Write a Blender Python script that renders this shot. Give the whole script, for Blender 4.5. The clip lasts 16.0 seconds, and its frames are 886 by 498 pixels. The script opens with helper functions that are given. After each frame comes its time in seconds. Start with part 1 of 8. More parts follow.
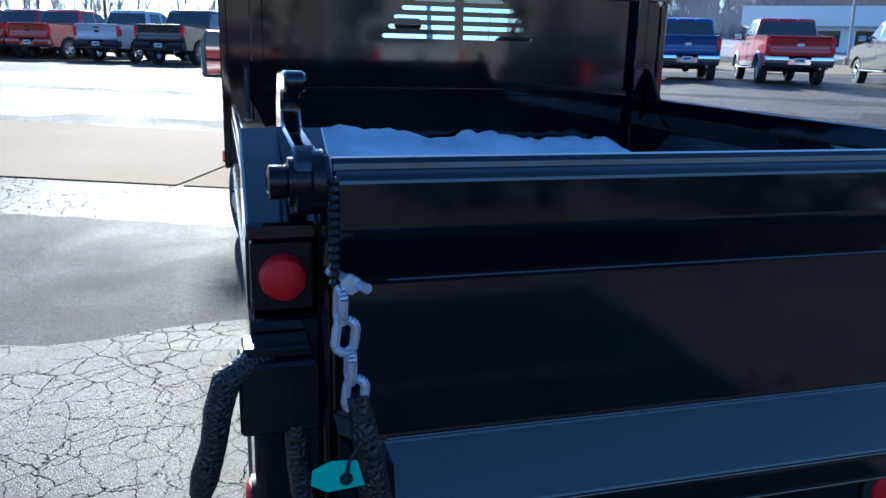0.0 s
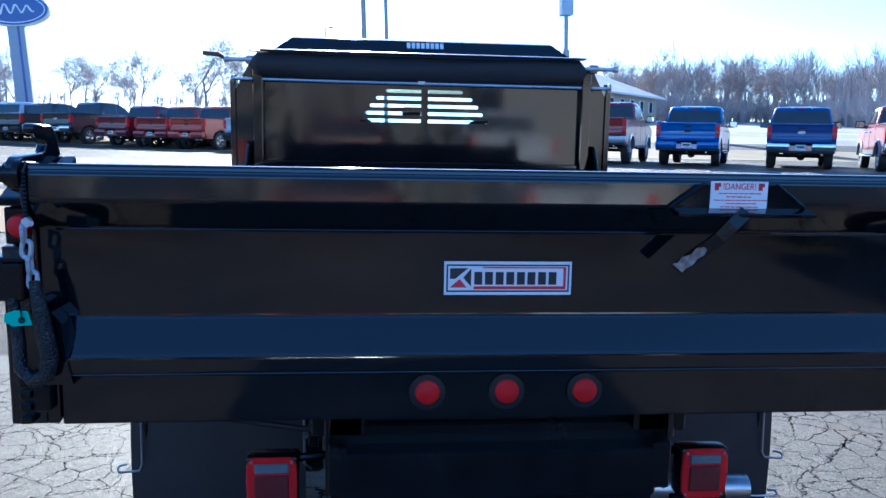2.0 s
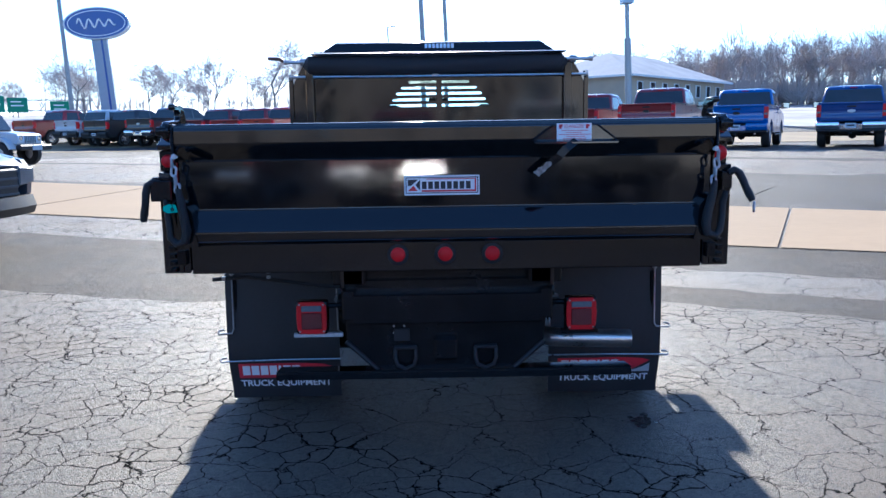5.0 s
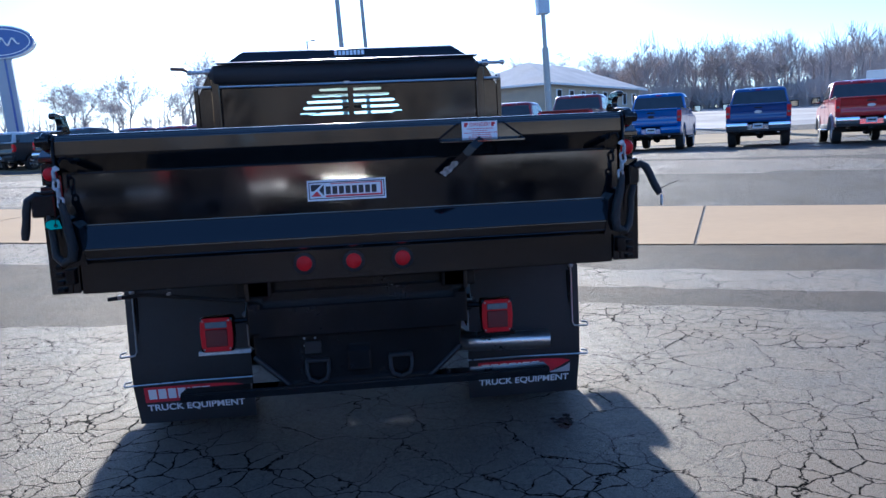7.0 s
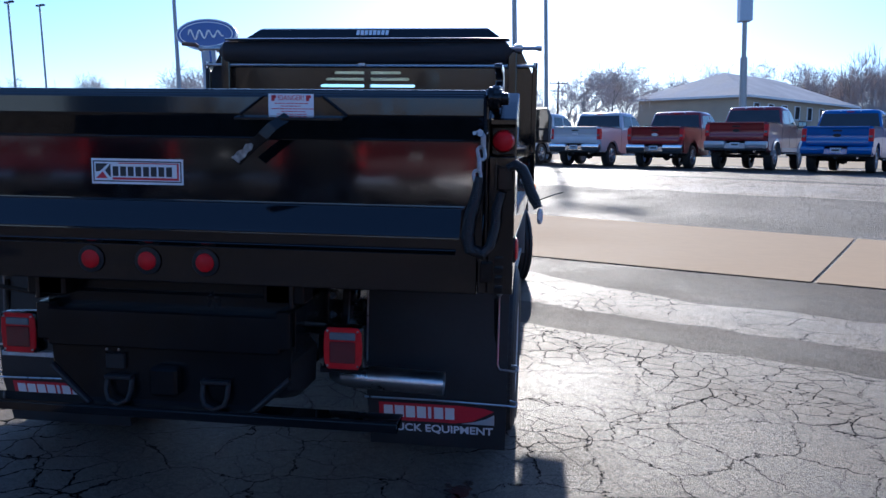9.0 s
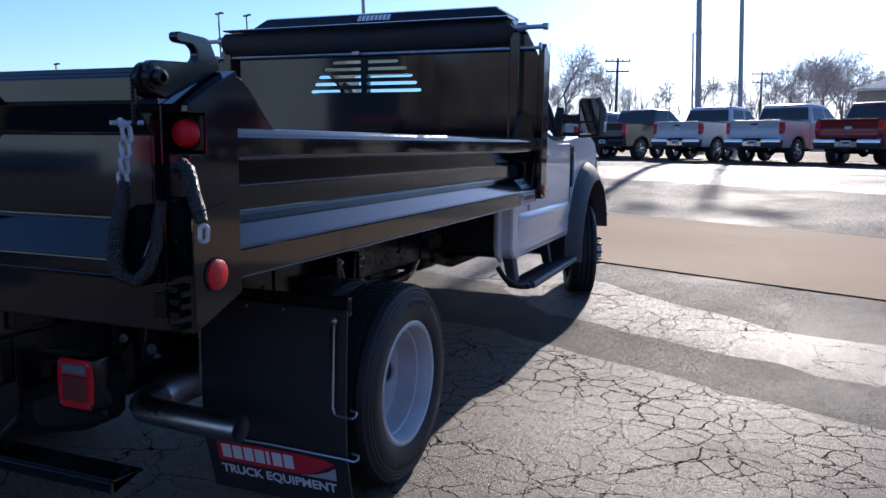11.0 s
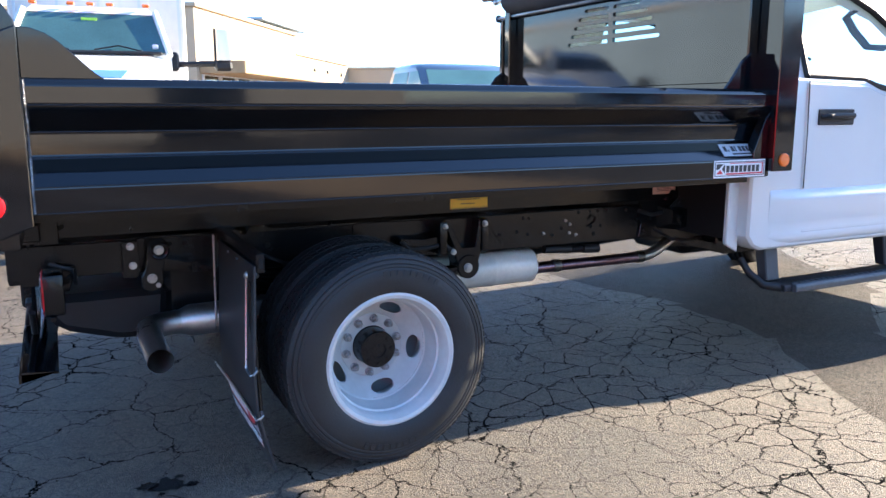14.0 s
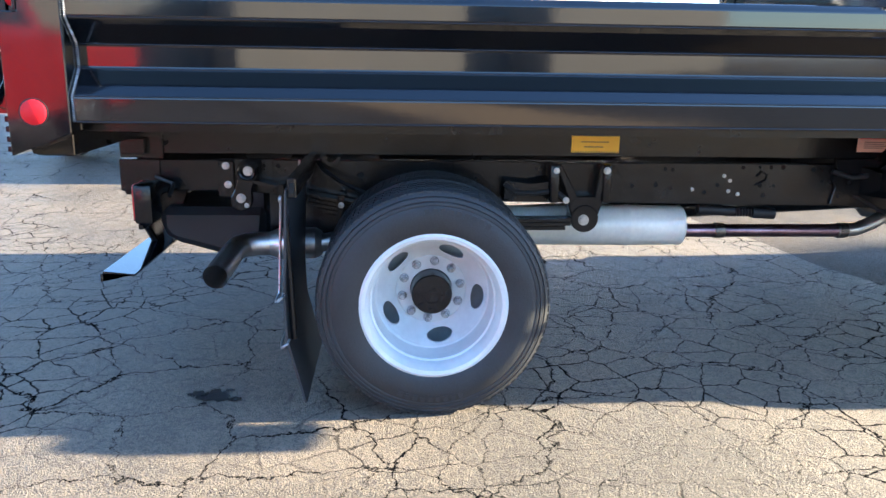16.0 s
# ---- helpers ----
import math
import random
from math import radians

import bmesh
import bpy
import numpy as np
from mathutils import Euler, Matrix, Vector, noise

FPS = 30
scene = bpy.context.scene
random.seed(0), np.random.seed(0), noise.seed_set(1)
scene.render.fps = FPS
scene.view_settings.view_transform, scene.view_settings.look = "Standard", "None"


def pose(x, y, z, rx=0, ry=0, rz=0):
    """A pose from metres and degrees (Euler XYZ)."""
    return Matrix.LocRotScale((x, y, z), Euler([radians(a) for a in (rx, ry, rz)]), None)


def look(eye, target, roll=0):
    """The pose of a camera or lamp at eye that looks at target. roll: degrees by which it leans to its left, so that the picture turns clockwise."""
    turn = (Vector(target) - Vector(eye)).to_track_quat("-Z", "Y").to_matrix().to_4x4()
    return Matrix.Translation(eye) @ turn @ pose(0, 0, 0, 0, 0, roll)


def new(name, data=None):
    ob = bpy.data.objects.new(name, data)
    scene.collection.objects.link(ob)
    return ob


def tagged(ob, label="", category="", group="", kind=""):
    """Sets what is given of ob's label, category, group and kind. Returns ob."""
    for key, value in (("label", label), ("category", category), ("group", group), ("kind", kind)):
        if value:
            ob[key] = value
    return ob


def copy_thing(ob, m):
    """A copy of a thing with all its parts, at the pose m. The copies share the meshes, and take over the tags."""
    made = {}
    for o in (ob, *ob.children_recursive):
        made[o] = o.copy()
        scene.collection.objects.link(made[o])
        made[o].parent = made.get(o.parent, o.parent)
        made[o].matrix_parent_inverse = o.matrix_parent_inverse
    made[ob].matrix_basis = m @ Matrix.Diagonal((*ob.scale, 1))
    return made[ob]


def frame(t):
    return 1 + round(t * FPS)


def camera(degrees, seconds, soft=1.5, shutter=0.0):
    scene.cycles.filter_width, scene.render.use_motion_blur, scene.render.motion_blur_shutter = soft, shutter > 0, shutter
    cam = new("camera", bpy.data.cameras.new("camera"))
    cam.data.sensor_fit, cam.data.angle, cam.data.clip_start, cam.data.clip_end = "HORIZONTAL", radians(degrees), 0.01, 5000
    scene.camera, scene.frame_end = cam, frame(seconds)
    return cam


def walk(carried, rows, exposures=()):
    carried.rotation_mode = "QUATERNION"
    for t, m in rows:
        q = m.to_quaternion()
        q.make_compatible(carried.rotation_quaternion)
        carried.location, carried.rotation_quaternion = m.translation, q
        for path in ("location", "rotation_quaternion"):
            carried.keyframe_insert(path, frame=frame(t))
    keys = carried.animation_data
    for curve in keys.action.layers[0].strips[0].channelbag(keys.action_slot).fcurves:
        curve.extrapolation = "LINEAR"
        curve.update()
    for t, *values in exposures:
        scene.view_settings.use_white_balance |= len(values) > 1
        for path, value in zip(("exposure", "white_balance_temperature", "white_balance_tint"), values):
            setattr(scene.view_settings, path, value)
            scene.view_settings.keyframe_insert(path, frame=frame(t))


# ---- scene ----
cam = camera(59.5, 16.0)

PATH = [
    (0, (-1.189, -0.836, 1.588), (-0.656, 1.025, 1.086), 1.4),
    (0.5, (-0.928, -1.055, 1.583), (-0.52, 0.847, 1.118), 1.9),
    (1, (-0.705, -1.29, 1.563), (-0.378, 0.642, 1.163), 1.5),
    (1.5, (-0.542, -1.555, 1.555), (-0.261, 0.4, 1.236), 0.3),
    (2, (-0.35, -1.791, 1.547), (-0.156, 0.179, 1.261), 1.1),
    (2.5, (-0.241, -2.072, 1.54), (-0.107, -0.096, 1.26), 1.0),
    (3, (-0.198, -2.369, 1.524), (-0.074, -0.395, 1.23), -0.5),
    (3.5, (-0.08, -2.634, 1.48), (0.008, -0.66, 1.174), -0.0),
    (4, (-0.053, -2.901, 1.463), (-0.008, -0.925, 1.155), -0.3),
    (4.2, (-0.064, -3.005, 1.455), (-0.036, -1.030, 1.142), -0.8),
    (6.3, (-0.011, -3.204, 1.416), (-0.001, -1.223, 1.146), -0.7),
    (6.5, (-0.034, -3.178, 1.412), (0.019, -1.198, 1.14), -1.1),
    (7, (0.04, -3.069, 1.386), (0.24, -1.098, 1.112), -2.6),
    (7.5, (0.335, -2.862, 1.357), (0.58, -0.893, 1.108), -1.8),
    (8, (0.589, -2.65, 1.318), (0.762, -0.67, 1.09), 0.6),
    (8.5, (0.876, -2.447, 1.315), (0.891, -0.46, 1.082), 0.8),
    (9, (1.258, -2.31, 1.305), (1.003, -0.343, 1.048), 0.9),
    (9.2, (1.378, -2.243, 1.302), (1.052, -0.289, 1.032), 1.1),
    (11.3, (2.574, -1.272, 1.314), (1.720, 0.515, 1.039), 0.2),
    (11.5, (2.731, -1.19, 1.312), (1.78, 0.545, 1.023), -0.1),
    (12, (2.949, -0.936, 1.288), (1.813, 0.677, 0.964), -0.6),
    (12.5, (3.122, -0.633, 1.28), (1.852, 0.877, 0.953), -0.7),
    (13, (3.387, -0.327, 1.285), (1.93, 1.003, 0.955), -0.6),
    (13.5, (3.511, -0.02, 1.259), (1.92, 1.14, 0.908), -0.3),
    (14, (3.6, 0.261, 1.26), (1.841, 1.143, 0.906), -0.0),
    (14.5, (3.691, 0.542, 1.266), (1.83, 1.175, 0.895), -0.1),
    (15, (3.643, 0.785, 1.251), (1.743, 1.278, 0.869), 0.3),
    (15.5, (3.613, 1.02, 1.225), (1.676, 1.31, 0.822), 1.6),
    (16, (3.56, 1.157, 1.168), (1.622, 1.285, 0.692), 0.9),
]
EXPOSURES = [(0, 1.4, 4350, 8), (1.5, 1.78, 4250, 8), (3.5, 1.7, 4550, 11), (7, 1.38, 4600, 13), (9, 0.88, 4650, 16), (11.5, 0.66, 4850, 19), (12.5, 1.18, 4800, 18), (13.5, 2.2, 4950, 15), (14.5, 2.95, 5650, 11), (16, 3.42, 5450, 8)]
walk(cam, [(t, look(eye, aim, roll)) for t, eye, aim, roll in PATH], EXPOSURES)

# ---- light ----
SUN_DIR = Vector((-0.02, math.cos(radians(21)), math.sin(radians(21)))).normalized()
world = bpy.data.worlds.new("winter_sky")
scene.world = world
world.use_nodes = True
wn, wl = world.node_tree.nodes, world.node_tree.links
sky = wn.new("ShaderNodeTexSky")
sky.sky_type, sky.sun_disc = "NISHITA", False
sky.sun_elevation, sky.sun_rotation = radians(21), radians(-1.1)
sky.air_density, sky.dust_density, sky.ozone_density = 1.0, 0.3, 2.4
wn["Background"].inputs["Strength"].default_value = 0.083
wl.new(sky.outputs["Color"], wn["Background"].inputs["Color"])
sun = new("sun", bpy.data.lights.new("sun", "SUN"))
sun.data.energy, sun.data.angle, sun.data.color = 5.0, radians(0.53), (1.0, 0.77, 0.47)
sun.matrix_world = look(SUN_DIR * 60, (0, 0, 0))

# ---- mesh tools ----
def mesh_part(name, me, material, parent=None, label="", smooth=True):
    ob = new(name, me)
    if material is not None and not me.materials:
        me.materials.append(material)
    if parent is not None:
        ob.parent = parent
    if label:
        tagged(ob, label)
    return ob


def finish(bm, name, smooth=True, angle=32):
    bmesh.ops.recalc_face_normals(bm, faces=bm.faces)
    me = bpy.data.meshes.new(name)
    bm.to_mesh(me)
    bm.free()
    if smooth and len(me.polygons):
        me.polygons.foreach_set("use_smooth", [True] * len(me.polygons))
        me.set_sharp_from_angle(angle=radians(angle))
    return me


def part(name, bm, material, parent=None, label="", smooth=True, angle=32):
    return mesh_part(name, finish(bm, name, smooth, angle), material, parent, label)


def thing(name, m, label, category, group="", kind=""):
    ob = new(name)
    ob.empty_display_size = 0.2
    ob.matrix_world = m
    return tagged(ob, label, category, group, kind)


def B():
    return bmesh.new()


def merge(bm, other):
    me = bpy.data.meshes.new("tmp")
    other.to_mesh(me)
    other.free()
    bm.from_mesh(me)
    bpy.data.meshes.remove(me)
    return bm


def box(bm, x0, x1, y0, y1, z0, z1, bev=0.0, seg=1):
    b = bmesh.new()
    v = [b.verts.new(p) for p in ((x0, y0, z0), (x1, y0, z0), (x1, y1, z0), (x0, y1, z0), (x0, y0, z1), (x1, y0, z1), (x1, y1, z1), (x0, y1, z1))]
    for f in ((0, 3, 2, 1), (4, 5, 6, 7), (0, 1, 5, 4), (1, 2, 6, 5), (2, 3, 7, 6), (3, 0, 4, 7)):
        b.faces.new([v[i] for i in f])
    if bev:
        bmesh.ops.bevel(b, geom=b.edges[:], offset=bev, segments=seg, affect="EDGES", profile=0.5)
    return merge(bm, b)


def prism(bm, pts, axis, a, c, bev=0.0, seg=1):
    """A polygon pushed along an axis from a to c: 'x' takes (y, z), 'y' takes (x, z), 'z' takes (x, y)."""
    put = {"x": lambda u, w, d: (d, u, w), "y": lambda u, w, d: (u, d, w), "z": lambda u, w, d: (u, w, d)}[axis]
    b = bmesh.new()
    lo = [b.verts.new(put(u, w, a)) for u, w in pts]
    hi = [b.verts.new(put(u, w, c)) for u, w in pts]
    n = len(pts)
    b.faces.new(lo)
    b.faces.new(hi)
    for i in range(n):
        b.faces.new((lo[i], lo[(i + 1) % n], hi[(i + 1) % n], hi[i]))
    bmesh.ops.recalc_face_normals(b, faces=b.faces)
    if bev:
        bmesh.ops.bevel(b, geom=b.edges[:], offset=bev, segments=seg, affect="EDGES", profile=0.5)
    return merge(bm, b)


def loft(bm, rings, close=True):
    """Skin between rings of equally many points; the end rings are capped."""
    vs = [[bm.verts.new(p) for p in r] for r in rings]
    n = len(rings[0])
    for r0, r1 in zip(vs, vs[1:]):
        for i in range(n):
            bm.faces.new((r0[i], r0[(i + 1) % n], r1[(i + 1) % n], r1[i]))
    if close:
        bm.faces.new(vs[0])
        bm.faces.new(vs[-1])
    return bm


def tube(bm, pts, r, n=8, cap=True):
    pts = [Vector(p) for p in pts]
    rad = r if isinstance(r, (list, tuple)) else [r] * len(pts)
    rings = []
    up = None
    for i, p in enumerate(pts):
        d = (pts[min(i + 1, len(pts) - 1)] - pts[max(i - 1, 0)]).normalized()
        if up is None:
            up = d.orthogonal().normalized()
        up = (up - d * up.dot(d)).normalized()
        s = d.cross(up)
        rings.append([p + (up * math.cos(a) + s * math.sin(a)) * rad[i] for a in (2 * math.pi * k / n for k in range(n))])
    return loft(bm, rings, cap)


def lathe(bm, prof, c, axis="x", n=48, close=False):
    """Turn (radius, along) points round an axis through c."""
    c = Vector(c)
    ax = {"x": 0, "y": 1, "z": 2}[axis]
    e = [Vector((0, 0, 0)) for _ in range(3)]
    e[0][ax], e[1][(ax + 1) % 3], e[2][(ax + 2) % 3] = 1, 1, 1
    rows = []
    for r, h in prof:
        if r < 1e-5:
            rows.append([bm.verts.new(c + e[0] * h)])
        else:
            rows.append([bm.verts.new(c + e[0] * h + e[1] * r * math.cos(2 * math.pi * k / n) + e[2] * r * math.sin(2 * math.pi * k / n)) for k in range(n)])
    pairs = list(zip(rows, rows[1:])) + ([(rows[-1], rows[0])] if close else [])
    for a, b in pairs:
        for k in range(n):
            l = (k + 1) % n
            if len(a) == 1 and len(b) > 1:
                bm.faces.new((a[0], b[k], b[l]))
            elif len(b) == 1 and len(a) > 1:
                bm.faces.new((a[k], a[l], b[0]))
            elif len(a) > 1:
                bm.faces.new((a[k], a[l], b[l], b[k]))
    return bm


def cyl(bm, p0, p1, r, n=16):
    return tube(bm, [p0, p1], r, n)


def bolt(bm, c, axis, r=0.014, h=0.012):
    """A hexagon head with a washer and a stud."""
    r = r * 0.8
    lathe(bm, [(0, -0.002), (r * 1.35, -0.002), (r * 1.35, h * 0.25), (r, h * 0.25)], c, axis, 14)
    lathe(bm, [(r, h * 0.2), (r, h), (r * 0.5, h), (r * 0.5, h * 1.35), (0, h * 1.35)], c, axis, 6)
    return bm


def lettering(name, body, size, m, material, parent, label="", width=None, bold=0.0):
    """Words as a thin mesh in the xy plane of m, from the built-in font, centred."""
    cu = bpy.data.curves.new(name, "FONT")
    cu.body, cu.size, cu.extrude, cu.offset = body, size, 0.0008, bold
    cu.align_x, cu.align_y = "CENTER", "CENTER"
    tmp = bpy.data.objects.new("tmp", cu)
    scene.collection.objects.link(tmp)
    me = bpy.data.meshes.new_from_object(tmp.evaluated_get(bpy.context.evaluated_depsgraph_get()))
    bpy.data.objects.remove(tmp)
    me.name = name
    if width:
        xs = [v.co.x for v in me.vertices]
        me.transform(Matrix.Diagonal((width / (max(xs) - min(xs)), 1, 1, 1)))
    me.transform(m)
    me.materials.clear()
    return mesh_part(name, me, material, parent, label)


def facing(c, normal, up=(0, 0, 1)):
    """The pose whose z is the normal and whose y is up."""
    z = Vector(normal).normalized()
    x = Vector(up).cross(z).normalized()
    y = z.cross(x)
    return Matrix.Translation(c) @ Matrix((x, y, z)).transposed().to_4x4()


def plate(bm, m, x0, x1, y0, y1, d=0.001):
    """A thin plate in the xy plane of m."""
    b = bmesh.new()
    box(b, x0, x1, y0, y1, 0, d)
    bmesh.ops.transform(b, matrix=m, verts=b.verts)
    return merge(bm, b)


def disc(bm, c, axis, r, h, n=24, dome=0.0):
    return lathe(bm, [(r, 0), (r, h * 0.6), (r * 0.86, h), (0, h + dome)], c, axis, n)


# ---- materials ----
def mat(name, col, rough=0.5, metal=0.0, coat=0.0, var=0.15, scale=5.0, fine=60.0, bump=0.0, bscale=150.0, spec=0.5, glass=0.0, space="Object", rvar=0.12):
    m = bpy.data.materials.new(name)
    m.use_nodes = True
    n, l = m.node_tree.nodes, m.node_tree.links
    p = n["Principled BSDF"]
    tc = n.new("ShaderNodeTexCoord")
    a, b = n.new("ShaderNodeTexNoise"), n.new("ShaderNodeTexNoise")
    a.inputs["Scale"].default_value, b.inputs["Scale"].default_value = scale, fine
    a.inputs["Detail"].default_value, b.inputs["Detail"].default_value = 4, 3
    for t in (a, b):
        l.new(tc.outputs[space], t.inputs["Vector"])
    add = n.new("ShaderNodeMath")
    add.operation = "MULTIPLY_ADD"
    add.inputs[1].default_value = 0.4
    l.new(b.outputs["Fac"], add.inputs[0])
    l.new(a.outputs["Fac"], add.inputs[2])
    rng = n.new("ShaderNodeMapRange")
    rng.inputs["From Min"].default_value, rng.inputs["From Max"].default_value = 0.4, 1.0
    rng.inputs["To Min"].default_value, rng.inputs["To Max"].default_value = 1 - var, 1 + var
    l.new(add.outputs[0], rng.inputs["Value"])
    mul = n.new("ShaderNodeVectorMath")
    mul.operation = "SCALE"
    mul.inputs[0].default_value = col
    l.new(rng.outputs["Result"], mul.inputs["Scale"])
    l.new(mul.outputs["Vector"], p.inputs["Base Color"])
    rr = n.new("ShaderNodeMapRange")
    rr.inputs["From Min"].default_value, rr.inputs["From Max"].default_value = 0.4, 1.0
    rr.inputs["To Min"].default_value, rr.inputs["To Max"].default_value = max(0.02, rough * (1 - rvar)), min(1, rough * (1 + rvar))
    l.new(add.outputs[0], rr.inputs["Value"])
    l.new(rr.outputs["Result"], p.inputs["Roughness"])
    p.inputs["Metallic"].default_value = metal
    p.inputs["Coat Weight"].default_value = coat
    p.inputs["Coat Roughness"].default_value = 0.04
    p.inputs["Specular IOR Level"].default_value = spec
    p.inputs["Transmission Weight"].default_value = glass
    if bump:
        t = n.new("ShaderNodeTexNoise")
        t.inputs["Scale"].default_value, t.inputs["Detail"].default_value = bscale, 3
        l.new(tc.outputs[space], t.inputs["Vector"])
        bu = n.new("ShaderNodeBump")
        bu.inputs["Strength"].default_value, bu.inputs["Distance"].default_value = bump, 0.004
        l.new(t.outputs["Fac"], bu.inputs["Height"])
        l.new(bu.outputs["Normal"], p.inputs["Normal"])
    return m


M_BLACK = mat("black_gloss_paint", (0.003, 0.004, 0.006), 0.07, var=0.3, scale=2.5, bump=0.012, bscale=30, spec=0.7, rvar=0.5)
M_CHASSIS = mat("chassis_black", (0.0065, 0.0068, 0.008), 0.2, var=0.4, scale=9, bump=0.15, bscale=120, spec=0.32, rvar=0.4)
M_FLAP = mat("rubber_flap", (0.022, 0.023, 0.026), 0.55, var=0.35, scale=4, bump=0.1)
M_RUBBER = mat("tyre_rubber", (0.02, 0.021, 0.0225), 0.58, var=0.4, scale=7, fine=90, bump=0.25, bscale=160, spec=0.4)
M_WHITE = mat("white_car_paint", (0.67, 0.69, 0.7), 0.3, coat=0.5, var=0.015, rvar=0.02)
M_RIM = mat("white_wheel_paint", (0.52, 0.535, 0.54), 0.38, coat=0.1, var=0.12, scale=9)
M_PLASTIC = mat("black_plastic", (0.016, 0.016, 0.018), 0.5, var=0.2, bump=0.2, bscale=300, spec=0.35)
M_GREYPL = mat("grey_flare_plastic", (0.055, 0.057, 0.062), 0.6, var=0.15, bump=0.15, bscale=300)
M_NOSING = mat("grey_step_nosing", (0.075, 0.08, 0.088), 0.5, metal=0.2, var=0.25, scale=20)
M_WELD = mat("weld_metal", (0.3, 0.3, 0.31), 0.35, metal=0.8, var=0.5, scale=60, bump=0.6, bscale=200)
M_ZINC = mat("zinc_steel", (0.4, 0.41, 0.43), 0.3, metal=0.9, var=0.15, scale=30)
M_GALV = mat("galvanised_chain", (0.5, 0.53, 0.58), 0.48, metal=0.6, var=0.2, scale=40, bump=0.2)
M_STAIN = mat("stainless_pipe", (0.62, 0.59, 0.57), 0.36, metal=1.0, var=0.25, scale=7, rvar=0.4)
M_HEATED = mat("heat_blued_pipe", (0.27, 0.17, 0.2), 0.33, metal=1.0, var=0.5, scale=5)
M_ALUM = mat("aluminised_muffler", (0.8, 0.76, 0.68), 0.42, metal=0.15, var=0.15, scale=6)
M_RED = mat("red_lens", (0.55, 0.009, 0.016), 0.3, spec=0.25, var=0.12, scale=30, fine=260, bump=0.4, bscale=420)
M_REDDK = mat("dark_red_lens", (0.11, 0.008, 0.013), 0.14, coat=0.5, var=0.2, bump=0.4, bscale=420)
M_CLEAR = mat("clear_lens", (0.13, 0.15, 0.17), 0.15, var=0.2, bump=0.4, bscale=300)
M_AMBER = mat("amber_lens", (0.85, 0.16, 0.01), 0.2, coat=0.4, var=0.12, bump=0.3, bscale=400)
M_DECALW = mat("white_decal", (0.78, 0.79, 0.82), 0.4, var=0.04)
M_DECALK = mat("black_decal", (0.02, 0.022, 0.03), 0.4, var=0.1)
M_DECALR = mat("red_decal", (0.55, 0.03, 0.05), 0.4, var=0.08)
M_DECALY = mat("yellow_decal", (0.8, 0.5, 0.02), 0.45, var=0.08)
M_DECALS = mat("silver_decal", (0.55, 0.57, 0.6), 0.35, metal=0.3, var=0.06)
M_GREEN = mat("green_tag", (0.02, 0.52, 0.37), 0.5, var=0.08)
M_GLASS = mat("tinted_glass", (0.6, 0.8, 0.78), 0.02, var=0.0, glass=1.0)
M_GLASS.node_tree.nodes["Principled BSDF"].inputs["IOR"].default_value = 1.1
M_DARKGLASS = mat("dark_glass", (0.012, 0.016, 0.02), 0.05, var=0.1, spec=0.8)
M_MIRROR = mat("mirror_glass", (0.42, 0.45, 0.46), 0.02, metal=1.0, var=0.0)
M_CHROME = mat("chrome", (0.75, 0.76, 0.78), 0.12, metal=1.0, var=0.05)
M_SLEEVE = mat("net_sleeve", (0.012, 0.013, 0.015), 0.4, var=0.3)
n_, l_ = M_SLEEVE.node_tree.nodes, M_SLEEVE.node_tree.links
net_ = n_.new("ShaderNodeTexVoronoi")
net_.feature = "DISTANCE_TO_EDGE"
net_.inputs["Scale"].default_value = 130
l_.new(n_["Texture Coordinate"].outputs["Object"], net_.inputs["Vector"])
nb_ = n_.new("ShaderNodeBump")
nb_.invert = True
nb_.inputs["Strength"].default_value, nb_.inputs["Distance"].default_value = 1.0, 0.006
l_.new(net_.outputs["Distance"], nb_.inputs["Height"])
l_.new(nb_.outputs["Normal"], n_["Principled BSDF"].inputs["Normal"])
M_TARP = mat("black_tarp_mesh", (0.016, 0.016, 0.019), 0.75, var=0.25, bump=0.3, bscale=200)
M_SEAT = mat("grey_cloth", (0.09, 0.09, 0.095), 0.85, var=0.2, bump=0.3)
M_SNOW = mat("old_snow", (0.72, 0.77, 0.86), 0.6, var=0.15, scale=4, bump=0.5, bscale=40)

# ---- ground ----
def land(x, y):
    """Height of the lot: level round the truck, a rise ahead, then a slope to the woods."""
    t = min(1.0, max(0.0, (y - 2.5) / 18.5))
    h = 0.75 * t * t * (3 - 2 * t)
    return h - 0.008 + 0.043 * min(max(0.0, y - 36), 120)


def node_math(n, l, op, a, b=None, clamp=False):
    m = n.new("ShaderNodeMath")
    m.operation, m.use_clamp = op, clamp
    for i, v in enumerate((a, b)):
        if v is None:
            continue
        if isinstance(v, (int, float)):
            m.inputs[i].default_value = v
        else:
            l.new(v, m.inputs[i])
    return m.outputs[0]


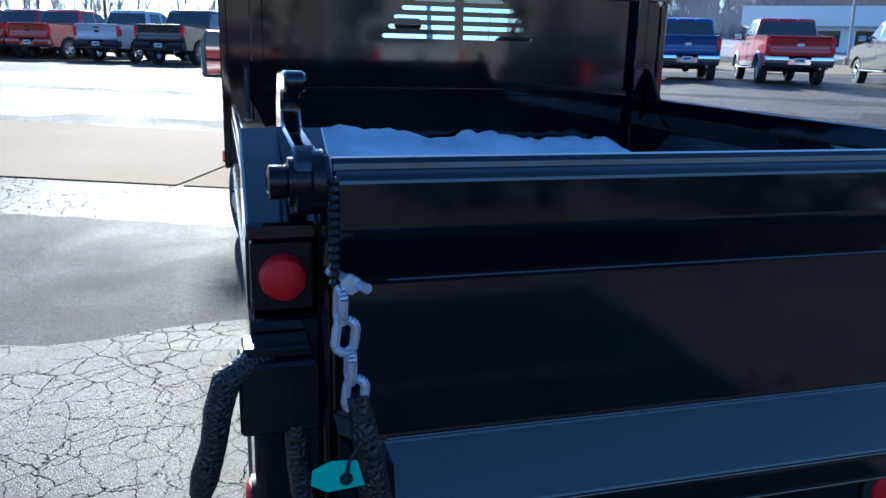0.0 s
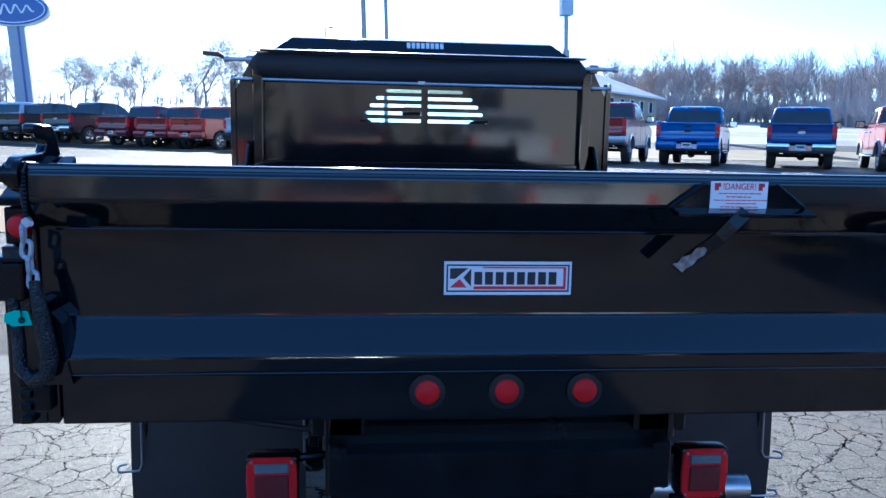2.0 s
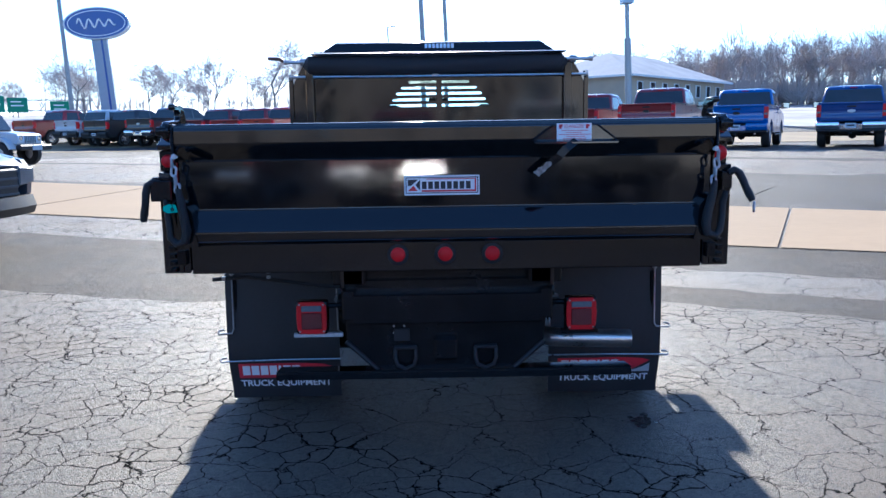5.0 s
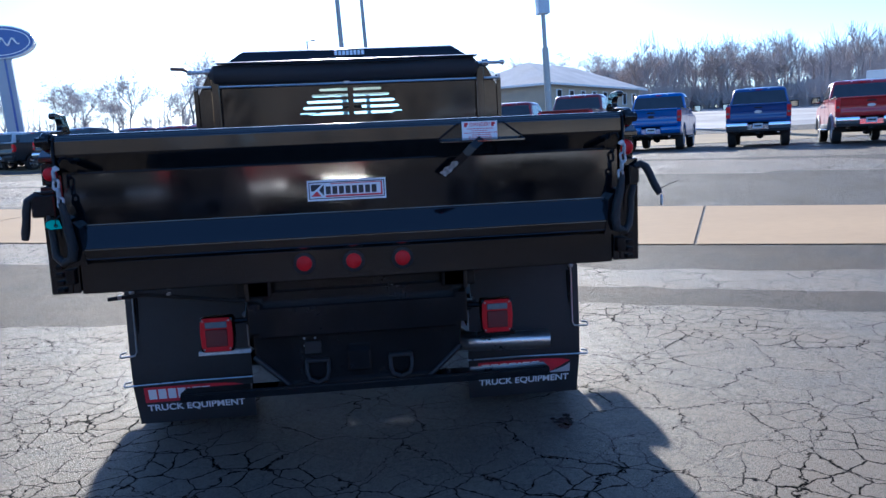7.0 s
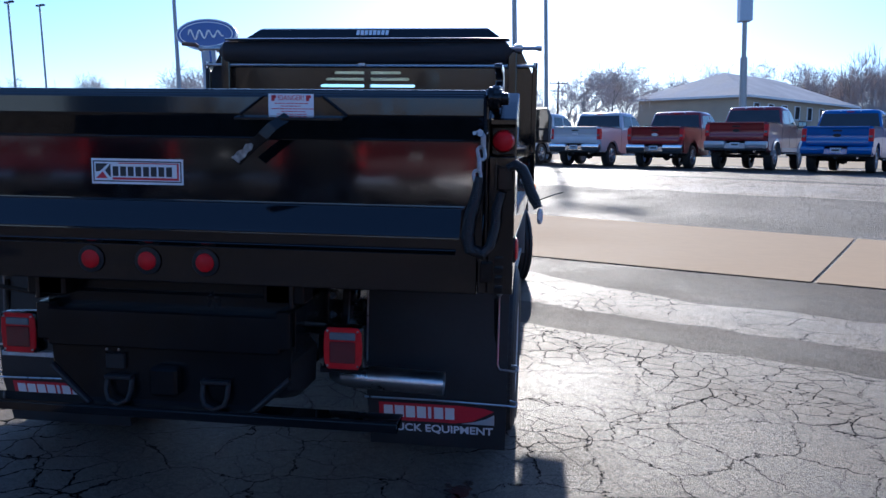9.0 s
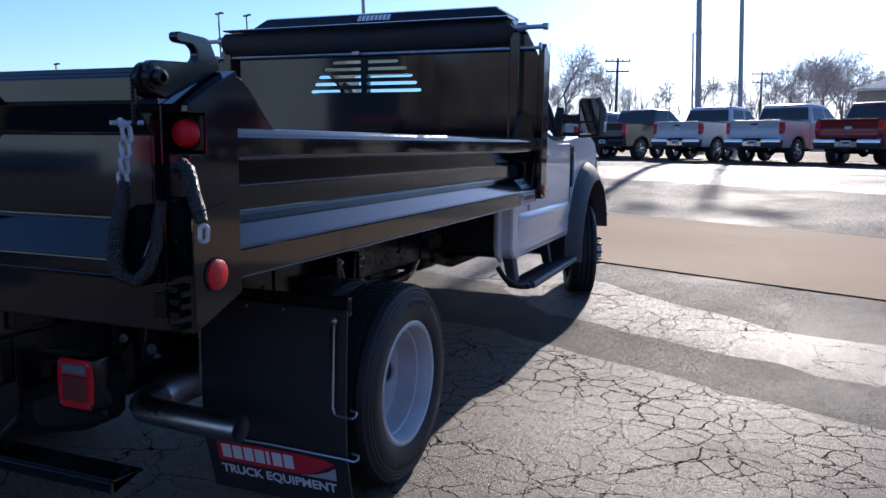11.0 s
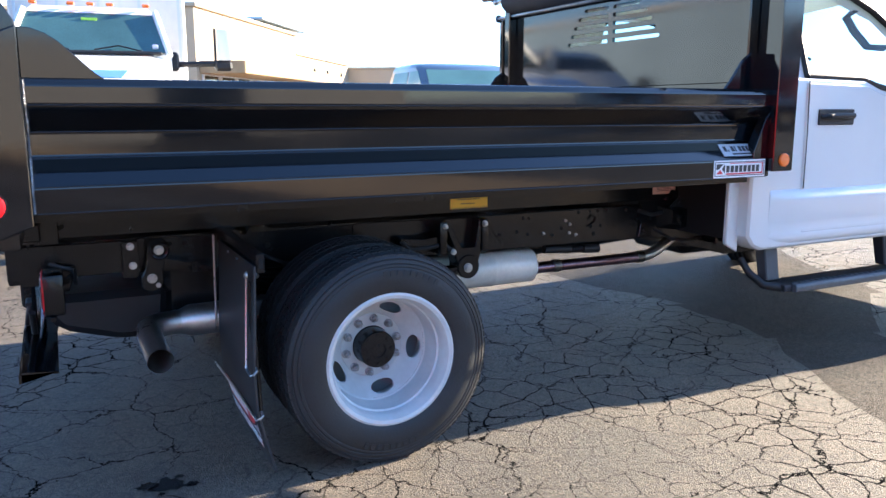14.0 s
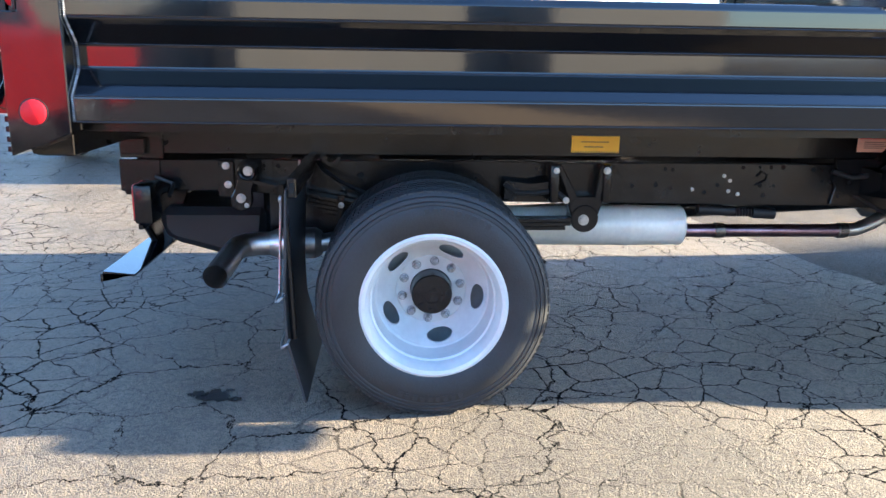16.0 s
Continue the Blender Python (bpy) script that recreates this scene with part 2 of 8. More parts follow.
def asphalt(name, light, dark, cracks, fine, rough, crackscale=2.1, spec=0.5):
    """Worn asphalt: stone grain, stains, and a wandering net of cracks at two sizes."""
    m = bpy.data.materials.new(name)
    m.use_nodes = True
    n, l = m.node_tree.nodes, m.node_tree.links
    p = n["Principled BSDF"]
    geo = n.new("ShaderNodeNewGeometry")
    pos = geo.outputs["Position"]

    def noise_tex(scale, detail=4, rgh=0.55):
        t = n.new("ShaderNodeTexNoise")
        t.inputs["Scale"].default_value, t.inputs["Detail"].default_value, t.inputs["Roughness"].default_value = scale, detail, rgh
        l.new(pos, t.inputs["Vector"])
        return t

    def bent(scale, amount):
        w = noise_tex(scale, 9, 0.68)
        s = n.new("ShaderNodeVectorMath")
        s.operation = "MULTIPLY_ADD"
        l.new(w.outputs["Color"], s.inputs[0])
        s.inputs[1].default_value = (amount, amount, 0)
        l.new(pos, s.inputs[2])
        return s.outputs["Vector"]

    def net(scale, warp, amount, half):
        v = n.new("ShaderNodeTexVoronoi")
        v.feature, v.voronoi_dimensions = "DISTANCE_TO_EDGE", "2D"
        v.inputs["Scale"].default_value = scale
        l.new(bent(warp, amount), v.inputs["Vector"])
        wn_ = n.new("ShaderNodeMapRange")
        wn_.inputs["From Min"].default_value, wn_.inputs["From Max"].default_value = 0.36, 0.68
        wn_.inputs["To Min"].default_value, wn_.inputs["To Max"].default_value = 0.22 * half * scale, 1.5 * half * scale
        l.new(noise_tex(1.7, 3).outputs["Fac"], wn_.inputs["Value"])
        return node_math(n, l, "MULTIPLY", node_math(n, l, "SUBTRACT", 1.0, node_math(n, l, "DIVIDE", v.outputs["Distance"], wn_.outputs["Result"]), True), 3.5, True)

    big = net(crackscale * 1.15, 2.2, 0.4, 0.0047)
    small = net(crackscale * 2.9, 6.0, 0.13, 0.0038)
    where = noise_tex(0.33, 3)
    gate = n.new("ShaderNodeMapRange")
    gate.inputs["From Min"].default_value, gate.inputs["From Max"].default_value = 0.36, 0.48
    l.new(where.outputs["Fac"], gate.inputs["Value"])
    small = node_math(n, l, "MULTIPLY", small, node_math(n, l, "MULTIPLY", gate.outputs["Result"], fine))
    crack = node_math(n, l, "MULTIPLY", node_math(n, l, "MAXIMUM", big, small), cracks, True)
    # stone grain, sand between the stones, broad stains
    g1, g2, g3 = noise_tex(240, 2, 0.7), noise_tex(60, 4, 0.65), noise_tex(0.8, 7, 0.66)
    stone = n.new("ShaderNodeTexVoronoi")
    stone.inputs["Scale"].default_value, stone.inputs["Randomness"].default_value = 150, 1.0
    l.new(pos, stone.inputs["Vector"])
    cell = n.new("ShaderNodeSeparateColor")
    l.new(stone.outputs["Color"], cell.inputs["Color"])
    tone = node_math(n, l, "ADD", node_math(n, l, "MULTIPLY", g1.outputs["Fac"], 0.9), node_math(n, l, "ADD", node_math(n, l, "MULTIPLY", g3.outputs["Fac"], 0.85), node_math(n, l, "ADD", node_math(n, l, "MULTIPLY", g2.outputs["Fac"], 0.55), node_math(n, l, "MULTIPLY", cell.outputs["Red"], 0.16))))
    ramp = n.new("ShaderNodeValToRGB")
    ramp.color_ramp.elements[0].position, ramp.color_ramp.elements[0].color = 0.79, (*dark, 1)
    ramp.color_ramp.elements[1].position, ramp.color_ramp.elements[1].color = 0.975, (*light, 1)
    half_ = node_math(n, l, "MULTIPLY", tone, 0.72)
    l.new(half_, ramp.inputs["Fac"])
    mix = n.new("ShaderNodeMix")
    mix.data_type = "RGBA"
    l.new(crack, mix.inputs["Factor"])
    l.new(ramp.outputs["Color"], mix.inputs["A"])
    mix.inputs["B"].default_value = (0.006, 0.006, 0.0065, 1)
    l.new(mix.outputs["Result"], p.inputs["Base Color"])
    l.new(node_math(n, l, "MULTIPLY", node_math(n, l, "SUBTRACT", 1.0, crack, True), spec), p.inputs["Specular IOR Level"])
    rr = n.new("ShaderNodeMapRange")
    rr.inputs["From Min"].default_value, rr.inputs["From Max"].default_value = 0.35, 0.7
    rr.inputs["To Min"].default_value, rr.inputs["To Max"].default_value = rough - 0.1, rough + 0.12
    l.new(g3.outputs["Fac"], rr.inputs["Value"])
    l.new(rr.outputs["Result"], p.inputs["Roughness"])
    hgt = node_math(n, l, "SUBTRACT", node_math(n, l, "ADD", node_math(n, l, "MULTIPLY", g1.outputs["Fac"], 0.5), node_math(n, l, "ADD", node_math(n, l, "MULTIPLY", g2.outputs["Fac"], 0.8), node_math(n, l, "MULTIPLY", stone.outputs["Distance"], -0.45))), node_math(n, l, "MULTIPLY", crack, 2.5))
    bu = n.new("ShaderNodeBump")
    bu.inputs["Strength"].default_value, bu.inputs["Distance"].default_value = 1.0, 0.016
    l.new(hgt, bu.inputs["Height"])
    l.new(bu.outputs["Normal"], p.inputs["Normal"])
    return m


M_ASPH = asphalt("cracked_asphalt", (0.182, 0.15, 0.114), (0.056, 0.048, 0.038), 1.0, 1.0, 0.6, 2.1, 0.42)
M_ASPH_FAR = asphalt("plain_asphalt", (0.06, 0.053, 0.044), (0.03, 0.027, 0.024), 0.5, 0.6, 0.74, 0.7, 0.4)
M_PATCH = asphalt("patched_asphalt", (0.108, 0.09, 0.07), (0.024, 0.02, 0.017), 0.3, 0.35, 0.7, 0.8, 0.18)
M_CONC = mat("concrete_slab", (0.4, 0.29, 0.175), 0.9, spec=0.12, var=0.13, scale=1.2, fine=40, bump=0.3, bscale=120, space="Generated")
M_GRASS = mat("dormant_grass", (0.22, 0.16, 0.08), 0.95, var=0.4, scale=0.4, fine=9, bump=0.8, bscale=12)
M_FIELD = mat("patchy_snow_field", (0.3, 0.29, 0.285), 0.8, var=0.6, scale=0.12, fine=1.4, bump=0.4, bscale=6)


def sheet(name, xs, ys, lift, material, label, cat_, parent=None, kind="structure"):
    """A sheet that follows the land, over a grid of x and y."""
    verts = [(x, y, land(x, y) + lift) for y in ys for x in xs]
    w = len(xs)
    faces = [(j * w + i, j * w + i + 1, (j + 1) * w + i + 1, (j + 1) * w + i) for j in range(len(ys) - 1) for i in range(w - 1)]
    me = bpy.data.meshes.new(name)
    me.from_pydata(verts, [], faces)
    me.polygons.foreach_set("use_smooth", [True] * len(me.polygons))
    ob = mesh_part(name, me, material, parent)
    return tagged(ob, label, cat_, kind=kind)


def spread(a, b, n):
    return [a + (b - a) * i / n for i in range(n + 1)]


GY = [-900, -300, -120, -60] + spread(-40, 44, 84) + spread(48, 160, 28) + [220, 400, 900, 2500]
GX = [-2500, -900, -300, -120] + spread(-80, 80, 32) + [120, 300, 900, 2500]
sheet("ground", GX, GY, 0, M_ASPH, "grey cracked asphalt of a car lot with weathered patches", "ground")

# the band of concrete that crosses the lot, square to (0.333, 0.943)
BU, BN = Vector((-0.943, 0.333)), Vector((0.333, 0.943))


def band(name, s0, s1, n0, n1, lift, material, parent=None, steps=12, edge=0.0, m0=None, m1=None, skew=0.0):
    verts, k = [], 6
    rnd = random.Random(int(abs(s0 * 31 + n0 * 7)))
    for i in range(steps + 1):
        s = s0 + (s1 - s0) * i / steps
        for j in range(k + 1):
            f = i / steps
            a0 = n0 if m0 is None else n0 + (m0 - n0) * f
            a1 = n1 if m1 is None else n1 + (m1 - n1) * f
            nn = a0 + (a1 - a0) * j / k
            if edge and j in (0, k):
                nn += rnd.uniform(-edge, edge)
            q = BU * (s - skew * (nn - n0)) + BN * nn
            verts.append((q.x, q.y, land(q.x, q.y) + lift))
    faces = [(i * (k + 1) + j, i * (k + 1) + j + 1, (i + 1) * (k + 1) + j + 1, (i + 1) * (k + 1) + j) for i in range(steps) for j in range(k)]
    me = bpy.data.meshes.new(name)
    me.from_pydata(verts, [], faces)
    me.polygons.foreach_set("use_smooth", [True] * len(me.polygons))
    return mesh_part(name, me, material, parent)


pave = thing("pavement_band", Matrix.Identity(4), "tan concrete slabs in a band across the lot", "pavement", kind="structure")
s = -1.81 - 5.9 * 6
while s < 40:
    band("concrete_slab", s + 0.02, s + 5.88, 6.6, 9.95, 0.012, M_CONC, pave, skew=0.125)
    s += 5.9
for s0_, s1_, n0_, n1_, m0_, m1_ in ((-40, -2.5, 3.3, 4.02, 3.36, 4.08), (-2.5, 0.6, 3.36, 4.08, 3.76, 4.44), (0.6, 1.4, 3.76, 4.44, 3.6, 5.0), (1.4, 3.2, 3.6, 5.0, 2.5, 5.2), (3.2, 45, 2.5, 5.2, 2.5, 5.4)):
    tagged(band("asphalt_strip", s0_, s1_, n0_, n1_, 0.002, M_PATCH, None, int((s1_ - s0_) * 4), 0.05, m0_, m1_), "darker smooth asphalt patch strip beside the concrete", "pavement", kind="structure")
for s0_, s1_, n0_, m0_ in ((-40, -0.9, 4.8, 5.1), (-0.9, 1.3, 5.1, 5.95)):
    tagged(band("asphalt_seam", s0_, s1_, n0_, 6.6, 0.002, M_PATCH, None, int((s1_ - s0_) * 4), 0.06, m0_, 6.6), "darker asphalt seam along the concrete band", "pavement", kind="structure")
tagged(band("far_asphalt", -80, 95, 9.95, 36, 0.004, M_ASPH_FAR, None, 60), "smooth dark grey asphalt of the far car lot", "pavement", kind="structure")
sheet("grass_verge", spread(-300, 300, 20), [32.5, 34, 36, 38, 40, 44], 0.02, M_GRASS, "dry brown winter grass behind the car lot", "grass")
sheet("road", spread(-300, 300, 20), [44, 48, 52], 0.03, M_ASPH_FAR, "grey two-lane road past the car lot", "road")
sheet("snow_field", spread(-500, 500, 20), [52, 60, 80, 100, 130, 150, 156, 200, 400], 0.03, M_FIELD, "field under thin patchy snow", "snow field")

# oil drips under the tail pipe
bm = B()
rnd = random.Random(21)
for cx, cy, r in ((0.97, 0.53, 0.055), (0.95, 0.46, 0.03), (1.0, 0.60, 0.022), (0.92, 0.57, 0.014), (1.03, 0.5, 0.012)):
    bm.faces.new([bm.verts.new((cx + r * rnd.uniform(0.55, 1.2) * math.cos(a), cy + r * rnd.uniform(0.6, 1.5) * math.sin(a), -0.005)) for a in (2 * math.pi * k / 18 for k in range(18))])
tagged(part("oil_stain", bm, mat("wet_oil", (0.006, 0.006, 0.007), 0.25, var=0.3)), "fresh dark oil drips on the asphalt below the tail pipe", "stain", kind="stuff")

# ---- the dump truck: rear face at y = 0, heading +y ----
truck = thing("dump_truck", pose(0, 0, 0), "white regular-cab work truck with a glossy black steel dump body", "truck")

# dump body sides
SIDE = [(1.06, 1.347), (1.135, 1.347), (1.15, 1.33), (1.15, 1.272), (1.078, 1.196), (1.078, 1.124), (1.15, 1.044), (1.15, 0.967), (1.12, 0.962), (0.62, 0.93), (0.62, 0.955), (1.03, 0.965), (1.03, 1.05), (1.03, 1.2), (1.06, 1.27)]
sides = {}
for s, nm in ((1, "bed_side"), (-1, "bed_side")):
    bm = B()
    prism(bm, [(s * x, z) for x, z in SIDE], "y", 0.16, 3.12, 0.007, 3)
    sides[s] = part(nm, bm, M_BLACK, truck, "ribbed glossy black steel dump-bed side", angle=4)
    bm = B()
    knots = [(1.151, 0.968), (1.151, 1.044), (1.079, 1.124), (1.079, 1.196), (1.151, 1.272), (1.151, 1.345)]
    path = []
    for (xa_, za_), (xb_, zb_) in zip(knots, knots[1:]):
        path += [(s * (xa_ + (xb_ - xa_) * k / 22), 0.204, za_ + (zb_ - za_) * k / 22) for k in range(22)]
    rw = random.Random(8)
    tube(bm, path, [0.0018 + 0.003 * (k % 2) + rw.uniform(0, 0.002) for k in range(len(path))], 6)
    part("weld_bead", bm, M_WELD, sides[s])
    # thin round beads added on the folds so each shows a bright line
    for x, z in ((1.149, 1.272), (1.079, 1.196), (1.079, 1.124), (1.149, 1.044), (1.149, 0.968)):
        bm = B()
        tube(bm, [(s * x, 0.21, z), (s * x, 3.1, z)], 0.0024, 8)
        part("fold_glint_bead", bm, M_BLACK, sides[s])
bm = B()
box(bm, -1.03, 1.03, 0.1, 3.12, 0.93, 0.955)
part("bed_floor", bm, M_CHASSIS, truck)
for y in (0.5, 0.95, 1.4, 1.85, 2.3, 2.75):
    bm = B()
    box(bm, -0.44, 0.44, y - 0.03, y + 0.03, 0.886, 0.928, 0.004)
    part("cross_sill", bm, M_CHASSIS, truck)

# tailgate
TG = [(0.015, 1.47), (-0.02, 1.47), (-0.047, 1.455), (-0.0495, 1.395), (0.0, 1.33), (0.0, 1.128), (-0.05, 1.045), (-0.05, 1.005), (0.0, 0.985), (0.015, 0.985)]
bm = B()
prism(bm, TG, "x", -1.082, 1.082, 0.006, 3)
gate = part("tailgate", bm, M_BLACK, truck, "glossy black steel tailgate with folded ribs", angle=4)
for s in (1, -1):
    bm = B()
    prism(bm, [(0.015, 1.476), (-0.03, 1.478), (-0.054, 1.458), (-0.055, 1.39), (-0.006, 1.325), (-0.006, 0.985), (0.015, 0.985)], "x", s * 1.0825, s * 1.091, 0.002)
    prism(bm, [(s * 1.08, 1.17), (s * 1.04, 1.15), (s * 1.018, 1.125), (s * 1.014, 1.05), (s * 1.0, 0.986), (s * 1.08, 0.986)], "y", -0.056, -0.002)
    part("end_plate", bm, M_BLACK, gate, angle=14)
    bm = B()
    tube(bm, [(s * 1.083, -0.053, 1.458 - k * 0.0045) for k in range(26)], [0.0045 + 0.0022 * (k % 2) for k in range(26)], 6)
    part("weld_bead", bm, M_CHASSIS, gate)
# the same highlight-catching beads added along the tailgate folds
for y, z in ((-0.0005, 1.329), (-0.001, 1.128), (-0.0495, 1.045), (-0.0495, 1.005)):
    bm = B()
    tube(bm, [(-1.015, y, z), (1.015, y, z)], 0.0024, 8)
    part("fold_glint_bead", bm, M_BLACK, gate)
# cap with the lighter edge
bm = B()
tube(bm, [(-1.08, -0.022, 1.463), (1.08, -0.022, 1.463)], 0.012, 10)
part("top_bead", bm, M_BLACK, gate)


def maker_badge(name, m, w, h, parent, label):
    """The maker's badge as plain shapes: a white plate, a dark emblem, blocks for letters and a red rule."""
    bm = B()
    plate(bm, m, -w / 2, w / 2, -h / 2, h / 2, 0.002)
    b = part(name, bm, M_DECALW, parent, label)
    k = h / 0.082
    bm = B()
    e = 0.0055 * k
    for x0, x1, y0, y1 in ((-w / 2 + e, w / 2 - e, h / 2 - 2.0 * e, h / 2 - 1.3 * e), (-w / 2 + e, w / 2 - e, -h / 2 + 1.3 * e, -h / 2 + 2.0 * e), (-w / 2 + e, -w / 2 + 1.7 * e, -h / 2 + 2 * e, h / 2 - 2 * e), (w / 2 - 1.7 * e, w / 2 - e, -h / 2 + 2 * e, h / 2 - 2 * e)):
        plate(bm, m @ Matrix.Translation((0, 0, 0.002)), x0, x1, y0, y1, 0.0006)
    part("border", bm, M_DECALK, b)
    me_ = m @ Matrix.Translation((0, 0, 0.0024))
    bm = B()
    x0, x1 = -w / 2 + 2.6 * e, -w / 2 + 0.21 * w
    vs = [bm.verts.new(me_ @ Vector(q)) for q in ((x0, h * 0.3, 0), (x0, -h * 0.02, 0), (x0 + (x1 - x0) * 0.25, -h * 0.02, 0), (x0 + (x1 - x0) * 0.85, h * 0.3, 0))]
    bm.faces.new(vs)
    vs = [bm.verts.new(me_ @ Vector(q)) for q in ((x1, h * 0.3, 0), (x0 + (x1 - x0) * 0.62, h * 0.02, 0), (x1, -h * 0.26, 0))]
    bm.faces.new(vs)
    part("emblem", bm, M_DECALK, b)
    bm = B()
    vs = [bm.verts.new(me_ @ Vector(q)) for q in ((x0, -h * 0.28, 0), (x0 + (x1 - x0) * 0.45, -h * 0.02, 0), (x0 + (x1 - x0) * 0.8, -h * 0.28, 0))]
    bm.faces.new(vs)
    plate(bm, me_, -w * 0.27, w * 0.455, -h * 0.33, -h * 0.24, 0.0006)
    plate(bm, me_, w * 0.435, w * 0.455, -h * 0.24, h * 0.32, 0.0006)
    plate(bm, me_, -w * 0.2, w * 0.455, h * 0.3, h * 0.34, 0.0006)
    part("rule", bm, M_DECALR, b)
    for i in range(8):
        bm = B()
        cx, lw = -w * 0.235 + i * w * 0.0835, w * 0.062
        plate(bm, me_, cx - lw / 2, cx + lw / 2, -h * 0.19, h * 0.19, 0.0006)
        part("block", bm, M_DECALK, b)
    return b


maker_badge("maker_badge", facing((-0.017, -0.001, 1.218), (0, -1, 0)), 0.306, 0.08, gate, "white, black and red maker's badge")
maker_badge("maker_badge", facing((1.151, 2.935, 1.007), (1, 0, 0)), 0.305, 0.075, sides[1], "white, black and red maker's badge")

# warning label and release lever
bm = B()
prism(bm, [(0.348, 1.398), (0.42, 1.452), (0.606, 1.452), (0.676, 1.398), (0.676, 1.388), (0.348, 1.388)], "y", -0.062, -0.049, 0.003)
prism(bm, [(-0.062, 1.396), (-0.112, 1.388), (-0.112, 1.378), (-0.062, 1.384)], "x", 0.348, 0.676, 0.002)
rl = part("release_lever", bm, M_BLACK, gate, "black steel release lever and bracket", angle=14)
for x0_, x1_ in ((0.35, 0.425), (0.672, 0.6)):
    bm = B()
    tube(bm, [(x0_, -0.063, 1.398), (x1_, -0.063, 1.452)], 0.004, 6)
    part("weld_bead", bm, M_CHASSIS, rl)
bm = B()
loft(bm, [[(x - 0.0125, y, z + 0.0095), (x + 0.0125, y, z - 0.0095), (x + 0.0125, y + 0.009, z - 0.0095), (x - 0.0125, y + 0.009, z + 0.0095)] for x, y, z in ((0.512, -0.105, 1.392), (0.47, -0.122, 1.362), (0.442, -0.126, 1.333), (0.40, -0.122, 1.30), (0.352, -0.112, 1.258))])
part("lever_arm", bm, M_CHASSIS, rl, smooth=False)
bm = B()
loft(bm, [[(x - w, y - 0.0012, z + w * 0.75), (x + w * 0.7, y - 0.0012, z - w * 0.55), (x + w * 0.7, y + 0.004, z - w * 0.55), (x - w, y + 0.004, z + w * 0.75)] for x, y, z, w in ((0.41, -0.1235, 1.309, 0.004), (0.4, -0.122, 1.3, 0.012), (0.388, -0.1195, 1.289, 0.008), (0.375, -0.117, 1.278, 0.014), (0.362, -0.114, 1.267, 0.011), (0.354, -0.1125, 1.26, 0.014))])
part("lever_tip", bm, M_WELD, rl, "worn bare-steel lever tip")
lm = facing((0.508, -0.0645, 1.424), (0, -1, 0))
bm = B()
plate(bm, lm, -0.069, 0.069, -0.034, 0.034, 0.0015)
lab = part("warning_label", bm, M_DECALW, gate, "white warning label with red lettering")
lettering("heading", "!DANGER!", 0.021, lm @ Matrix.Translation((0, 0.0215, 0.002)), M_DECALR, lab, "red printed heading", 0.078)
for s in (-1, 1):
    bm = B()
    for a_, b_ in (((-0.007, 0.009), (0.003, -0.008)), ((-0.001, 0.009), (0.008, 0.0))):
        plate(bm, lm @ Matrix.Translation((s * 0.053, 0.021, 0.0016)), a_[0], b_[0], b_[1], a_[1], 0.0005)
    part("warning_mark", bm, M_DECALR, lab)
for i, w in enumerate((0.098, 0.062, 0.12, 0.06, 0.088)):
    bm = B()
    rw = random.Random(60 + i)
    x = -w / 2
    while x < w / 2:
        d_ = rw.uniform(0.005, 0.015)
        plate(bm, lm @ Matrix.Translation((0, 0.006 - i * 0.0078, 0.0016)), x, x + d_, -0.0013, 0.0013, 0.0005)
        x += d_ + 0.0025
    part("text_bar", bm, M_DECALR, lab)

# rear sill and its three lamps
bm = B()
prism(bm, [(0.03, 0.983), (0.03, 0.862), (0.06, 0.855), (0.16, 0.855), (0.16, 0.93), (0.08, 0.983)], "x", -1.06, 1.06, 0.003)
sill = part("rear_sill", bm, M_BLACK, truck, angle=14)
for x in (-0.203, -0.007, 0.189):
    bm = B()
    lathe(bm, [(0.031, -0.004), (0.043, -0.002), (0.045, 0.0), (0.043, 0.004), (0.031, 0.003)], (x, 0.025, 0.93), "y", 28)
    gr = part("grommet", bm, M_PLASTIC, sill)
    bm = B()
    lathe(bm, [(0.031, 0.0), (0.03, -0.008), (0.024, -0.012), (0.0, -0.014)], (x, 0.026, 0.931), "y", 28)
    part("red_lamp", bm, M_RED, gr, "round red marker lamp")

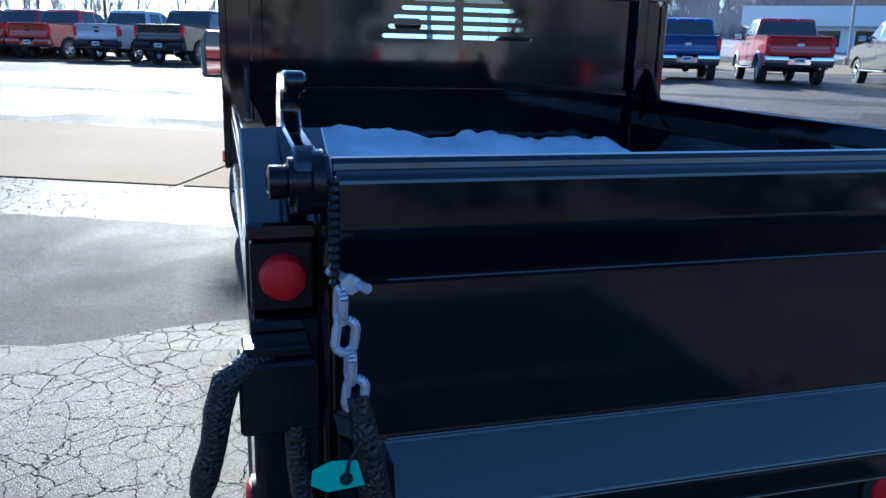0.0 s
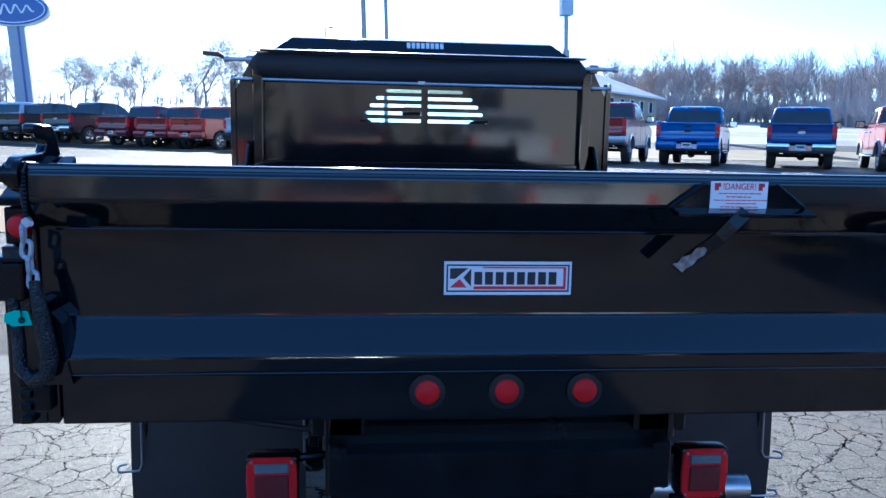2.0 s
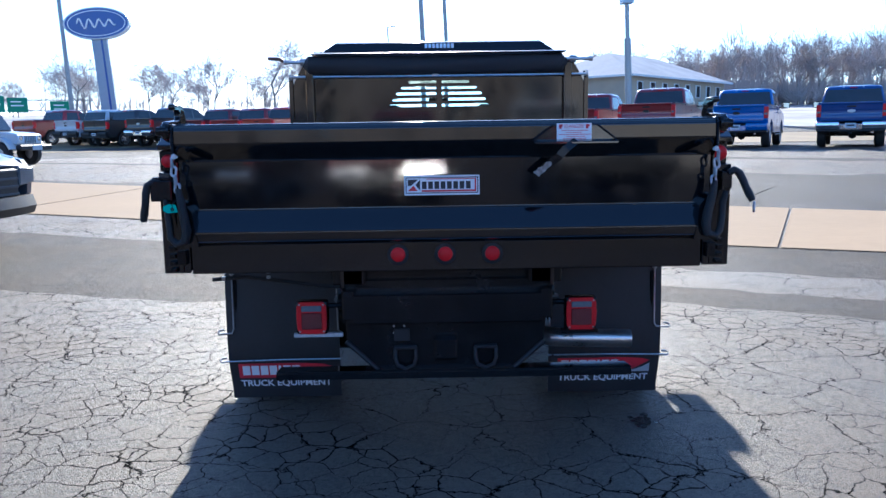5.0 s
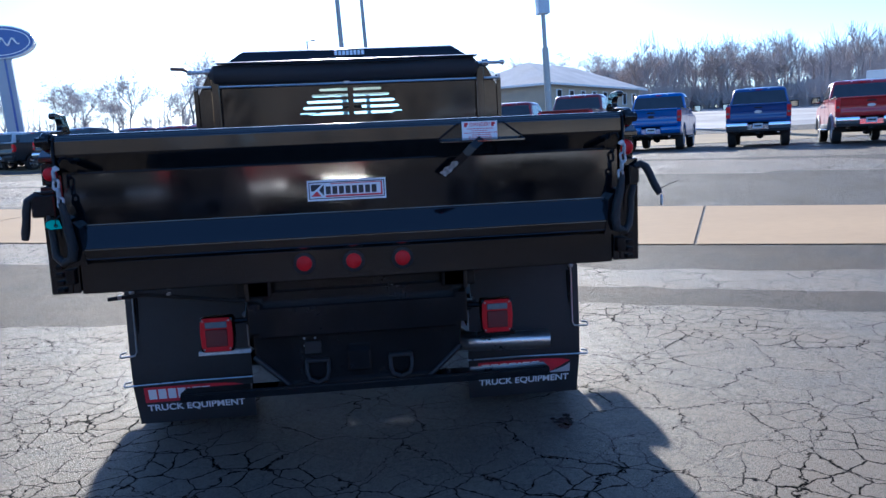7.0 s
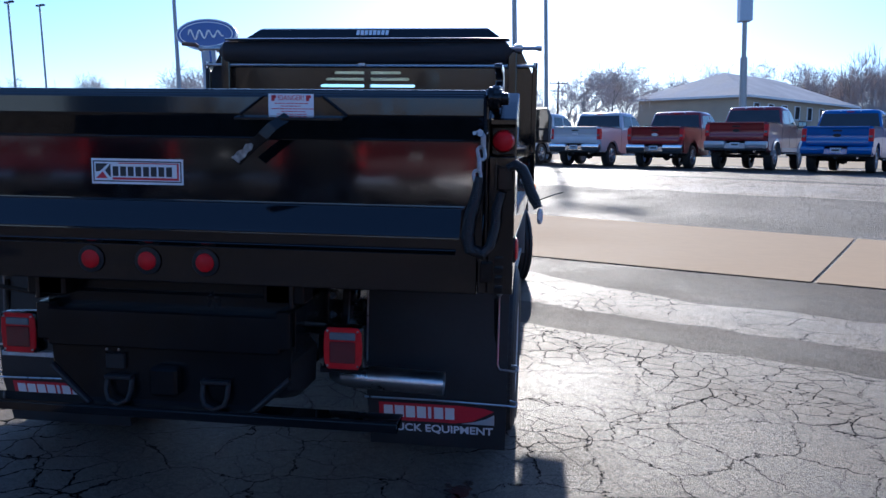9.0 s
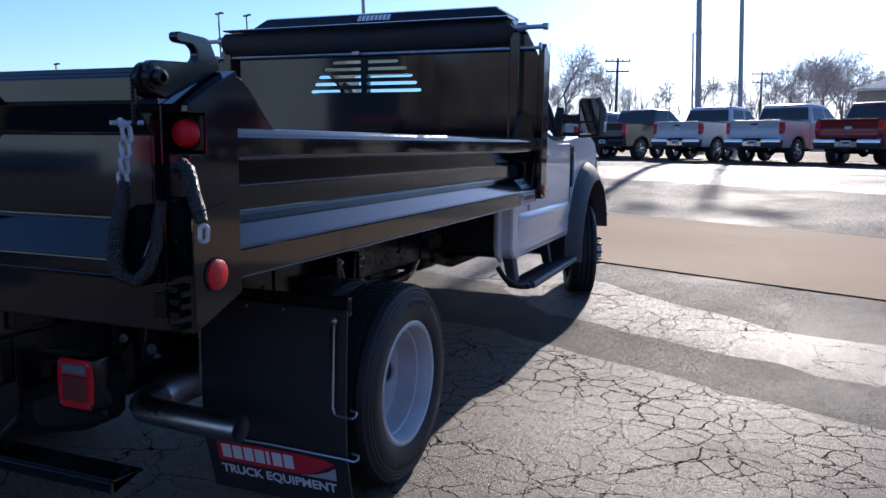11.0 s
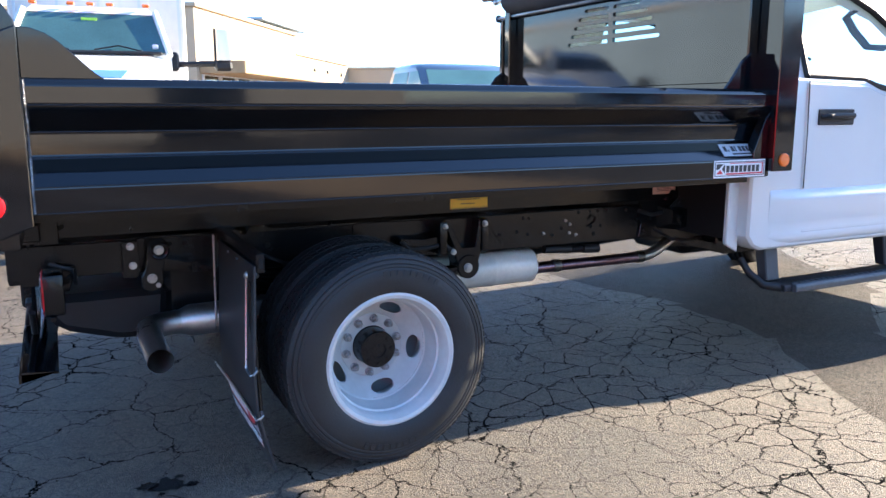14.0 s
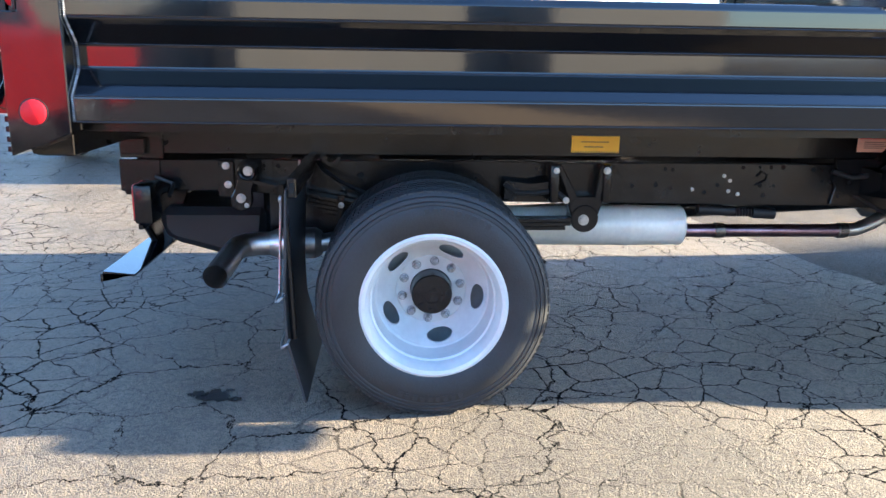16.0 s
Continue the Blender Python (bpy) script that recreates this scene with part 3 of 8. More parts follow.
# corner posts with ears, hooks, lamps and chains
for s in (1, -1):
    bm = B()
    prism(bm, [(0.02, 0.866), (0.20, 0.936), (0.20, 1.484), (0.13, 1.452), (0.02, 1.395)], "x", s * 1.062, s * 1.091, 0.003)
    prism(bm, [(0.02, 0.866), (0.20, 0.936), (0.20, 1.484), (0.13, 1.452), (0.02, 1.395), (0.02, 1.376), (0.078, 1.376), (0.078, 1.284), (0.02, 1.284)], "x", s * 1.091, s * 1.17, 0.003)
    post = part("corner_post", bm, M_BLACK, truck, "glossy black corner post of the dump body", angle=14)
    bm = B()
    arc = [(0.20, 1.484), (0.235, 1.481), (0.27, 1.468), (0.30, 1.448), (0.33, 1.42), (0.36, 1.39), (0.39, 1.362), (0.415, 1.345), (0.20, 1.345)]
    prism(bm, arc, "x", s * 1.12, s * 1.133, 0.002)
    part("ear_plate", bm, M_BLACK, post, angle=14)
    bm = B()
    hook = [(-0.045, 1.42), (0.01, 1.405), (0.20, 1.486), (0.195, 1.50), (0.165, 1.551), (0.15, 1.557), (0.055, 1.56), (0.045, 1.554), (0.045, 1.542), (0.055, 1.536), (0.1, 1.535), (0.114, 1.525), (0.116, 1.51), (0.106, 1.497), (0.09, 1.494), (-0.03, 1.488), (-0.05, 1.475), (-0.055, 1.44)]
    prism(bm, hook, "x", s * 1.098, s * 1.122, 0.003)
    part("latch_hook", bm, M_BLACK, post, "black steel latch hook")
    bm = B()
    lathe(bm, [(0, 0), (0.034, 0), (0.034, s * 0.012), (0.026, s * 0.014), (0.026, s * 0.036), (0.018, s * 0.038), (0.018, s * 0.055), (0.01, s * 0.057), (0.01, s * 0.045), (0, s * 0.045)], (s * 1.091, -0.03, 1.45), "x", 20)
    part("pivot_pin", bm, M_CHASSIS, post)
    # lamp in its recess on the rear face
    bm = B()
    yl_, rl_ = (0.064, 0.034) if s > 0 else (0.034, 0.0275)
    box(bm, s * 1.094, s * 1.166, yl_, 0.077, 1.288, 1.372, 0.003)
    part("lamp_housing", bm, M_CHASSIS, post)
    bm = B()
    lathe(bm, [(rl_, 0.0), (rl_ * 0.985, -rl_ * 0.35), (rl_ * 0.85, -rl_ * 0.65), (rl_ * 0.5, -rl_ * 0.85), (0.0, -rl_ * 0.9)], (s * 1.13, yl_, 1.33), "y", 28)
    part("red_lamp", bm, M_RED, post, "round red rear lamp")
    bm = B()
    lathe(bm, [(0.042, 0.0), (0.042, s * 0.004), (0.034, s * 0.004)], (s * 1.17, 0.098, 0.997), "x", 28)
    part("lamp_ring", bm, M_PLASTIC, post)
    bm = B()
    lathe(bm, [(0.038, 0.0), (0.037, s * 0.006), (0.029, s * 0.010), (0.0, s * 0.012)], (s * 1.171, 0.098, 0.997), "x", 28)
    part("red_lamp", bm, M_RED, post, "round red side lamp")
    # chain bracket box
    bm = B()
    if s < 0:
        box(bm, s * 1.10, s * 1.185, -0.045, 0.018, 1.172, 1.255, 0.004)
        box(bm, s * 1.105, s * 1.18, -0.03, 0.018, 1.255, 1.268, 0.003)
    else:
        box(bm, 1.118, 1.165, -0.012, 0.018, 1.185, 1.255, 0.004)
        box(bm, 1.112, 1.119, -0.04, 0.018, 1.18, 1.26, 0.002)
    part("chain_bracket", bm, M_CHASSIS, post)
    bm = B()
    box(bm, s * 1.072, s * 1.108, -0.008, 0.018, 0.905, 0.965, 0.003)
    for k in range(4):
        box(bm, s * 1.115, s * 1.14, -0.004, 0.018, 0.875 + k * 0.03, 0.892 + k * 0.03, 0.002)
    part("bottom_latch", bm, M_CHASSIS, post)
    # net-sleeved slack chain outside the post
    rnd = random.Random(5 + s)
    bm = B()
    pts = [(1.15, -0.005, 1.25), (1.172, -0.01, 1.262), (1.19, -0.015, 1.25), (1.203, -0.02, 1.225), (1.214, -0.025, 1.195), (1.228, -0.03, 1.165), (1.241, -0.035, 1.138)] if s > 0 else [(1.15, -0.02, 1.245), (1.175, -0.03, 1.25), (1.198, -0.032, 1.235), (1.208, -0.03, 1.2), (1.214, -0.025, 1.16), (1.226, -0.015, 1.115), (1.232, -0.01, 1.09)]
    tube(bm, [(s * x, y, z) for x, y, z in pts], [0.014, 0.016, 0.0165, 0.016, 0.015, 0.0165, 0.013], 12)
    part("sleeved_chain", bm, M_SLEEVE, post, "slack chain in a black net sleeve")
    bm = B()
    pts = [(1.066, -0.075, 1.225), (1.058, -0.08, 1.17), (1.046, -0.082, 1.11), (1.041, -0.082, 1.055), (1.052, -0.078, 1.015), (1.08, -0.07, 1.0), (1.105, -0.055, 1.025), (1.114, -0.038, 1.08), (1.12, -0.035, 1.13), (1.13, -0.035, 1.18)]
    tube(bm, [(s * (x + rnd.uniform(-.006, .006)), y, z) for x, y, z in pts], [0.012, 0.016, 0.018, 0.019, 0.018, 0.016, 0.015, 0.014, 0.014, 0.012], 12)
    part("sleeved_chain", bm, M_SLEEVE, post, "hanging chain in a black net sleeve")

    def link(c, turn, tilt, length=0.047, w=0.0305, r=0.0053):
        b = bmesh.new()
        ring = []
        for k in range(20):
            a = 2 * math.pi * k / 20
            ring.append(Vector((math.cos(a) * (w / 2 - r), 0, math.sin(a) * (w / 2 - r) + (1 if math.sin(a) > 0 else -1) * (length - w) / 2)))
        for k in range(20):
            tube(b, [ring[k], ring[(k + 1) % 20]], r, 7)
        bmesh.ops.transform(b, matrix=Matrix.Translation(c) @ Euler((0, radians(tilt), radians(turn))).to_matrix().to_4x4(), verts=b.verts)
        return b
    for k, (dz, turn) in enumerate(((-0.008, 80), (-0.042, 8), (-0.076, 86), (-0.109, 12))):
        part("chain_link", link((s * (1.08 - 0.005 * k), -0.075, 1.335 + dz), turn * s, -8 * s), M_GALV, post, "galvanised chain link")
    if s > 0:
        part("chain_link", link((1.247, -0.037, 1.113), 70, 6), M_GALV, post, "galvanised end link")
        bm = B()
        tube(bm, [(1.225, -0.035, 1.155), (1.255, -0.04, 1.165), (1.285, -0.04, 1.178), (1.31, -0.042, 1.185)], 0.0016, 6)
        part("tie_wire", bm, M_PLASTIC, post, "thin dark tie end")
    bm = B()
    cyl(bm, (s * 1.085, -0.03, 1.352), (s * 1.055, -0.095, 1.35), 0.0055, 10)
    lathe(bm, [(0, 0), (0.011, 0), (0.011, -0.008), (0, -0.008)], (s * 1.07, -0.075, 1.351), "y", 6)
    part("chain_pin", bm, M_GALV, post)
bm = B()
prism(bm, [(-1.115, 1.158), (-1.095, 1.166), (-1.068, 1.164), (-1.06, 1.134), (-1.10, 1.131), (-1.117, 1.141)], "y", -0.105, -0.103)
tag = part("paper_tag", bm, M_GREEN, truck, "bright green plastic tag tied to the chain")
bm = B()
lathe(bm, [(0.003, 0), (0.007, 0), (0.007, -0.002), (0.003, -0.002)], (-1.08, -0.106, 1.145), "y", 12)
tube(bm, [(-1.08, -0.107, 1.145), (-1.078, -0.112, 1.167), (-1.065, -0.1, 1.18)], 0.002, 6)
part("tie", bm, M_PLASTIC, tag)

# headboard with its slots, cab shield and rolled tarp
SLOT_Z = (1.642, 1.688, 1.734, 1.780, 1.824)
SLOT_W = (0.40, 0.37, 0.34, 0.30, 0.24)
bm = B()
y0, y1 = 3.115, 3.135
loops = [[(-1.17, 0.99), (1.17, 0.99), (1.17, 1.78), (1.06, 1.99), (-1.06, 1.99), (-1.17, 1.78)]]
for z, w in zip(SLOT_Z, SLOT_W):
    for s in (1, -1):
        a_, b_ = 0.022, w
        ends = [(a_, z - 0.0105), (b_ - 0.01, z - 0.0105), (b_, z - 0.004), (b_, z + 0.004), (b_ - 0.01, z + 0.0105), (a_, z + 0.0105)]
        loops.append([(s * u, v) for u, v in ends])
edges = []
for lp in loops:
    vs = [bm.verts.new((x, y0, z)) for x, z in lp]
    edges += [bm.edges.new((vs[i], vs[(i + 1) % len(vs)])) for i in range(len(vs))]
bmesh.ops.triangle_fill(bm, use_beauty=True, use_dissolve=False, edges=edges)
ext = bmesh.ops.extrude_face_region(bm, geom=bm.faces[:])
bmesh.ops.translate(bm, vec=(0, y1 - y0, 0), verts=[e for e in ext["geom"] if isinstance(e, bmesh.types.BMVert)])
head = part("headboard", bm, M_BLACK, truck, "glossy black steel headboard with window slots", smooth=False)
for s in (1, -1):
    bm = B()
    prism(bm, [(3.1, 0.99), (3.225, 0.99), (3.225, 1.84), (3.15, 1.9), (3.1, 1.86)], "x", s * 1.15, s * 1.185, 0.004)
    part("front_post", bm, M_BLACK, head, "glossy black front post", angle=14)
    bm = B()
    disc(bm, (s * 1.185, 3.165, 1.04), "x", 0.03, s * 0.01, 24, s * 0.003)
    part("amber_lamp", bm, M_AMBER, head, "round amber marker lamp")
    bm = B()
    box(bm, s * 0.985, s * 1.045, 3.055, 3.115, 0.955, 1.96, 0.006)
    part("upright", bm, M_BLACK, head, angle=14)
    bm = B()
    prism(bm, [(3.115, 1.348), (3.115, 1.505), (3.045, 1.505), (3.0, 1.475), (2.93, 1.38), (2.90, 1.348)], "x", s * 1.06, s * 1.075, 0.002)
    part("gusset", bm, M_BLACK, head, angle=14)
    bm = B()
    prism(bm, [(3.115, 1.26), (3.115, 1.0), (3.02, 1.0), (3.02, 1.08), (3.08, 1.22)], "x", s * 1.1, s * 1.148, 0.002)
    part("corner_gusset", bm, M_BLACK, head, angle=14)
bm = B()
box(bm, -1.03, 1.03, 3.09, 3.113, 1.352, 1.385, 0.004)
part("lower_rib", bm, M_BLACK, head, angle=14)
bm = B()
sec = [(1.05, 3.125, 1.93), (0.93, 3.22, 2.07), (0.83, 3.27, 2.145), (0.82, 3.31, 2.158), (0.82, 3.8, 2.15)]
loft(bm, [[(-x, y, z), (x, y, z), (x, y + 0.008, z - 0.012), (-x, y + 0.008, z - 0.012)] for x, y, z in sec])
shield = part("cab_shield", bm, M_BLACK, truck, "black steel cab shield leaning over the roof", angle=20)
for s in (1, -1):
    bm = B()
    prism(bm, [(3.13, 1.93), (3.22, 2.06), (3.3, 2.15), (3.8, 2.14), (3.8, 2.09), (3.35, 2.05), (3.2, 1.93)], "x", s * 0.80, s * 0.815, 0.002)
    part("shield_cheek", bm, M_BLACK, shield)
# white plates stand in for cut-out letters with bright sky behind
bm = B()
sm = facing((0.01, 3.246, 2.115), (0, -0.83, 0.555), (0, 0.555, 0.83))
for i in range(8):
    plate(bm, sm, -0.118 + i * 0.03, -0.118 + i * 0.03 + 0.022, -0.022, 0.022, 0.003)
part("cutout_sky_bars", bm, M_DECALW, shield, "row of small white blocks")
bm = B()
ring = []
for k in range(20):
    a = 2 * math.pi * k / 20
    ring.append((3.075 + 0.075 * math.cos(a), 1.965 + 0.078 * math.sin(a)))
rings = []
rnd = random.Random(77)
waves = [(rnd.uniform(0, 6.28), rnd.uniform(2, 6), rnd.randint(2, 5)) for _ in range(5)]
for i in range(45):
    x = -1.06 + 2.07 * i / 44
    row = []
    for k, (y, z) in enumerate(ring):
        f = 0.95 + sum(0.016 * math.sin(p_ + q_ * x + r_ * 2 * math.pi * k / 20) for p_, q_, r_ in waves) - 0.03 * (abs(x) > 0.8)
        f *= 0.3 if i in (0, 44) else 1
        row.append((x, 3.075 + (y - 3.075) * f, 1.963 - 0.012 * math.cos(x * 1.4) + (z - 1.965) * f))
    rings.append(row)
loft(bm, rings)
tarp = part("rolled_tarp", bm, M_TARP, truck, "rolled black mesh tarp across the headboard top")
bm = B()
prism(bm, [(3.09, 1.86), (3.105, 1.86), (3.105, 1.93), (3.06, 1.93)], "x", -1.05, 1.0)
part("tarp_skirt", bm, M_TARP, tarp)
bm = B()
prism(bm, [(2.985, 2.04), (3.0, 2.046), (3.14, 2.046), (3.14, 2.036), (3.0, 2.035)], "x", -0.99, 0.99)
part("edge_strip", bm, M_ZINC, tarp)
for s in (1, -1):
    bm = B()
    cyl(bm, (s * 1.0, 3.075, 1.985), (s * 1.2, 3.075, 1.985), 0.014, 10)
    lathe(bm, [(0, 0), (0.028, 0), (0.028, s * 0.05), (0, s * 0.05)], (s * 1.03, 3.075, 1.985), "x", 12)
    lathe(bm, [(0, 0), (0.02, 0), (0.02, s * 0.03), (0, s * 0.03)], (s * 1.18, 3.075, 1.985), "x", 12)
    part("tarp_axle", bm, M_ZINC, tarp)
bm = B()
tube(bm, [(-1.195, 3.075, 1.985), (-1.215, 3.07, 1.995), (-1.235, 3.06, 2.01), (-1.33, 3.052, 2.015)], [0.009, 0.011, 0.014, 0.014], 10)
part("crank_grip", bm, mat("brown_grip", (0.1, 0.055, 0.04), 0.5), tarp, "worn brown crank grip")
bm = B()
cyl(bm, (-1.16, 3.08, 1.873), (1.17, 3.08, 1.868), 0.011, 10)
for s in (1, -1):
    lathe(bm, [(0, 0), (0.026, 0), (0.026, s * 0.012), (0, s * 0.012)], (s * 1.16, 3.08, 1.872), "x", 14)
part("tarp_rod", bm, M_ZINC, tarp, "zinc-plated rod below the tarp")
bm = B()
box(bm, -0.05, 0.0, 3.045, 3.085, 1.86, 1.885, 0.004)
part("rod_clip", bm, M_ZINC, tarp)
# model plate on the sloping rib: silver with dark blocks
em = facing((1.1148, 2.96, 1.0848), (0.743, 0, 0.669))
bm = B()
plate(bm, em, -0.105, 0.105, -0.033, 0.033, 0.002)
ep = part("model_plate", bm, M_DECALS, sides[1], "silver model plate with dark blocks")
for i, w in enumerate((0.020, 0.008, 0.021, 0.008, 0.02, 0.02, 0.018, 0.012)):
    bm = B()
    x = -0.088 + i * 0.0225
    plate(bm, em @ Matrix.Translation((0, 0, 0.002)), x, x + w * 0.85, -0.008, 0.02 if i not in (1,) else 0.0, 0.0006)
    part("block", bm, M_DECALK, ep)
bm = B()
plate(bm, em @ Matrix.Translation((0, 0, 0.002)), -0.05, 0.095, -0.026, -0.018, 0.0006)
part("block", bm, M_DECALK, ep)

# subframe, chassis rails and hangers
# near-black fill for holes and slots: their shade is put into the colour
M_HOLESHADE = mat("hole_shade_black", (0.003, 0.003, 0.003), 0.9)
for s in (1, -1):
    bm = B()
    box(bm, s * 0.36, s * 0.45, 0.10, 3.25, 0.79, 0.885, 0.004)
    ls = part("long_sill", bm, M_CHASSIS, truck, angle=14)
    bm = B()
    box(bm, s * 0.44, s * 0.456, 0.09, 0.185, 0.775, 0.875, 0.004)
    part("sill_end", bm, M_BLACK, ls, smooth=False)
    bm = B()
    bolt(bm, (s * 0.456, 0.125, 0.83), "x", 0.024, s * 0.008)
    part("sill_bolt", bm, M_CHASSIS, ls)
    bm = B()
    prism(bm, [(0.24, 0.812), (0.278, 0.83), (0.278, 0.846), (0.24, 0.828)], "x", s * 0.4505, s * 0.4515)
    part("sill_slot", bm, M_HOLESHADE, ls)
    if s == 1:
        ym = facing((0.451, 1.975, 0.843), (1, 0, 0))
        bm = B()
        plate(bm, ym, -0.098, 0.098, -0.036, 0.036, 0.0015)
        yl = part("yellow_label", bm, M_DECALY, ls, "yellow warning label with dark bars")
        bm = B()
        for i in range(18):
            x = -0.094 + i * 0.0108
            for sy in (-0.033, 0.033):
                plate(bm, ym @ Matrix.Translation((0, 0, 0.0016)), x, x + 0.005, sy - 0.003, sy + 0.003, 0.0004)
        part("hatching", bm, M_DECALK, yl)
        for yy, w in ((0.008, 0.12), (-0.012, 0.09)):
            bm = B()
            for i in range(int(w / 0.013)):
                plate(bm, ym @ Matrix.Translation((0, 0, 0.0016)), -w / 2 + i * 0.013, -w / 2 + i * 0.013 + 0.011, yy - 0.002, yy + 0.002, 0.0004)
            part("text_bar", bm, M_DECALK, yl)
        om = facing((0.451, 3.154, 0.855), (1, 0, 0))
        bm = B()
        plate(bm, om, -0.078, 0.078, -0.036, 0.036, 0.0015)
        ol = part("orange_label", bm, mat("pink_decal", (0.66, 0.42, 0.34), 0.5), ls, "pale pink warning label with a red heading")
        bm = B()
        plate(bm, om @ Matrix.Translation((0, 0, 0.0016)), -0.072, 0.072, 0.018, 0.033, 0.0004)
        part("text_bar", bm, M_DECALR, ol)
        for i in range(4):
            bm = B()
            plate(bm, om @ Matrix.Translation((0, 0, 0.0016)), -0.05, 0.045 - 0.01 * (i % 2), 0.004 - i * 0.008, 0.0065 - i * 0.008, 0.0004)
            part("text_bar", bm, M_DECALK, ol)
    bm = B()
    prism(bm, [(0.08, 0.64), (0.5, 0.645), (0.9, 0.61), (1.9, 0.60), (3.0, 0.59), (3.4, 0.57), (6.1, 0.55), (6.1, 0.72), (3.4, 0.765), (2.6, 0.77), (0.08, 0.768)], "x", s * 0.40, s * 0.447, 0.004)
    rail = part("chassis_rail", bm, M_CHASSIS, truck, angle=14)
    # plates laid on the rail
    for ya, yb, za, zb in ((0.12, 0.24, 0.62, 0.768), (0.525, 0.68, 0.64, 0.772), (1.40, 1.58, 0.61, 0.772)):
        bm = B()
        box(bm, s * 0.447, s * 0.455, ya, yb, za, zb, 0.002)
        part("rail_plate", bm, M_CHASSIS, rail, smooth=False)
    bm = B()
    prism(bm, [(2.05, 0.764), (2.10, 0.70), (2.16, 0.62), (2.98, 0.60), (2.98, 0.764)], "x", s * 0.447, s * 0.451, 0.001)
    part("rail_web", bm, M_CHASSIS, rail, smooth=False)
    bm = B()
    prism(bm, [(2.985, 0.60), (3.0, 0.67), (2.98, 0.70), (3.0, 0.74), (2.985, 0.79), (3.14, 0.79), (3.26, 0.77), (3.3, 0.66), (3.36, 0.60), (3.3, 0.57)], "x", s * 0.447, s * 0.462, 0.003)
    part("rail_splice", bm, M_CHASSIS, rail, smooth=False)
    bm = B()
    loft(bm, [[(s * 0.455, y_, z_) for y_, z_ in ((3.10, 0.64), (3.10, 0.76), (3.30, 0.75), (3.34, 0.66), (3.30, 0.61))], [(s * 0.53, y_, z_) for y_, z_ in ((3.15, 0.67), (3.15, 0.74), (3.26, 0.74), (3.29, 0.67), (3.27, 0.64))]])
    lathe(bm, [(0.03, s * 0.05), (0.035, s * 0.09), (0.02, s * 0.095), (0.018, s * 0.06)], (s * 0.455, 3.2, 0.70), "x", 20)
    part("cab_mount", bm, M_CHASSIS, rail)
    for y_, z_, r_ in ((2.239, 0.677, 9), (2.301, 0.663, 7), (2.446, 0.647, 8), (2.499, 0.678, 8), (2.6, 0.751, 8), (2.672, 0.753, 6), (2.72, 0.753, 8), (2.772, 0.753, 10), (2.68, 0.676, 9), (2.739, 0.676, 6), (2.14, 0.672, 8), (2.698, 0.636, 10), (2.903, 0.745, 11), (2.94, 0.746, 6), (2.945, 0.697, 6), (2.981, 0.693, 9), (3.057, 0.693, 9), (3.015, 0.635, 6), (2.273, 0.743, 8), (2.305, 0.74, 8), (1.029, 0.708, 13), (0.70, 0.744, 9), (0.645, 0.745, 8), (1.32, 0.70, 8), (1.49, 0.70, 7)):
        bm = B()
        h_ = 0.462 if y_ > 2.99 else 0.451 if y_ > 2.05 else 0.4475 if not 0.525 < y_ < 0.68 else 0.455
        if 1.40 < y_ < 1.58:
            h_ = 0.455
        lathe(bm, [(r_ * 0.00135, s * -0.001), (r_ * 0.0013, s * 0.0012), (r_ * 0.001, s * 0.0012)], (s * h_, y_, z_), "x", 12)
        part("hole_rim", bm, M_CHASSIS, rail)
        bm = B()
        lathe(bm, [(r_ * 0.00105, s * 0.0008), (0, s * 0.0008)], (s * h_, y_, z_), "x", 10)
        part("rail_hole_disc", bm, M_HOLESHADE, rail)
    for y_, z_ in ((2.392, 0.659), (2.523, 0.716), (2.55, 0.696), (2.547, 0.652), (2.588, 0.64)):
        bm = B()
        bolt(bm, (s * 0.452, y_, z_), "x", 0.0075, s * 0.008)
        part("rail_bolt", bm, M_ZINC, rail)
    bm = B()
    tube(bm, [(s * 0.455, 2.66, 0.715), (s * 0.456, 2.68, 0.735), (s * 0.456, 2.705, 0.722), (s * 0.456, 2.70, 0.70), (s * 0.455, 2.655, 0.678)], 0.004, 6)
    part("clip_strap", bm, M_CHASSIS, rail)
    # rear spring shackle: twin plate with two bolts, then the swinging link
    bm = B()
    prism(bm, [(0.465, 0.625), (0.47, 0.765), (0.528, 0.765), (0.53, 0.64), (0.515, 0.622)], "x", s * 0.447, s * 0.47, 0.003)
    shk = part("spring_shackle", bm, M_CHASSIS, truck, smooth=False)
    bm = B()
    prism(bm, [(0.55, 0.70), (0.555, 0.755), (0.575, 0.775), (0.61, 0.775), (0.632, 0.755), (0.634, 0.72), (0.62, 0.695), (0.605, 0.66), (0.607, 0.61), (0.595, 0.585), (0.56, 0.575), (0.528, 0.59), (0.524, 0.63), (0.54, 0.66)], "x", s * 0.50, s * 0.53, 0.004)
    part("shackle_link", bm, M_CHASSIS, shk, smooth=False)
    bm = B()
    lathe(bm, [(0.024, 0), (0.036, 0), (0.036, s * 0.022), (0.03, s * 0.026), (0.024, s * 0.024)], (s * 0.528, 0.594, 0.735), "x", 28)
    part("bush", bm, M_CHASSIS, shk)
    for x_, y_, z_, r_ in ((0.53, 0.594, 0.735, 0.017), (0.53, 0.564, 0.628, 0.017), (0.47, 0.498, 0.747, 0.0135), (0.47, 0.504, 0.672, 0.0135), (0.53, 0.585, 0.6, 0.009)):
        bm = B()
        bolt(bm, (s * x_, y_, z_), "x", r_, s * 0.014)
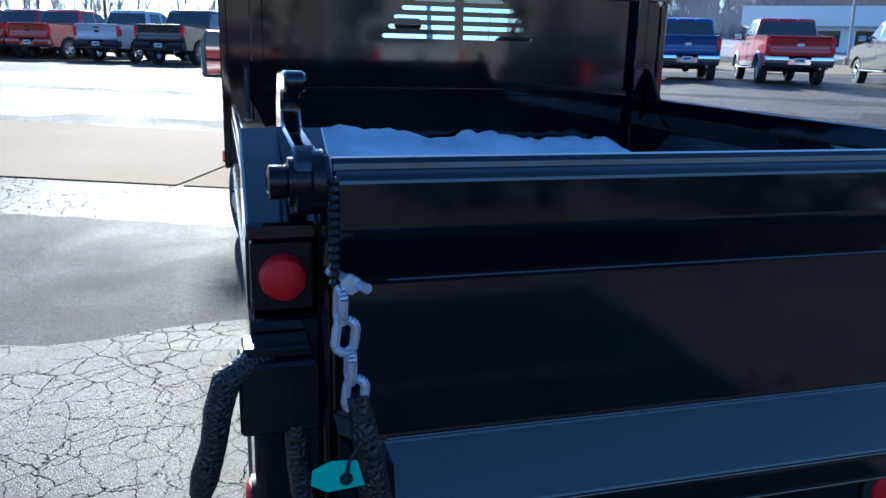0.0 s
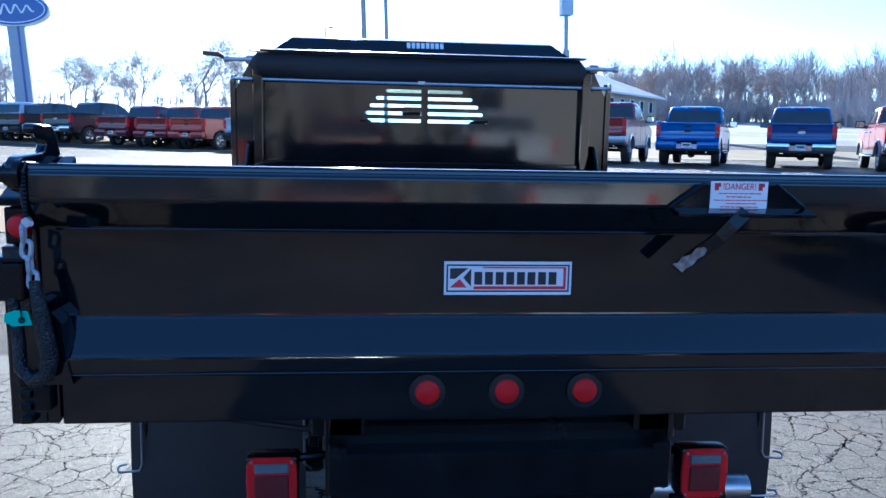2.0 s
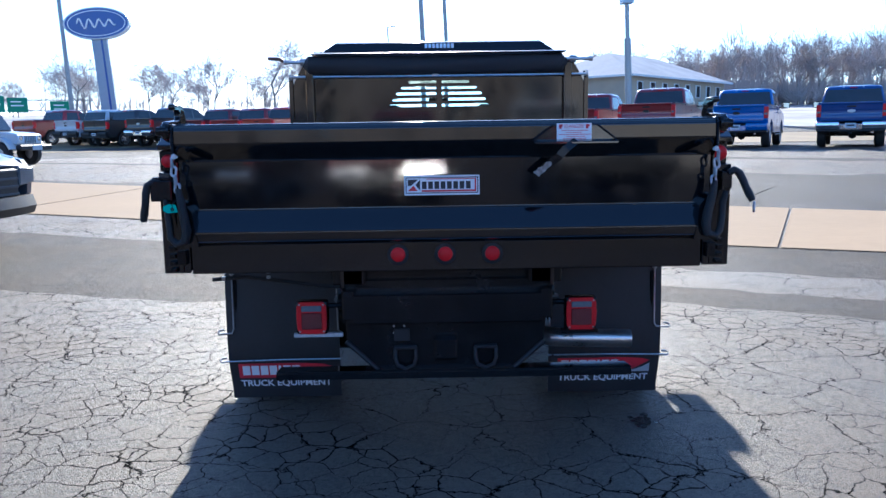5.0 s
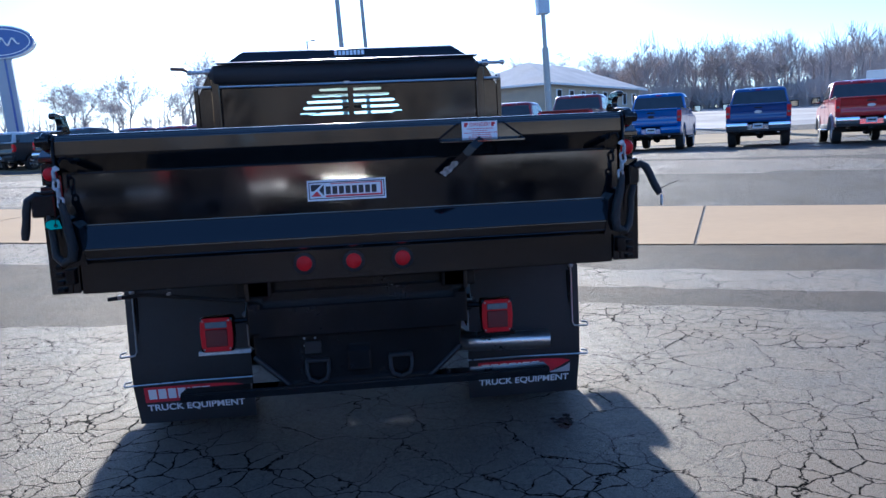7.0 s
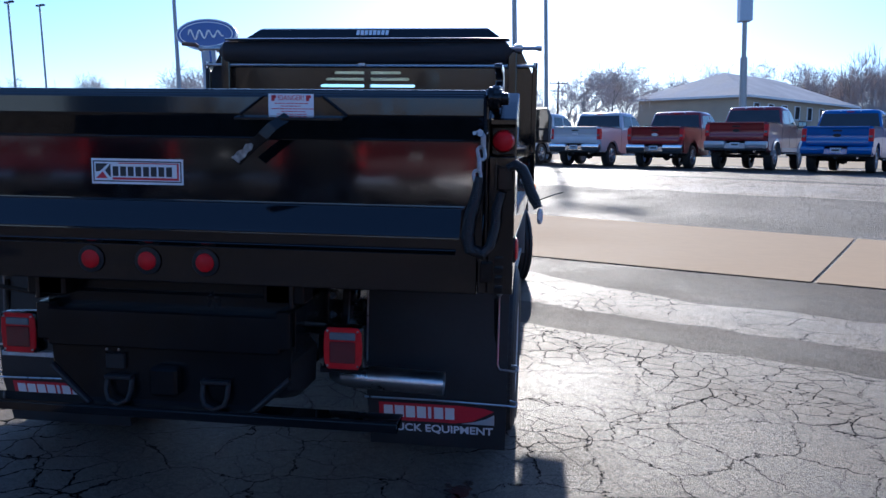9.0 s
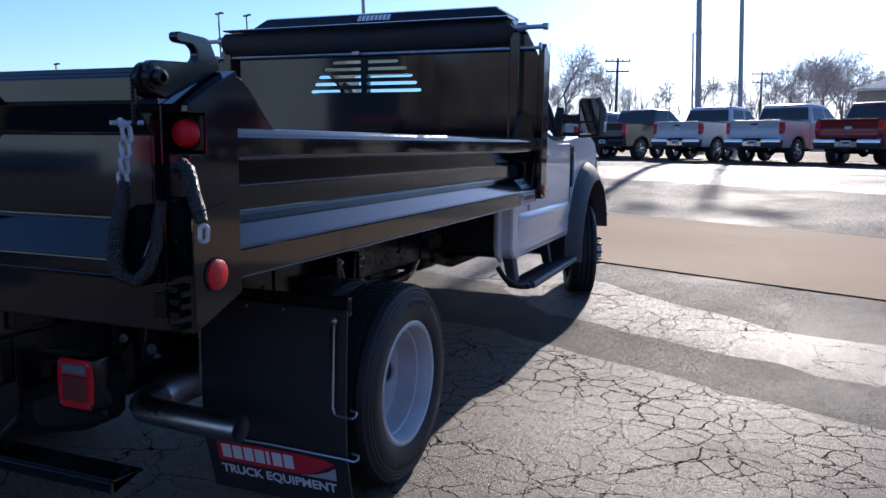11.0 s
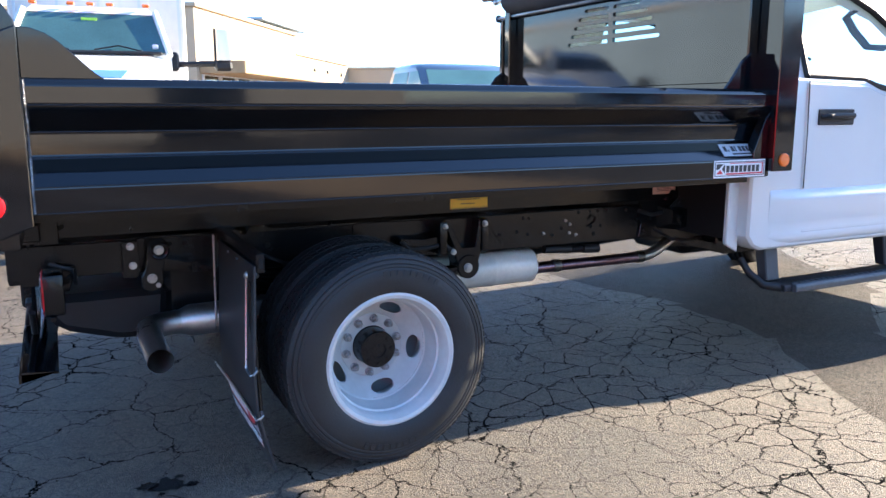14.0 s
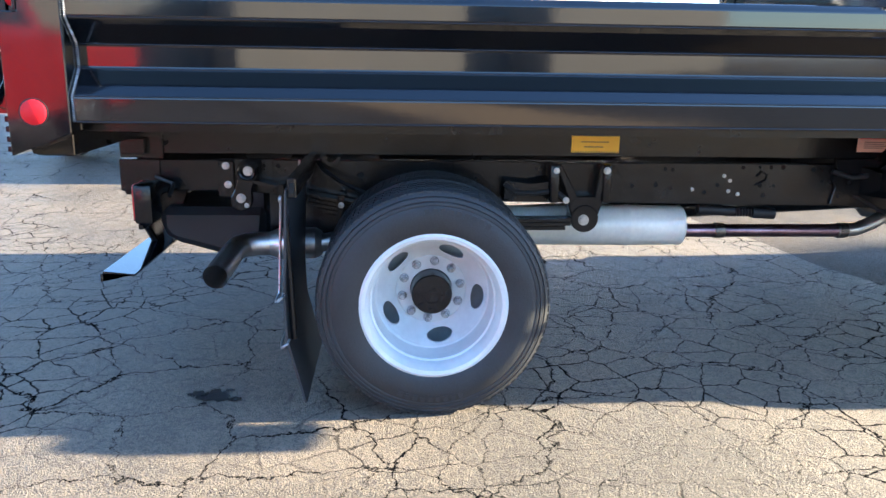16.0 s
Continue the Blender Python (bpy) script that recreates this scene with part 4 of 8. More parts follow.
        part("bolt", bm, M_ZINC, shk)
    spr = None
    for i in range(6):
        ya, yb = (0.60, 1.95) if i == 0 else (0.74 + i * 0.04, 1.89 - i * 0.02 if i < 3 else 1.62)
        pts = []
        for k in range(15):
            y_ = ya + (yb - ya) * k / 14
            q = (y_ - 0.60) / 1.35
            pts.append((y_, 0.705 - 0.15 * q - 0.22 * q * (1 - q) - i * 0.0165))
        bm = B()
        prism(bm, pts + [(y_, z_ - 0.0125) for y_, z_ in reversed(pts)], "x", s * 0.47, s * 0.54)
        if spr is None:
            spr = part("leaf_spring", bm, M_CHASSIS, truck, "black leaf spring pack", smooth=False)
        else:
            part("leaf", bm, M_CHASSIS, spr, smooth=False)
    for y_, z_, h_ in ((0.72, 0.665, 0.022), (0.953, 0.585, 0.06)):
        bm = B()
        box(bm, s * 0.465, s * 0.548, y_ - 0.013, y_ + 0.013, z_ - h_, z_ + h_, 0.003)
        part("spring_clip", bm, M_CHASSIS, spr)
    bm = B()
    bolt(bm, (s * 0.548, 0.953, 0.605), "x", 0.011, s * 0.01)
    part("bolt", bm, M_ZINC, spr)
    # front spring hanger with its two ears
    bm = B()
    prism(bm, [(1.81, 0.768), (1.995, 0.768), (1.97, 0.63), (1.88, 0.63)], "x", s * 0.447, s * 0.475, 0.003)
    hang = part("spring_hanger", bm, M_CHASSIS, truck, smooth=False)
    for pts in ([(1.80, 0.768), (1.824, 0.768), (1.895, 0.64), (1.868, 0.61)], [(2.008, 0.768), (1.984, 0.768), (1.962, 0.64), (1.985, 0.61)]):
        bm = B()
        prism(bm, pts, "x", s * 0.452, s * 0.54, 0.004)
        part("hanger_flange", bm, M_CHASSIS, hang, smooth=False)
    bm = B()
    lathe(bm, [(0, 0), (0.052, 0), (0.056, s * 0.004), (0.056, s * 0.086), (0.052, s * 0.09), (0, s * 0.09)], (s * 0.455, 1.925, 0.552), "x", 32)
    part("hanger_eye", bm, M_CHASSIS, hang)
    bm = B()
    prism(bm, [(1.852, 0.645), (2.0, 0.645), (2.0, 0.625), (1.978, 0.56), (1.872, 0.56), (1.852, 0.625)], "x", s * 0.452, s * 0.538, 0.006)
    part("hanger_neck", bm, M_CHASSIS, hang, smooth=False)
    for ya, yb in ((1.775, 1.815), (1.99, 2.025)):
        bm = B()
        box(bm, s * 0.447, s * 0.552, ya, yb, 0.615, 0.772, 0.012, 2)
        part("hanger_ear", bm, M_CHASSIS, hang)
    for x_, y_, z_, r_ in ((0.547, 1.92, 0.548, 0.02), (0.553, 1.80, 0.747, 0.011), (0.553, 2.003, 0.748, 0.013), (0.547, 1.845, 0.628, 0.012)):
        bm = B()
        bolt(bm, (s * x_, y_, z_), "x", r_, s * 0.014)
        part("bolt", bm, M_ZINC, hang)
    bm = B()
    loft(bm, [[(s * 0.45, 1.60, 0.62), (s * 0.52, 1.60, 0.62), (s * 0.52, 1.60, 0.70), (s * 0.45, 1.60, 0.71)], [(s * 0.45, 1.70, 0.64), (s * 0.53, 1.70, 0.645), (s * 0.53, 1.70, 0.69), (s * 0.45, 1.70, 0.70)], [(s * 0.45, 1.79, 0.65), (s * 0.53, 1.79, 0.66), (s * 0.53, 1.79, 0.70), (s * 0.45, 1.79, 0.72)]])
    part("bump_stop", bm, M_CHASSIS, hang)
    bm = B()
    tube(bm, [(s * 0.52, 1.60, 0.69), (s * 0.525, 1.64, 0.655), (s * 0.53, 1.72, 0.652), (s * 0.53, 1.80, 0.665), (s * 0.53, 1.845, 0.63)], 0.011, 8)
    part("brake_hose", bm, M_PLASTIC, hang)
    # cables along the rail
    bm = B()
    tube(bm, [(s * 0.46, 0.86, 0.765), (s * 0.5, 0.88, 0.74), (s * 0.55, 0.95, 0.70), (s * 0.55, 1.07, 0.645), (s * 0.52, 1.2, 0.62)], 0.009, 8)
    part("brake_line", bm, M_PLASTIC, rail)
    bm = B()
    prism(bm, [(0.865, 0.79), (0.885, 0.775), (0.9, 0.755), (0.94, 0.755), (0.955, 0.79), (0.94, 0.795), (0.925, 0.772), (0.905, 0.772), (0.89, 0.795)], "x", s * 0.45, s * 0.52, 0.002)
    part("line_bracket", bm, M_CHASSIS, rail)
for y in (0.12, 1.05, 2.2, 3.3, 4.6):
    bm = B()
    box(bm, -0.41, 0.41, y - 0.04, y + 0.04, 0.62, 0.75, 0.006)
    part("crossmember", bm, M_CHASSIS, truck)
# fuel tank behind the axle, axle and differential
bm = B()
prism(bm, [(0.2, 0.56), (0.2, 0.47), (0.24, 0.42), (0.45, 0.36), (0.62, 0.36), (0.64, 0.56)], "x", -0.38, 0.38, 0.03)
part("fuel_tank", bm, M_PLASTIC, truck, "black plastic fuel tank between the rails")
bm = B()
cyl(bm, (-0.8, 1.29, 0.4), (0.8, 1.29, 0.4), 0.075, 20)
lathe(bm, [(0, -0.18), (0.1, -0.16), (0.17, -0.08), (0.19, 0), (0.17, 0.1), (0.09, 0.2), (0, 0.22)], (0, 1.29, 0.4), "x", 24)
part("rear_axle", bm, M_CHASSIS, truck)
# box added to block the bright ground seen between tank and wheel
bm = B()
box(bm, -0.375, 0.375, 0.62, 1.02, 0.42, 0.66, 0.03)
part("gap_filler_box", bm, M_CHASSIS, truck)
for s in (1, -1):
    bm = B()
    lathe(bm, [(0, 0.52 * s), (0.19, 0.52 * s), (0.2, 0.54 * s), (0.2, 0.67 * s), (0, 0.67 * s)], (0, 1.29, 0.385), "x", 32)
    part("brake_drum", bm, M_CHASSIS, truck)
bm = B()
cyl(bm, (0, 1.45, 0.44), (0, 3.6, 0.56), 0.05, 14)
part("drive_shaft", bm, M_CHASSIS, truck)
# exhaust
bm = B()
lathe(bm, [(0, 1.62), (0.075, 1.62), (0.085, 1.64), (0.088, 2.16), (0.0905, 2.165), (0.0905, 2.175), (0.088, 2.18), (0.086, 2.39), (0.088, 2.405), (0.08, 2.415), (0.04, 2.42), (0, 2.42)], (0.30, 0, 0.476), "y", 36)
mf = part("muffler", bm, M_ALUM, truck, "aluminised steel muffler under the frame")
bm = B()
tube(bm, [(0.27, 2.4, 0.445), (0.25, 2.55, 0.441), (0.25, 2.6, 0.441)], 0.03, 18)
part("flange_pipe", bm, M_HEATED, mf)
bm = B()
tube(bm, [(0.25, 2.6, 0.441), (0.25, 3.12, 0.442), (0.25, 3.2, 0.443)], 0.029, 18)
ex = part("exhaust_pipe", bm, M_HEATED, truck, "heat-blued exhaust pipe")
for y_ in (2.61, 3.18):
    bm = B()
    tube(bm, [(0.25, y_ - 0.025, 0.442), (0.25, y_ - 0.018, 0.442), (0.25, y_ + 0.018, 0.442), (0.25, y_ + 0.025, 0.442)], [0.03, 0.035, 0.035, 0.03], 18)
    part("joint_sleeve", bm, mat("scaled_steel", (0.2, 0.17, 0.15), 0.45, metal=0.9, var=0.4, scale=30), ex)
bm = B()
tube(bm, [(0.25, 3.19, 0.443), (0.25, 3.25, 0.448), (0.245, 3.32, 0.475), (0.24, 3.39, 0.515), (0.22, 3.47, 0.545), (0.2, 3.7, 0.56)], 0.031, 18)
part("bent_pipe", bm, M_STAIN, ex)
bm = B()
cyl(bm, (0.36, 2.46, 0.56), (0.36, 2.62, 0.55), 0.022, 14)
for k in range(9):
    lathe(bm, [(0.014, 0), (0.021, 0.006), (0.014, 0.012)], (0.36, 2.58 + k * 0.013, 0.547), "y", 14)
cyl(bm, (0.36, 2.7, 0.545), (0.36, 2.8, 0.54), 0.024, 14)
part("park_brake_boot", bm, M_PLASTIC, truck, "black rubber brake cable boot")
bm = B()
tube(bm, [(0.28, 1.7, 0.48), (0.28, 1.6, 0.54), (0.34, 1.35, 0.6), (0.42, 1.08, 0.52), (0.46, 0.95, 0.45), (0.47, 0.84, 0.43)], 0.036, 16)
tube(bm, [(0.47, 0.87, 0.435), (0.47, 0.845, 0.435), (0.47, 0.70, 0.433), (0.47, 0.665, 0.432)], [0.046, 0.063, 0.063, 0.05], 24)
tube(bm, [(0.47, 0.675, 0.432), (0.472, 0.62, 0.432), (0.486, 0.57, 0.43), (0.52, 0.542, 0.428), (0.58, 0.535, 0.425), (0.90, 0.536, 0.415)], [0.048, 0.047, 0.047, 0.046, 0.044, 0.044], 24, False)
tube(bm, [(0.90, 0.536, 0.415), (0.58, 0.535, 0.425)], [0.0405, 0.04], 24, False)
tube(bm, [(0.893, 0.536, 0.4153), (0.901, 0.536, 0.415)], [0.0445, 0.0445], 24, False)
part("tail_pipe", bm, M_STAIN, truck, "brushed steel tail pipe turned outwards")

# tail lamps on brackets
for s in (1, -1):
    x0, x1 = (-0.665, -0.535) if s < 0 else (0.53, 0.66)
    bm = B()
    box(bm, x0 - 0.005, x1 + 0.005, 0.193, 0.262, 0.55, 0.7, 0.012, 2)
    tl = part("tail_lamp", bm, M_CHASSIS, truck, "square red tail lamp on a bracket")
    bm = B()
    prism(bm, [(x0 + 0.012, 0.553), (x1 - 0.012, 0.553), (x1, 0.575), (x1 + 0.003, 0.63), (x1, 0.68), (x1 - 0.012, 0.698), (x0 + 0.012, 0.698), (x0, 0.68), (x0 - 0.003, 0.63), (x0, 0.575)], "y", 0.191, 0.1985, 0.003)
    part("lens_frame", bm, M_RED, tl, "bright red lens rim")
    bm = B()
    box(bm, x0 + 0.02, x1 - 0.02, 0.186, 0.193, 0.575, 0.65, 0.003)
    part("lens", bm, M_REDDK, tl)
    bm = B()
    box(bm, x0 + 0.02, x1 - 0.02, 0.186, 0.193, 0.655, 0.682, 0.003)
    part("reverse_lens", bm, M_CLEAR, tl)
    for x in (x0 + 0.012, x1 - 0.012):
        for z in (0.565, 0.686):
            bm = B()
            lathe(bm, [(0.004, 0), (0.004, -0.003), (0, -0.004)], (x, 0.191, z), "y", 10)
            part("screw", bm, M_ZINC, tl)
    bm = B()
    box(bm, x0 - 0.02, x1 + 0.07 * (1 if s < 0 else 0.2), 0.21, 0.23, 0.533, 0.553, 0.003)
    part("bracket", bm, M_GALV if s < 0 else M_CHASSIS, tl)
    bm = B()
    cyl(bm, ((x0 + x1) / 2, 0.27, 0.66), (s * 0.45, 0.3, 0.66), 0.012, 8)
    part("stay", bm, M_CHASSIS, tl)

# hitch plate, under-run bar, rings
# block added to close the bright gap below the rear sill
bm = B()
box(bm, -0.46, 0.46, 0.175, 0.26, 0.77, 0.926, 0.004)
part("sill_gap_filler", bm, M_CHASSIS, truck, smooth=False)
bm = B()
prism(bm, [(-0.45, 0.80), (-0.44, 0.52), (-0.29, 0.385), (0.27, 0.385), (0.42, 0.51), (0.45, 0.80)], "y", 0.15, 0.165, 0.003)
hp = part("hitch_plate", bm, M_CHASSIS, truck, "black steel hitch plate with tow rings")
bm = B()
tube(bm, [(-0.445, 0.148, 0.53), (-0.29, 0.148, 0.382), (0.27, 0.148, 0.382), (0.425, 0.148, 0.52)], 0.012, 8)
part("edge_rib", bm, M_PLASTIC, hp)
for x in (-0.185, 0.165):
    bm = B()
    tube(bm, [(x - 0.045, 0.14, 0.50), (x - 0.045, 0.125, 0.455), (x - 0.035, 0.12, 0.425), (x, 0.118, 0.41), (x + 0.035, 0.12, 0.425), (x + 0.045, 0.125, 0.455), (x + 0.045, 0.14, 0.50)], 0.009, 8)
    box(bm, x - 0.05, x + 0.05, 0.12, 0.15, 0.495, 0.51, 0.003)
    part("tow_ring", bm, M_PLASTIC, hp)
bm = B()
box(bm, -0.06, 0.04, 0.1, 0.15, 0.45, 0.55, 0.01)
part("receiver", bm, M_CHASSIS, hp)
bm = B()
box(bm, -0.235, -0.165, 0.135, 0.15, 0.53, 0.585, 0.003)
part("socket", bm, M_PLASTIC, hp)
for x, z in ((-0.235, 0.595), (-0.19, 0.595), (-0.235, 0.565), (-0.19, 0.565), (-0.03, 0.735), (0.02, 0.735)):
    bm = B()
    lathe(bm, [(0.005, 0), (0.005, -0.004), (0, -0.005)], (x, 0.149, z), "y", 8)
    part("screw", bm, M_ZINC, hp)
bm = B()
prism(bm, [(0.105, 0.398), (0.225, 0.388), (0.225, 0.396), (0.112, 0.407), (0.112, 0.37), (0.105, 0.37)], "x", -0.75, 0.8, 0.001)
ub = part("underrun_bar", bm, M_BLACK, truck, "black steel under-run bar below the hitch", smooth=False)
for x in (-0.3, 0.28):
    bm = B()
    prism(bm, [(0.19, 0.397), (0.222, 0.394), (0.30, 0.62), (0.18, 0.62)], "x", x - 0.02, x + 0.02, 0.003)
    part("bar_leg", bm, M_CHASSIS, ub, smooth=False)
for x in (-0.42, 0.42):
    bm = B()
    box(bm, x - 0.07, x + 0.07, 0.1, 0.2, 0.79, 0.855, 0.005)
    part("rear_hinge", bm, M_CHASSIS, truck)
bm = B()
tube(bm, [(-1.05, 0.28, 0.79), (-0.9, 0.28, 0.80), (-0.7, 0.27, 0.775), (-0.52, 0.25, 0.755), (-0.45, 0.22, 0.76), (-0.3, 0.2, 0.77)], 0.009, 8)
part("wiring_loom", bm, M_PLASTIC, truck)
bm = B()
tube(bm, [(0.45, 0.22, 0.70), (0.5, 0.3, 0.68), (0.56, 0.3, 0.64)], 0.008, 8)
part("wiring_loom", bm, M_PLASTIC, truck)
for x in (-1.0, -0.8):
    bm = B()
    box(bm, x - 0.008, x + 0.008, 0.268, 0.29, 0.785, 0.803, 0.002)
    part("cable_clip", bm, M_ZINC, truck)

# mud flaps with wire stays and printed sign
for s in (1, -1):
    xa, xb = (0.54, 1.13) if s > 0 else (-1.145, -0.56)
    cx = (xa + xb) / 2
    bm = B()
    loft(bm, [[(xa, 0.815, 0.76), (xb, 0.815, 0.76), (xb, 0.822, 0.76), (xa, 0.822, 0.76)], [(xa, 0.80, 0.4), (xb, 0.80, 0.4), (xb, 0.807, 0.4), (xa, 0.807, 0.4)], [(xa, 0.805, 0.26), (xb, 0.805, 0.26), (xb, 0.812, 0.26), (xa, 0.812, 0.26)], [(xa + 0.005, 0.86, 0.035), (xb - 0.005, 0.86, 0.035), (xb - 0.005, 0.867, 0.035), (xa + 0.005, 0.867, 0.035)]])
    fl = part("mud_flap", bm, M_FLAP, truck, "black rubber mud flap with a red and white printed sign")
    fm = facing((cx, 0.8245, 0.165), (0, -0.972, -0.235), (0, -0.235, 0.972))
    bm = B()
    vs = [(-0.245, 0.075), (0.10, 0.075), (0.2, 0.068), (0.245, 0.055), (0.15, 0.0), (0.08, -0.012), (-0.245, -0.012)]
    bm.faces.new([bm.verts.new(fm @ Vector((x, y, 0))) for x, y in vs])
    part("red_panel", bm, M_DECALR, fl)
    for i in range(7):
        bm = B()
        x, w = -0.225 + i * 0.0475, 0.039 if i != 4 else 0.014
        if i == 5:
            x -= 0.022
        if i == 6:
            x -= 0.022
        mm = fm @ Matrix.Translation((0, 0, 0.0008))
        plate(bm, mm, x, x + w, 0.006, 0.062, 0.0008)
        part("block", bm, M_DECALW, fl)
    bm = B()
    bm.faces.new([bm.verts.new(fm @ Vector((x, y, 0.0006))) for x, y in ((0.1, -0.012), (0.16, 0.0), (0.21, 0.018), (0.245, 0.04), (0.245, -0.012))])
    part("swoosh", bm, M_DECALS, fl)
    lettering("printed_line", "TRUCK EQUIPMENT", 0.05, fm @ Matrix.Translation((0, -0.045, 0.001)), M_DECALW, fl, "printed white words", 0.48, 0.001)
    xo, xi = (xb, xa) if s > 0 else (xa, xb)
    bm = B()
    tube(bm, [(xo - s * 0.04, 0.798, 0.72), (xo - s * 0.04, 0.785, 0.43), (xo - s * 0.03, 0.782, 0.41), (xo + s * 0.035, 0.782, 0.405), (xo + s * 0.043, 0.79, 0.41), (xo + s * 0.04, 0.802, 0.42), (xo + s * 0.015, 0.806, 0.424)], 0.0045, 8)
    tube(bm, [(xi - s * 0.005, 0.78, 0.265), (cx, 0.79, 0.262), (xo, 0.792, 0.255), (xo + s * 0.035, 0.795, 0.25), (xo + s * 0.043, 0.803, 0.256), (xo + s * 0.04, 0.815, 0.264), (xo + s * 0.012, 0.818, 0.268)], 0.0045, 8)
    tube(bm, [(xi + s * 0.005, 0.795, 0.78), (xi + s * 0.003, 0.79, 0.42), (xi - s * 0.02, 0.79, 0.4)], 0.0045, 8)
    part("wire_stay", bm, M_ZINC, fl, "bent zinc wire stay")
    bm = B()
    lathe(bm, [(0, 0), (0.013, 0), (0.013, -0.006), (0.006, -0.01), (0, -0.01)], (xo - s * 0.04, 0.8, 0.725), "y", 14)
    part("flap_bolt", bm, M_ZINC, fl)
    for x in (cx - 0.1, cx + 0.05):
        bm = B()
        lathe(bm, [(0.005, 0), (0.005, -0.006), (0, -0.006)], (x, 0.815, 0.745), "y", 8)
        part("flap_bolt", bm, M_ZINC, fl)
    bm = B()
    box(bm, min(s * 0.42, xo), max(s * 0.42, xo), 0.824, 0.852, 0.735, 0.80, 0.003)
    fh = part("flap_hanger", bm, M_CHASSIS, fl, smooth=False)
    bm = B()
    box(bm, xo - s * 0.001, xo + s * 0.001, 0.831, 0.845, 0.75, 0.785)
    part("slot", bm, M_HOLESHADE, fh)
    bm = B()
    cyl(bm, (xo - s * 0.05, 0.808, 0.70), (xo - s * 0.05, 0.826, 0.25), 0.011, 8)
    part("flap_edge_bar", bm, M_CHASSIS, fl)


# wheels
def tyre(bm, c, s, R, w, ri):
    """s: which side is out. c: middle of the tyre."""
    prof = [(ri, 0.42 * w), (ri + 0.012, 0.455 * w), (ri + 0.03, 0.485 * w), (ri + 0.06, 0.5 * w), ((ri + R) / 2 + 0.012, 0.497 * w), (R - 0.05, 0.472 * w), (R - 0.047, 0.478 * w), (R - 0.04, 0.473 * w), (R - 0.037, 0.458 * w), (R - 0.034, 0.469 * w), (R - 0.024, 0.455 * w), (R - 0.021, 0.436 * w), (R - 0.018, 0.446 * w), (R - 0.01, 0.42 * w), (R - 0.003, 0.39 * w), (R, 0.34 * w)]
    for g in (0.26, 0.09, -0.09, -0.26):
        prof += [(R, (g + 0.03) * w), (R - 0.014, (g + 0.022) * w), (R - 0.014, (g - 0.022) * w), (R, (g - 0.03) * w)]
    prof += [(r, -h) for r, h in reversed(prof[:16])]
    lathe(bm, [(r, h * s) for r, h in prof], c, "x", 72)


def rim(name, c, s, parent, dish, ri, label):
    """A steel wheel disc with five oval holes; dish: depth of the centre from the outer lip."""
    bm = B()
    lip = [(ri - 0.004, 0.0), (ri + 0.012, 0.004), (ri + 0.014, 0.010), (ri + 0.006, 0.014), (ri - 0.006, 0.010), (ri - 0.012, -0.004), (ri - 0.018, -0.02), (ri - 0.021, -0.045), (ri - 0.027, -0.05), (ri - 0.029, -0.075), (ri - 0.032, -dish + 0.081), (ri - 0.036, -dish + 0.069), (ri - 0.042, -dish + 0.065)]
    lathe(bm, [(r, h * s) for r, h in lip], c, "x", 64)
    r1, r2 = 0.122, ri - 0.042
    c = Vector(c)

    def at(r, a, d):
        return c + Vector((s * d, r * math.cos(a), r * math.sin(a)))
    n = 24
    for k in range(5):
        mid = radians(72 * k - 7)
        half = radians(36)
        outer, inner, inn2 = [], [], []
        for j in range(n):
            q = 2 * math.pi * j / n
            u, v = math.cos(q), math.sin(q)
            f = 1 / max(abs(u), abs(v))
            rr, aa = (r1 + r2) / 2 + (r2 - r1) / 2 * u * f, mid + half * v * f
            bow = 0.065 * ((rr - r1) / (r2 - r1)) ** 1.3
            outer.append(bm.verts.new(at(rr, aa, -dish + bow)))
            rr, aa = (r1 + r2) / 2 + 0.006 + 0.021 * u, mid + 0.044 / 0.155 * v
            bow = 0.065 * ((rr - r1) / (r2 - r1)) ** 1.3
            inner.append(bm.verts.new(at(rr, aa, -dish + bow)))
            inn2.append(bm.verts.new(at(rr, aa, -dish + bow - 0.012)))
        for j in range(n):
            l_ = (j + 1) % n
            bm.faces.new((outer[j], outer[l_], inner[l_], inner[j]))
            bm.faces.new((inner[j], inner[l_], inn2[l_], inn2[j]))
    lathe(bm, [(0.124, -dish * s), (0.120, (-dish + 0.003) * s), (0.075, (-dish + 0.003) * s), (0.072, (-dish - 0.02) * s)], c, "x", 64)
    bmesh.ops.remove_doubles(bm, verts=bm.verts, dist=0.0004)
    rm = part(name, bm, M_RIM, parent, label)
    return rm


def tread_cuts(c, s, R, w, parent):
    """Short blocks along both shoulder ribs of a tyre, with gaps between them."""
    bm = B()
    n = 84
    for k in range(n):
        a0, a1 = 2 * math.pi * k / n, 2 * math.pi * (k + 0.72) / n
        for h0, h1 in ((0.3, 0.415), (-0.415, -0.3), (0.115, 0.235), (-0.235, -0.115), (-0.065, 0.065)):
            q = []
            for r in (R - 0.004, R + 0.0035):
                for h in (h0, h1):
                    rr = r - (0.007 if abs(h) > 0.4 else 0.0)
                    for a in (a0, a1):
                        q.append(bm.verts.new((c[0] + s * h * w, c[1] + rr * math.cos(a + h * 0.05), c[2] + rr * math.sin(a + h * 0.05))))
            for f in ((4, 5, 7, 6), (0, 1, 5, 4), (2, 6, 7, 3), (0, 4, 6, 2), (1, 3, 7, 5)):
                bm.faces.new([q[i] for i in f])
    return tagged(part("tread_pattern", bm, M_RUBBER, parent, smooth=False), kind="stuff")


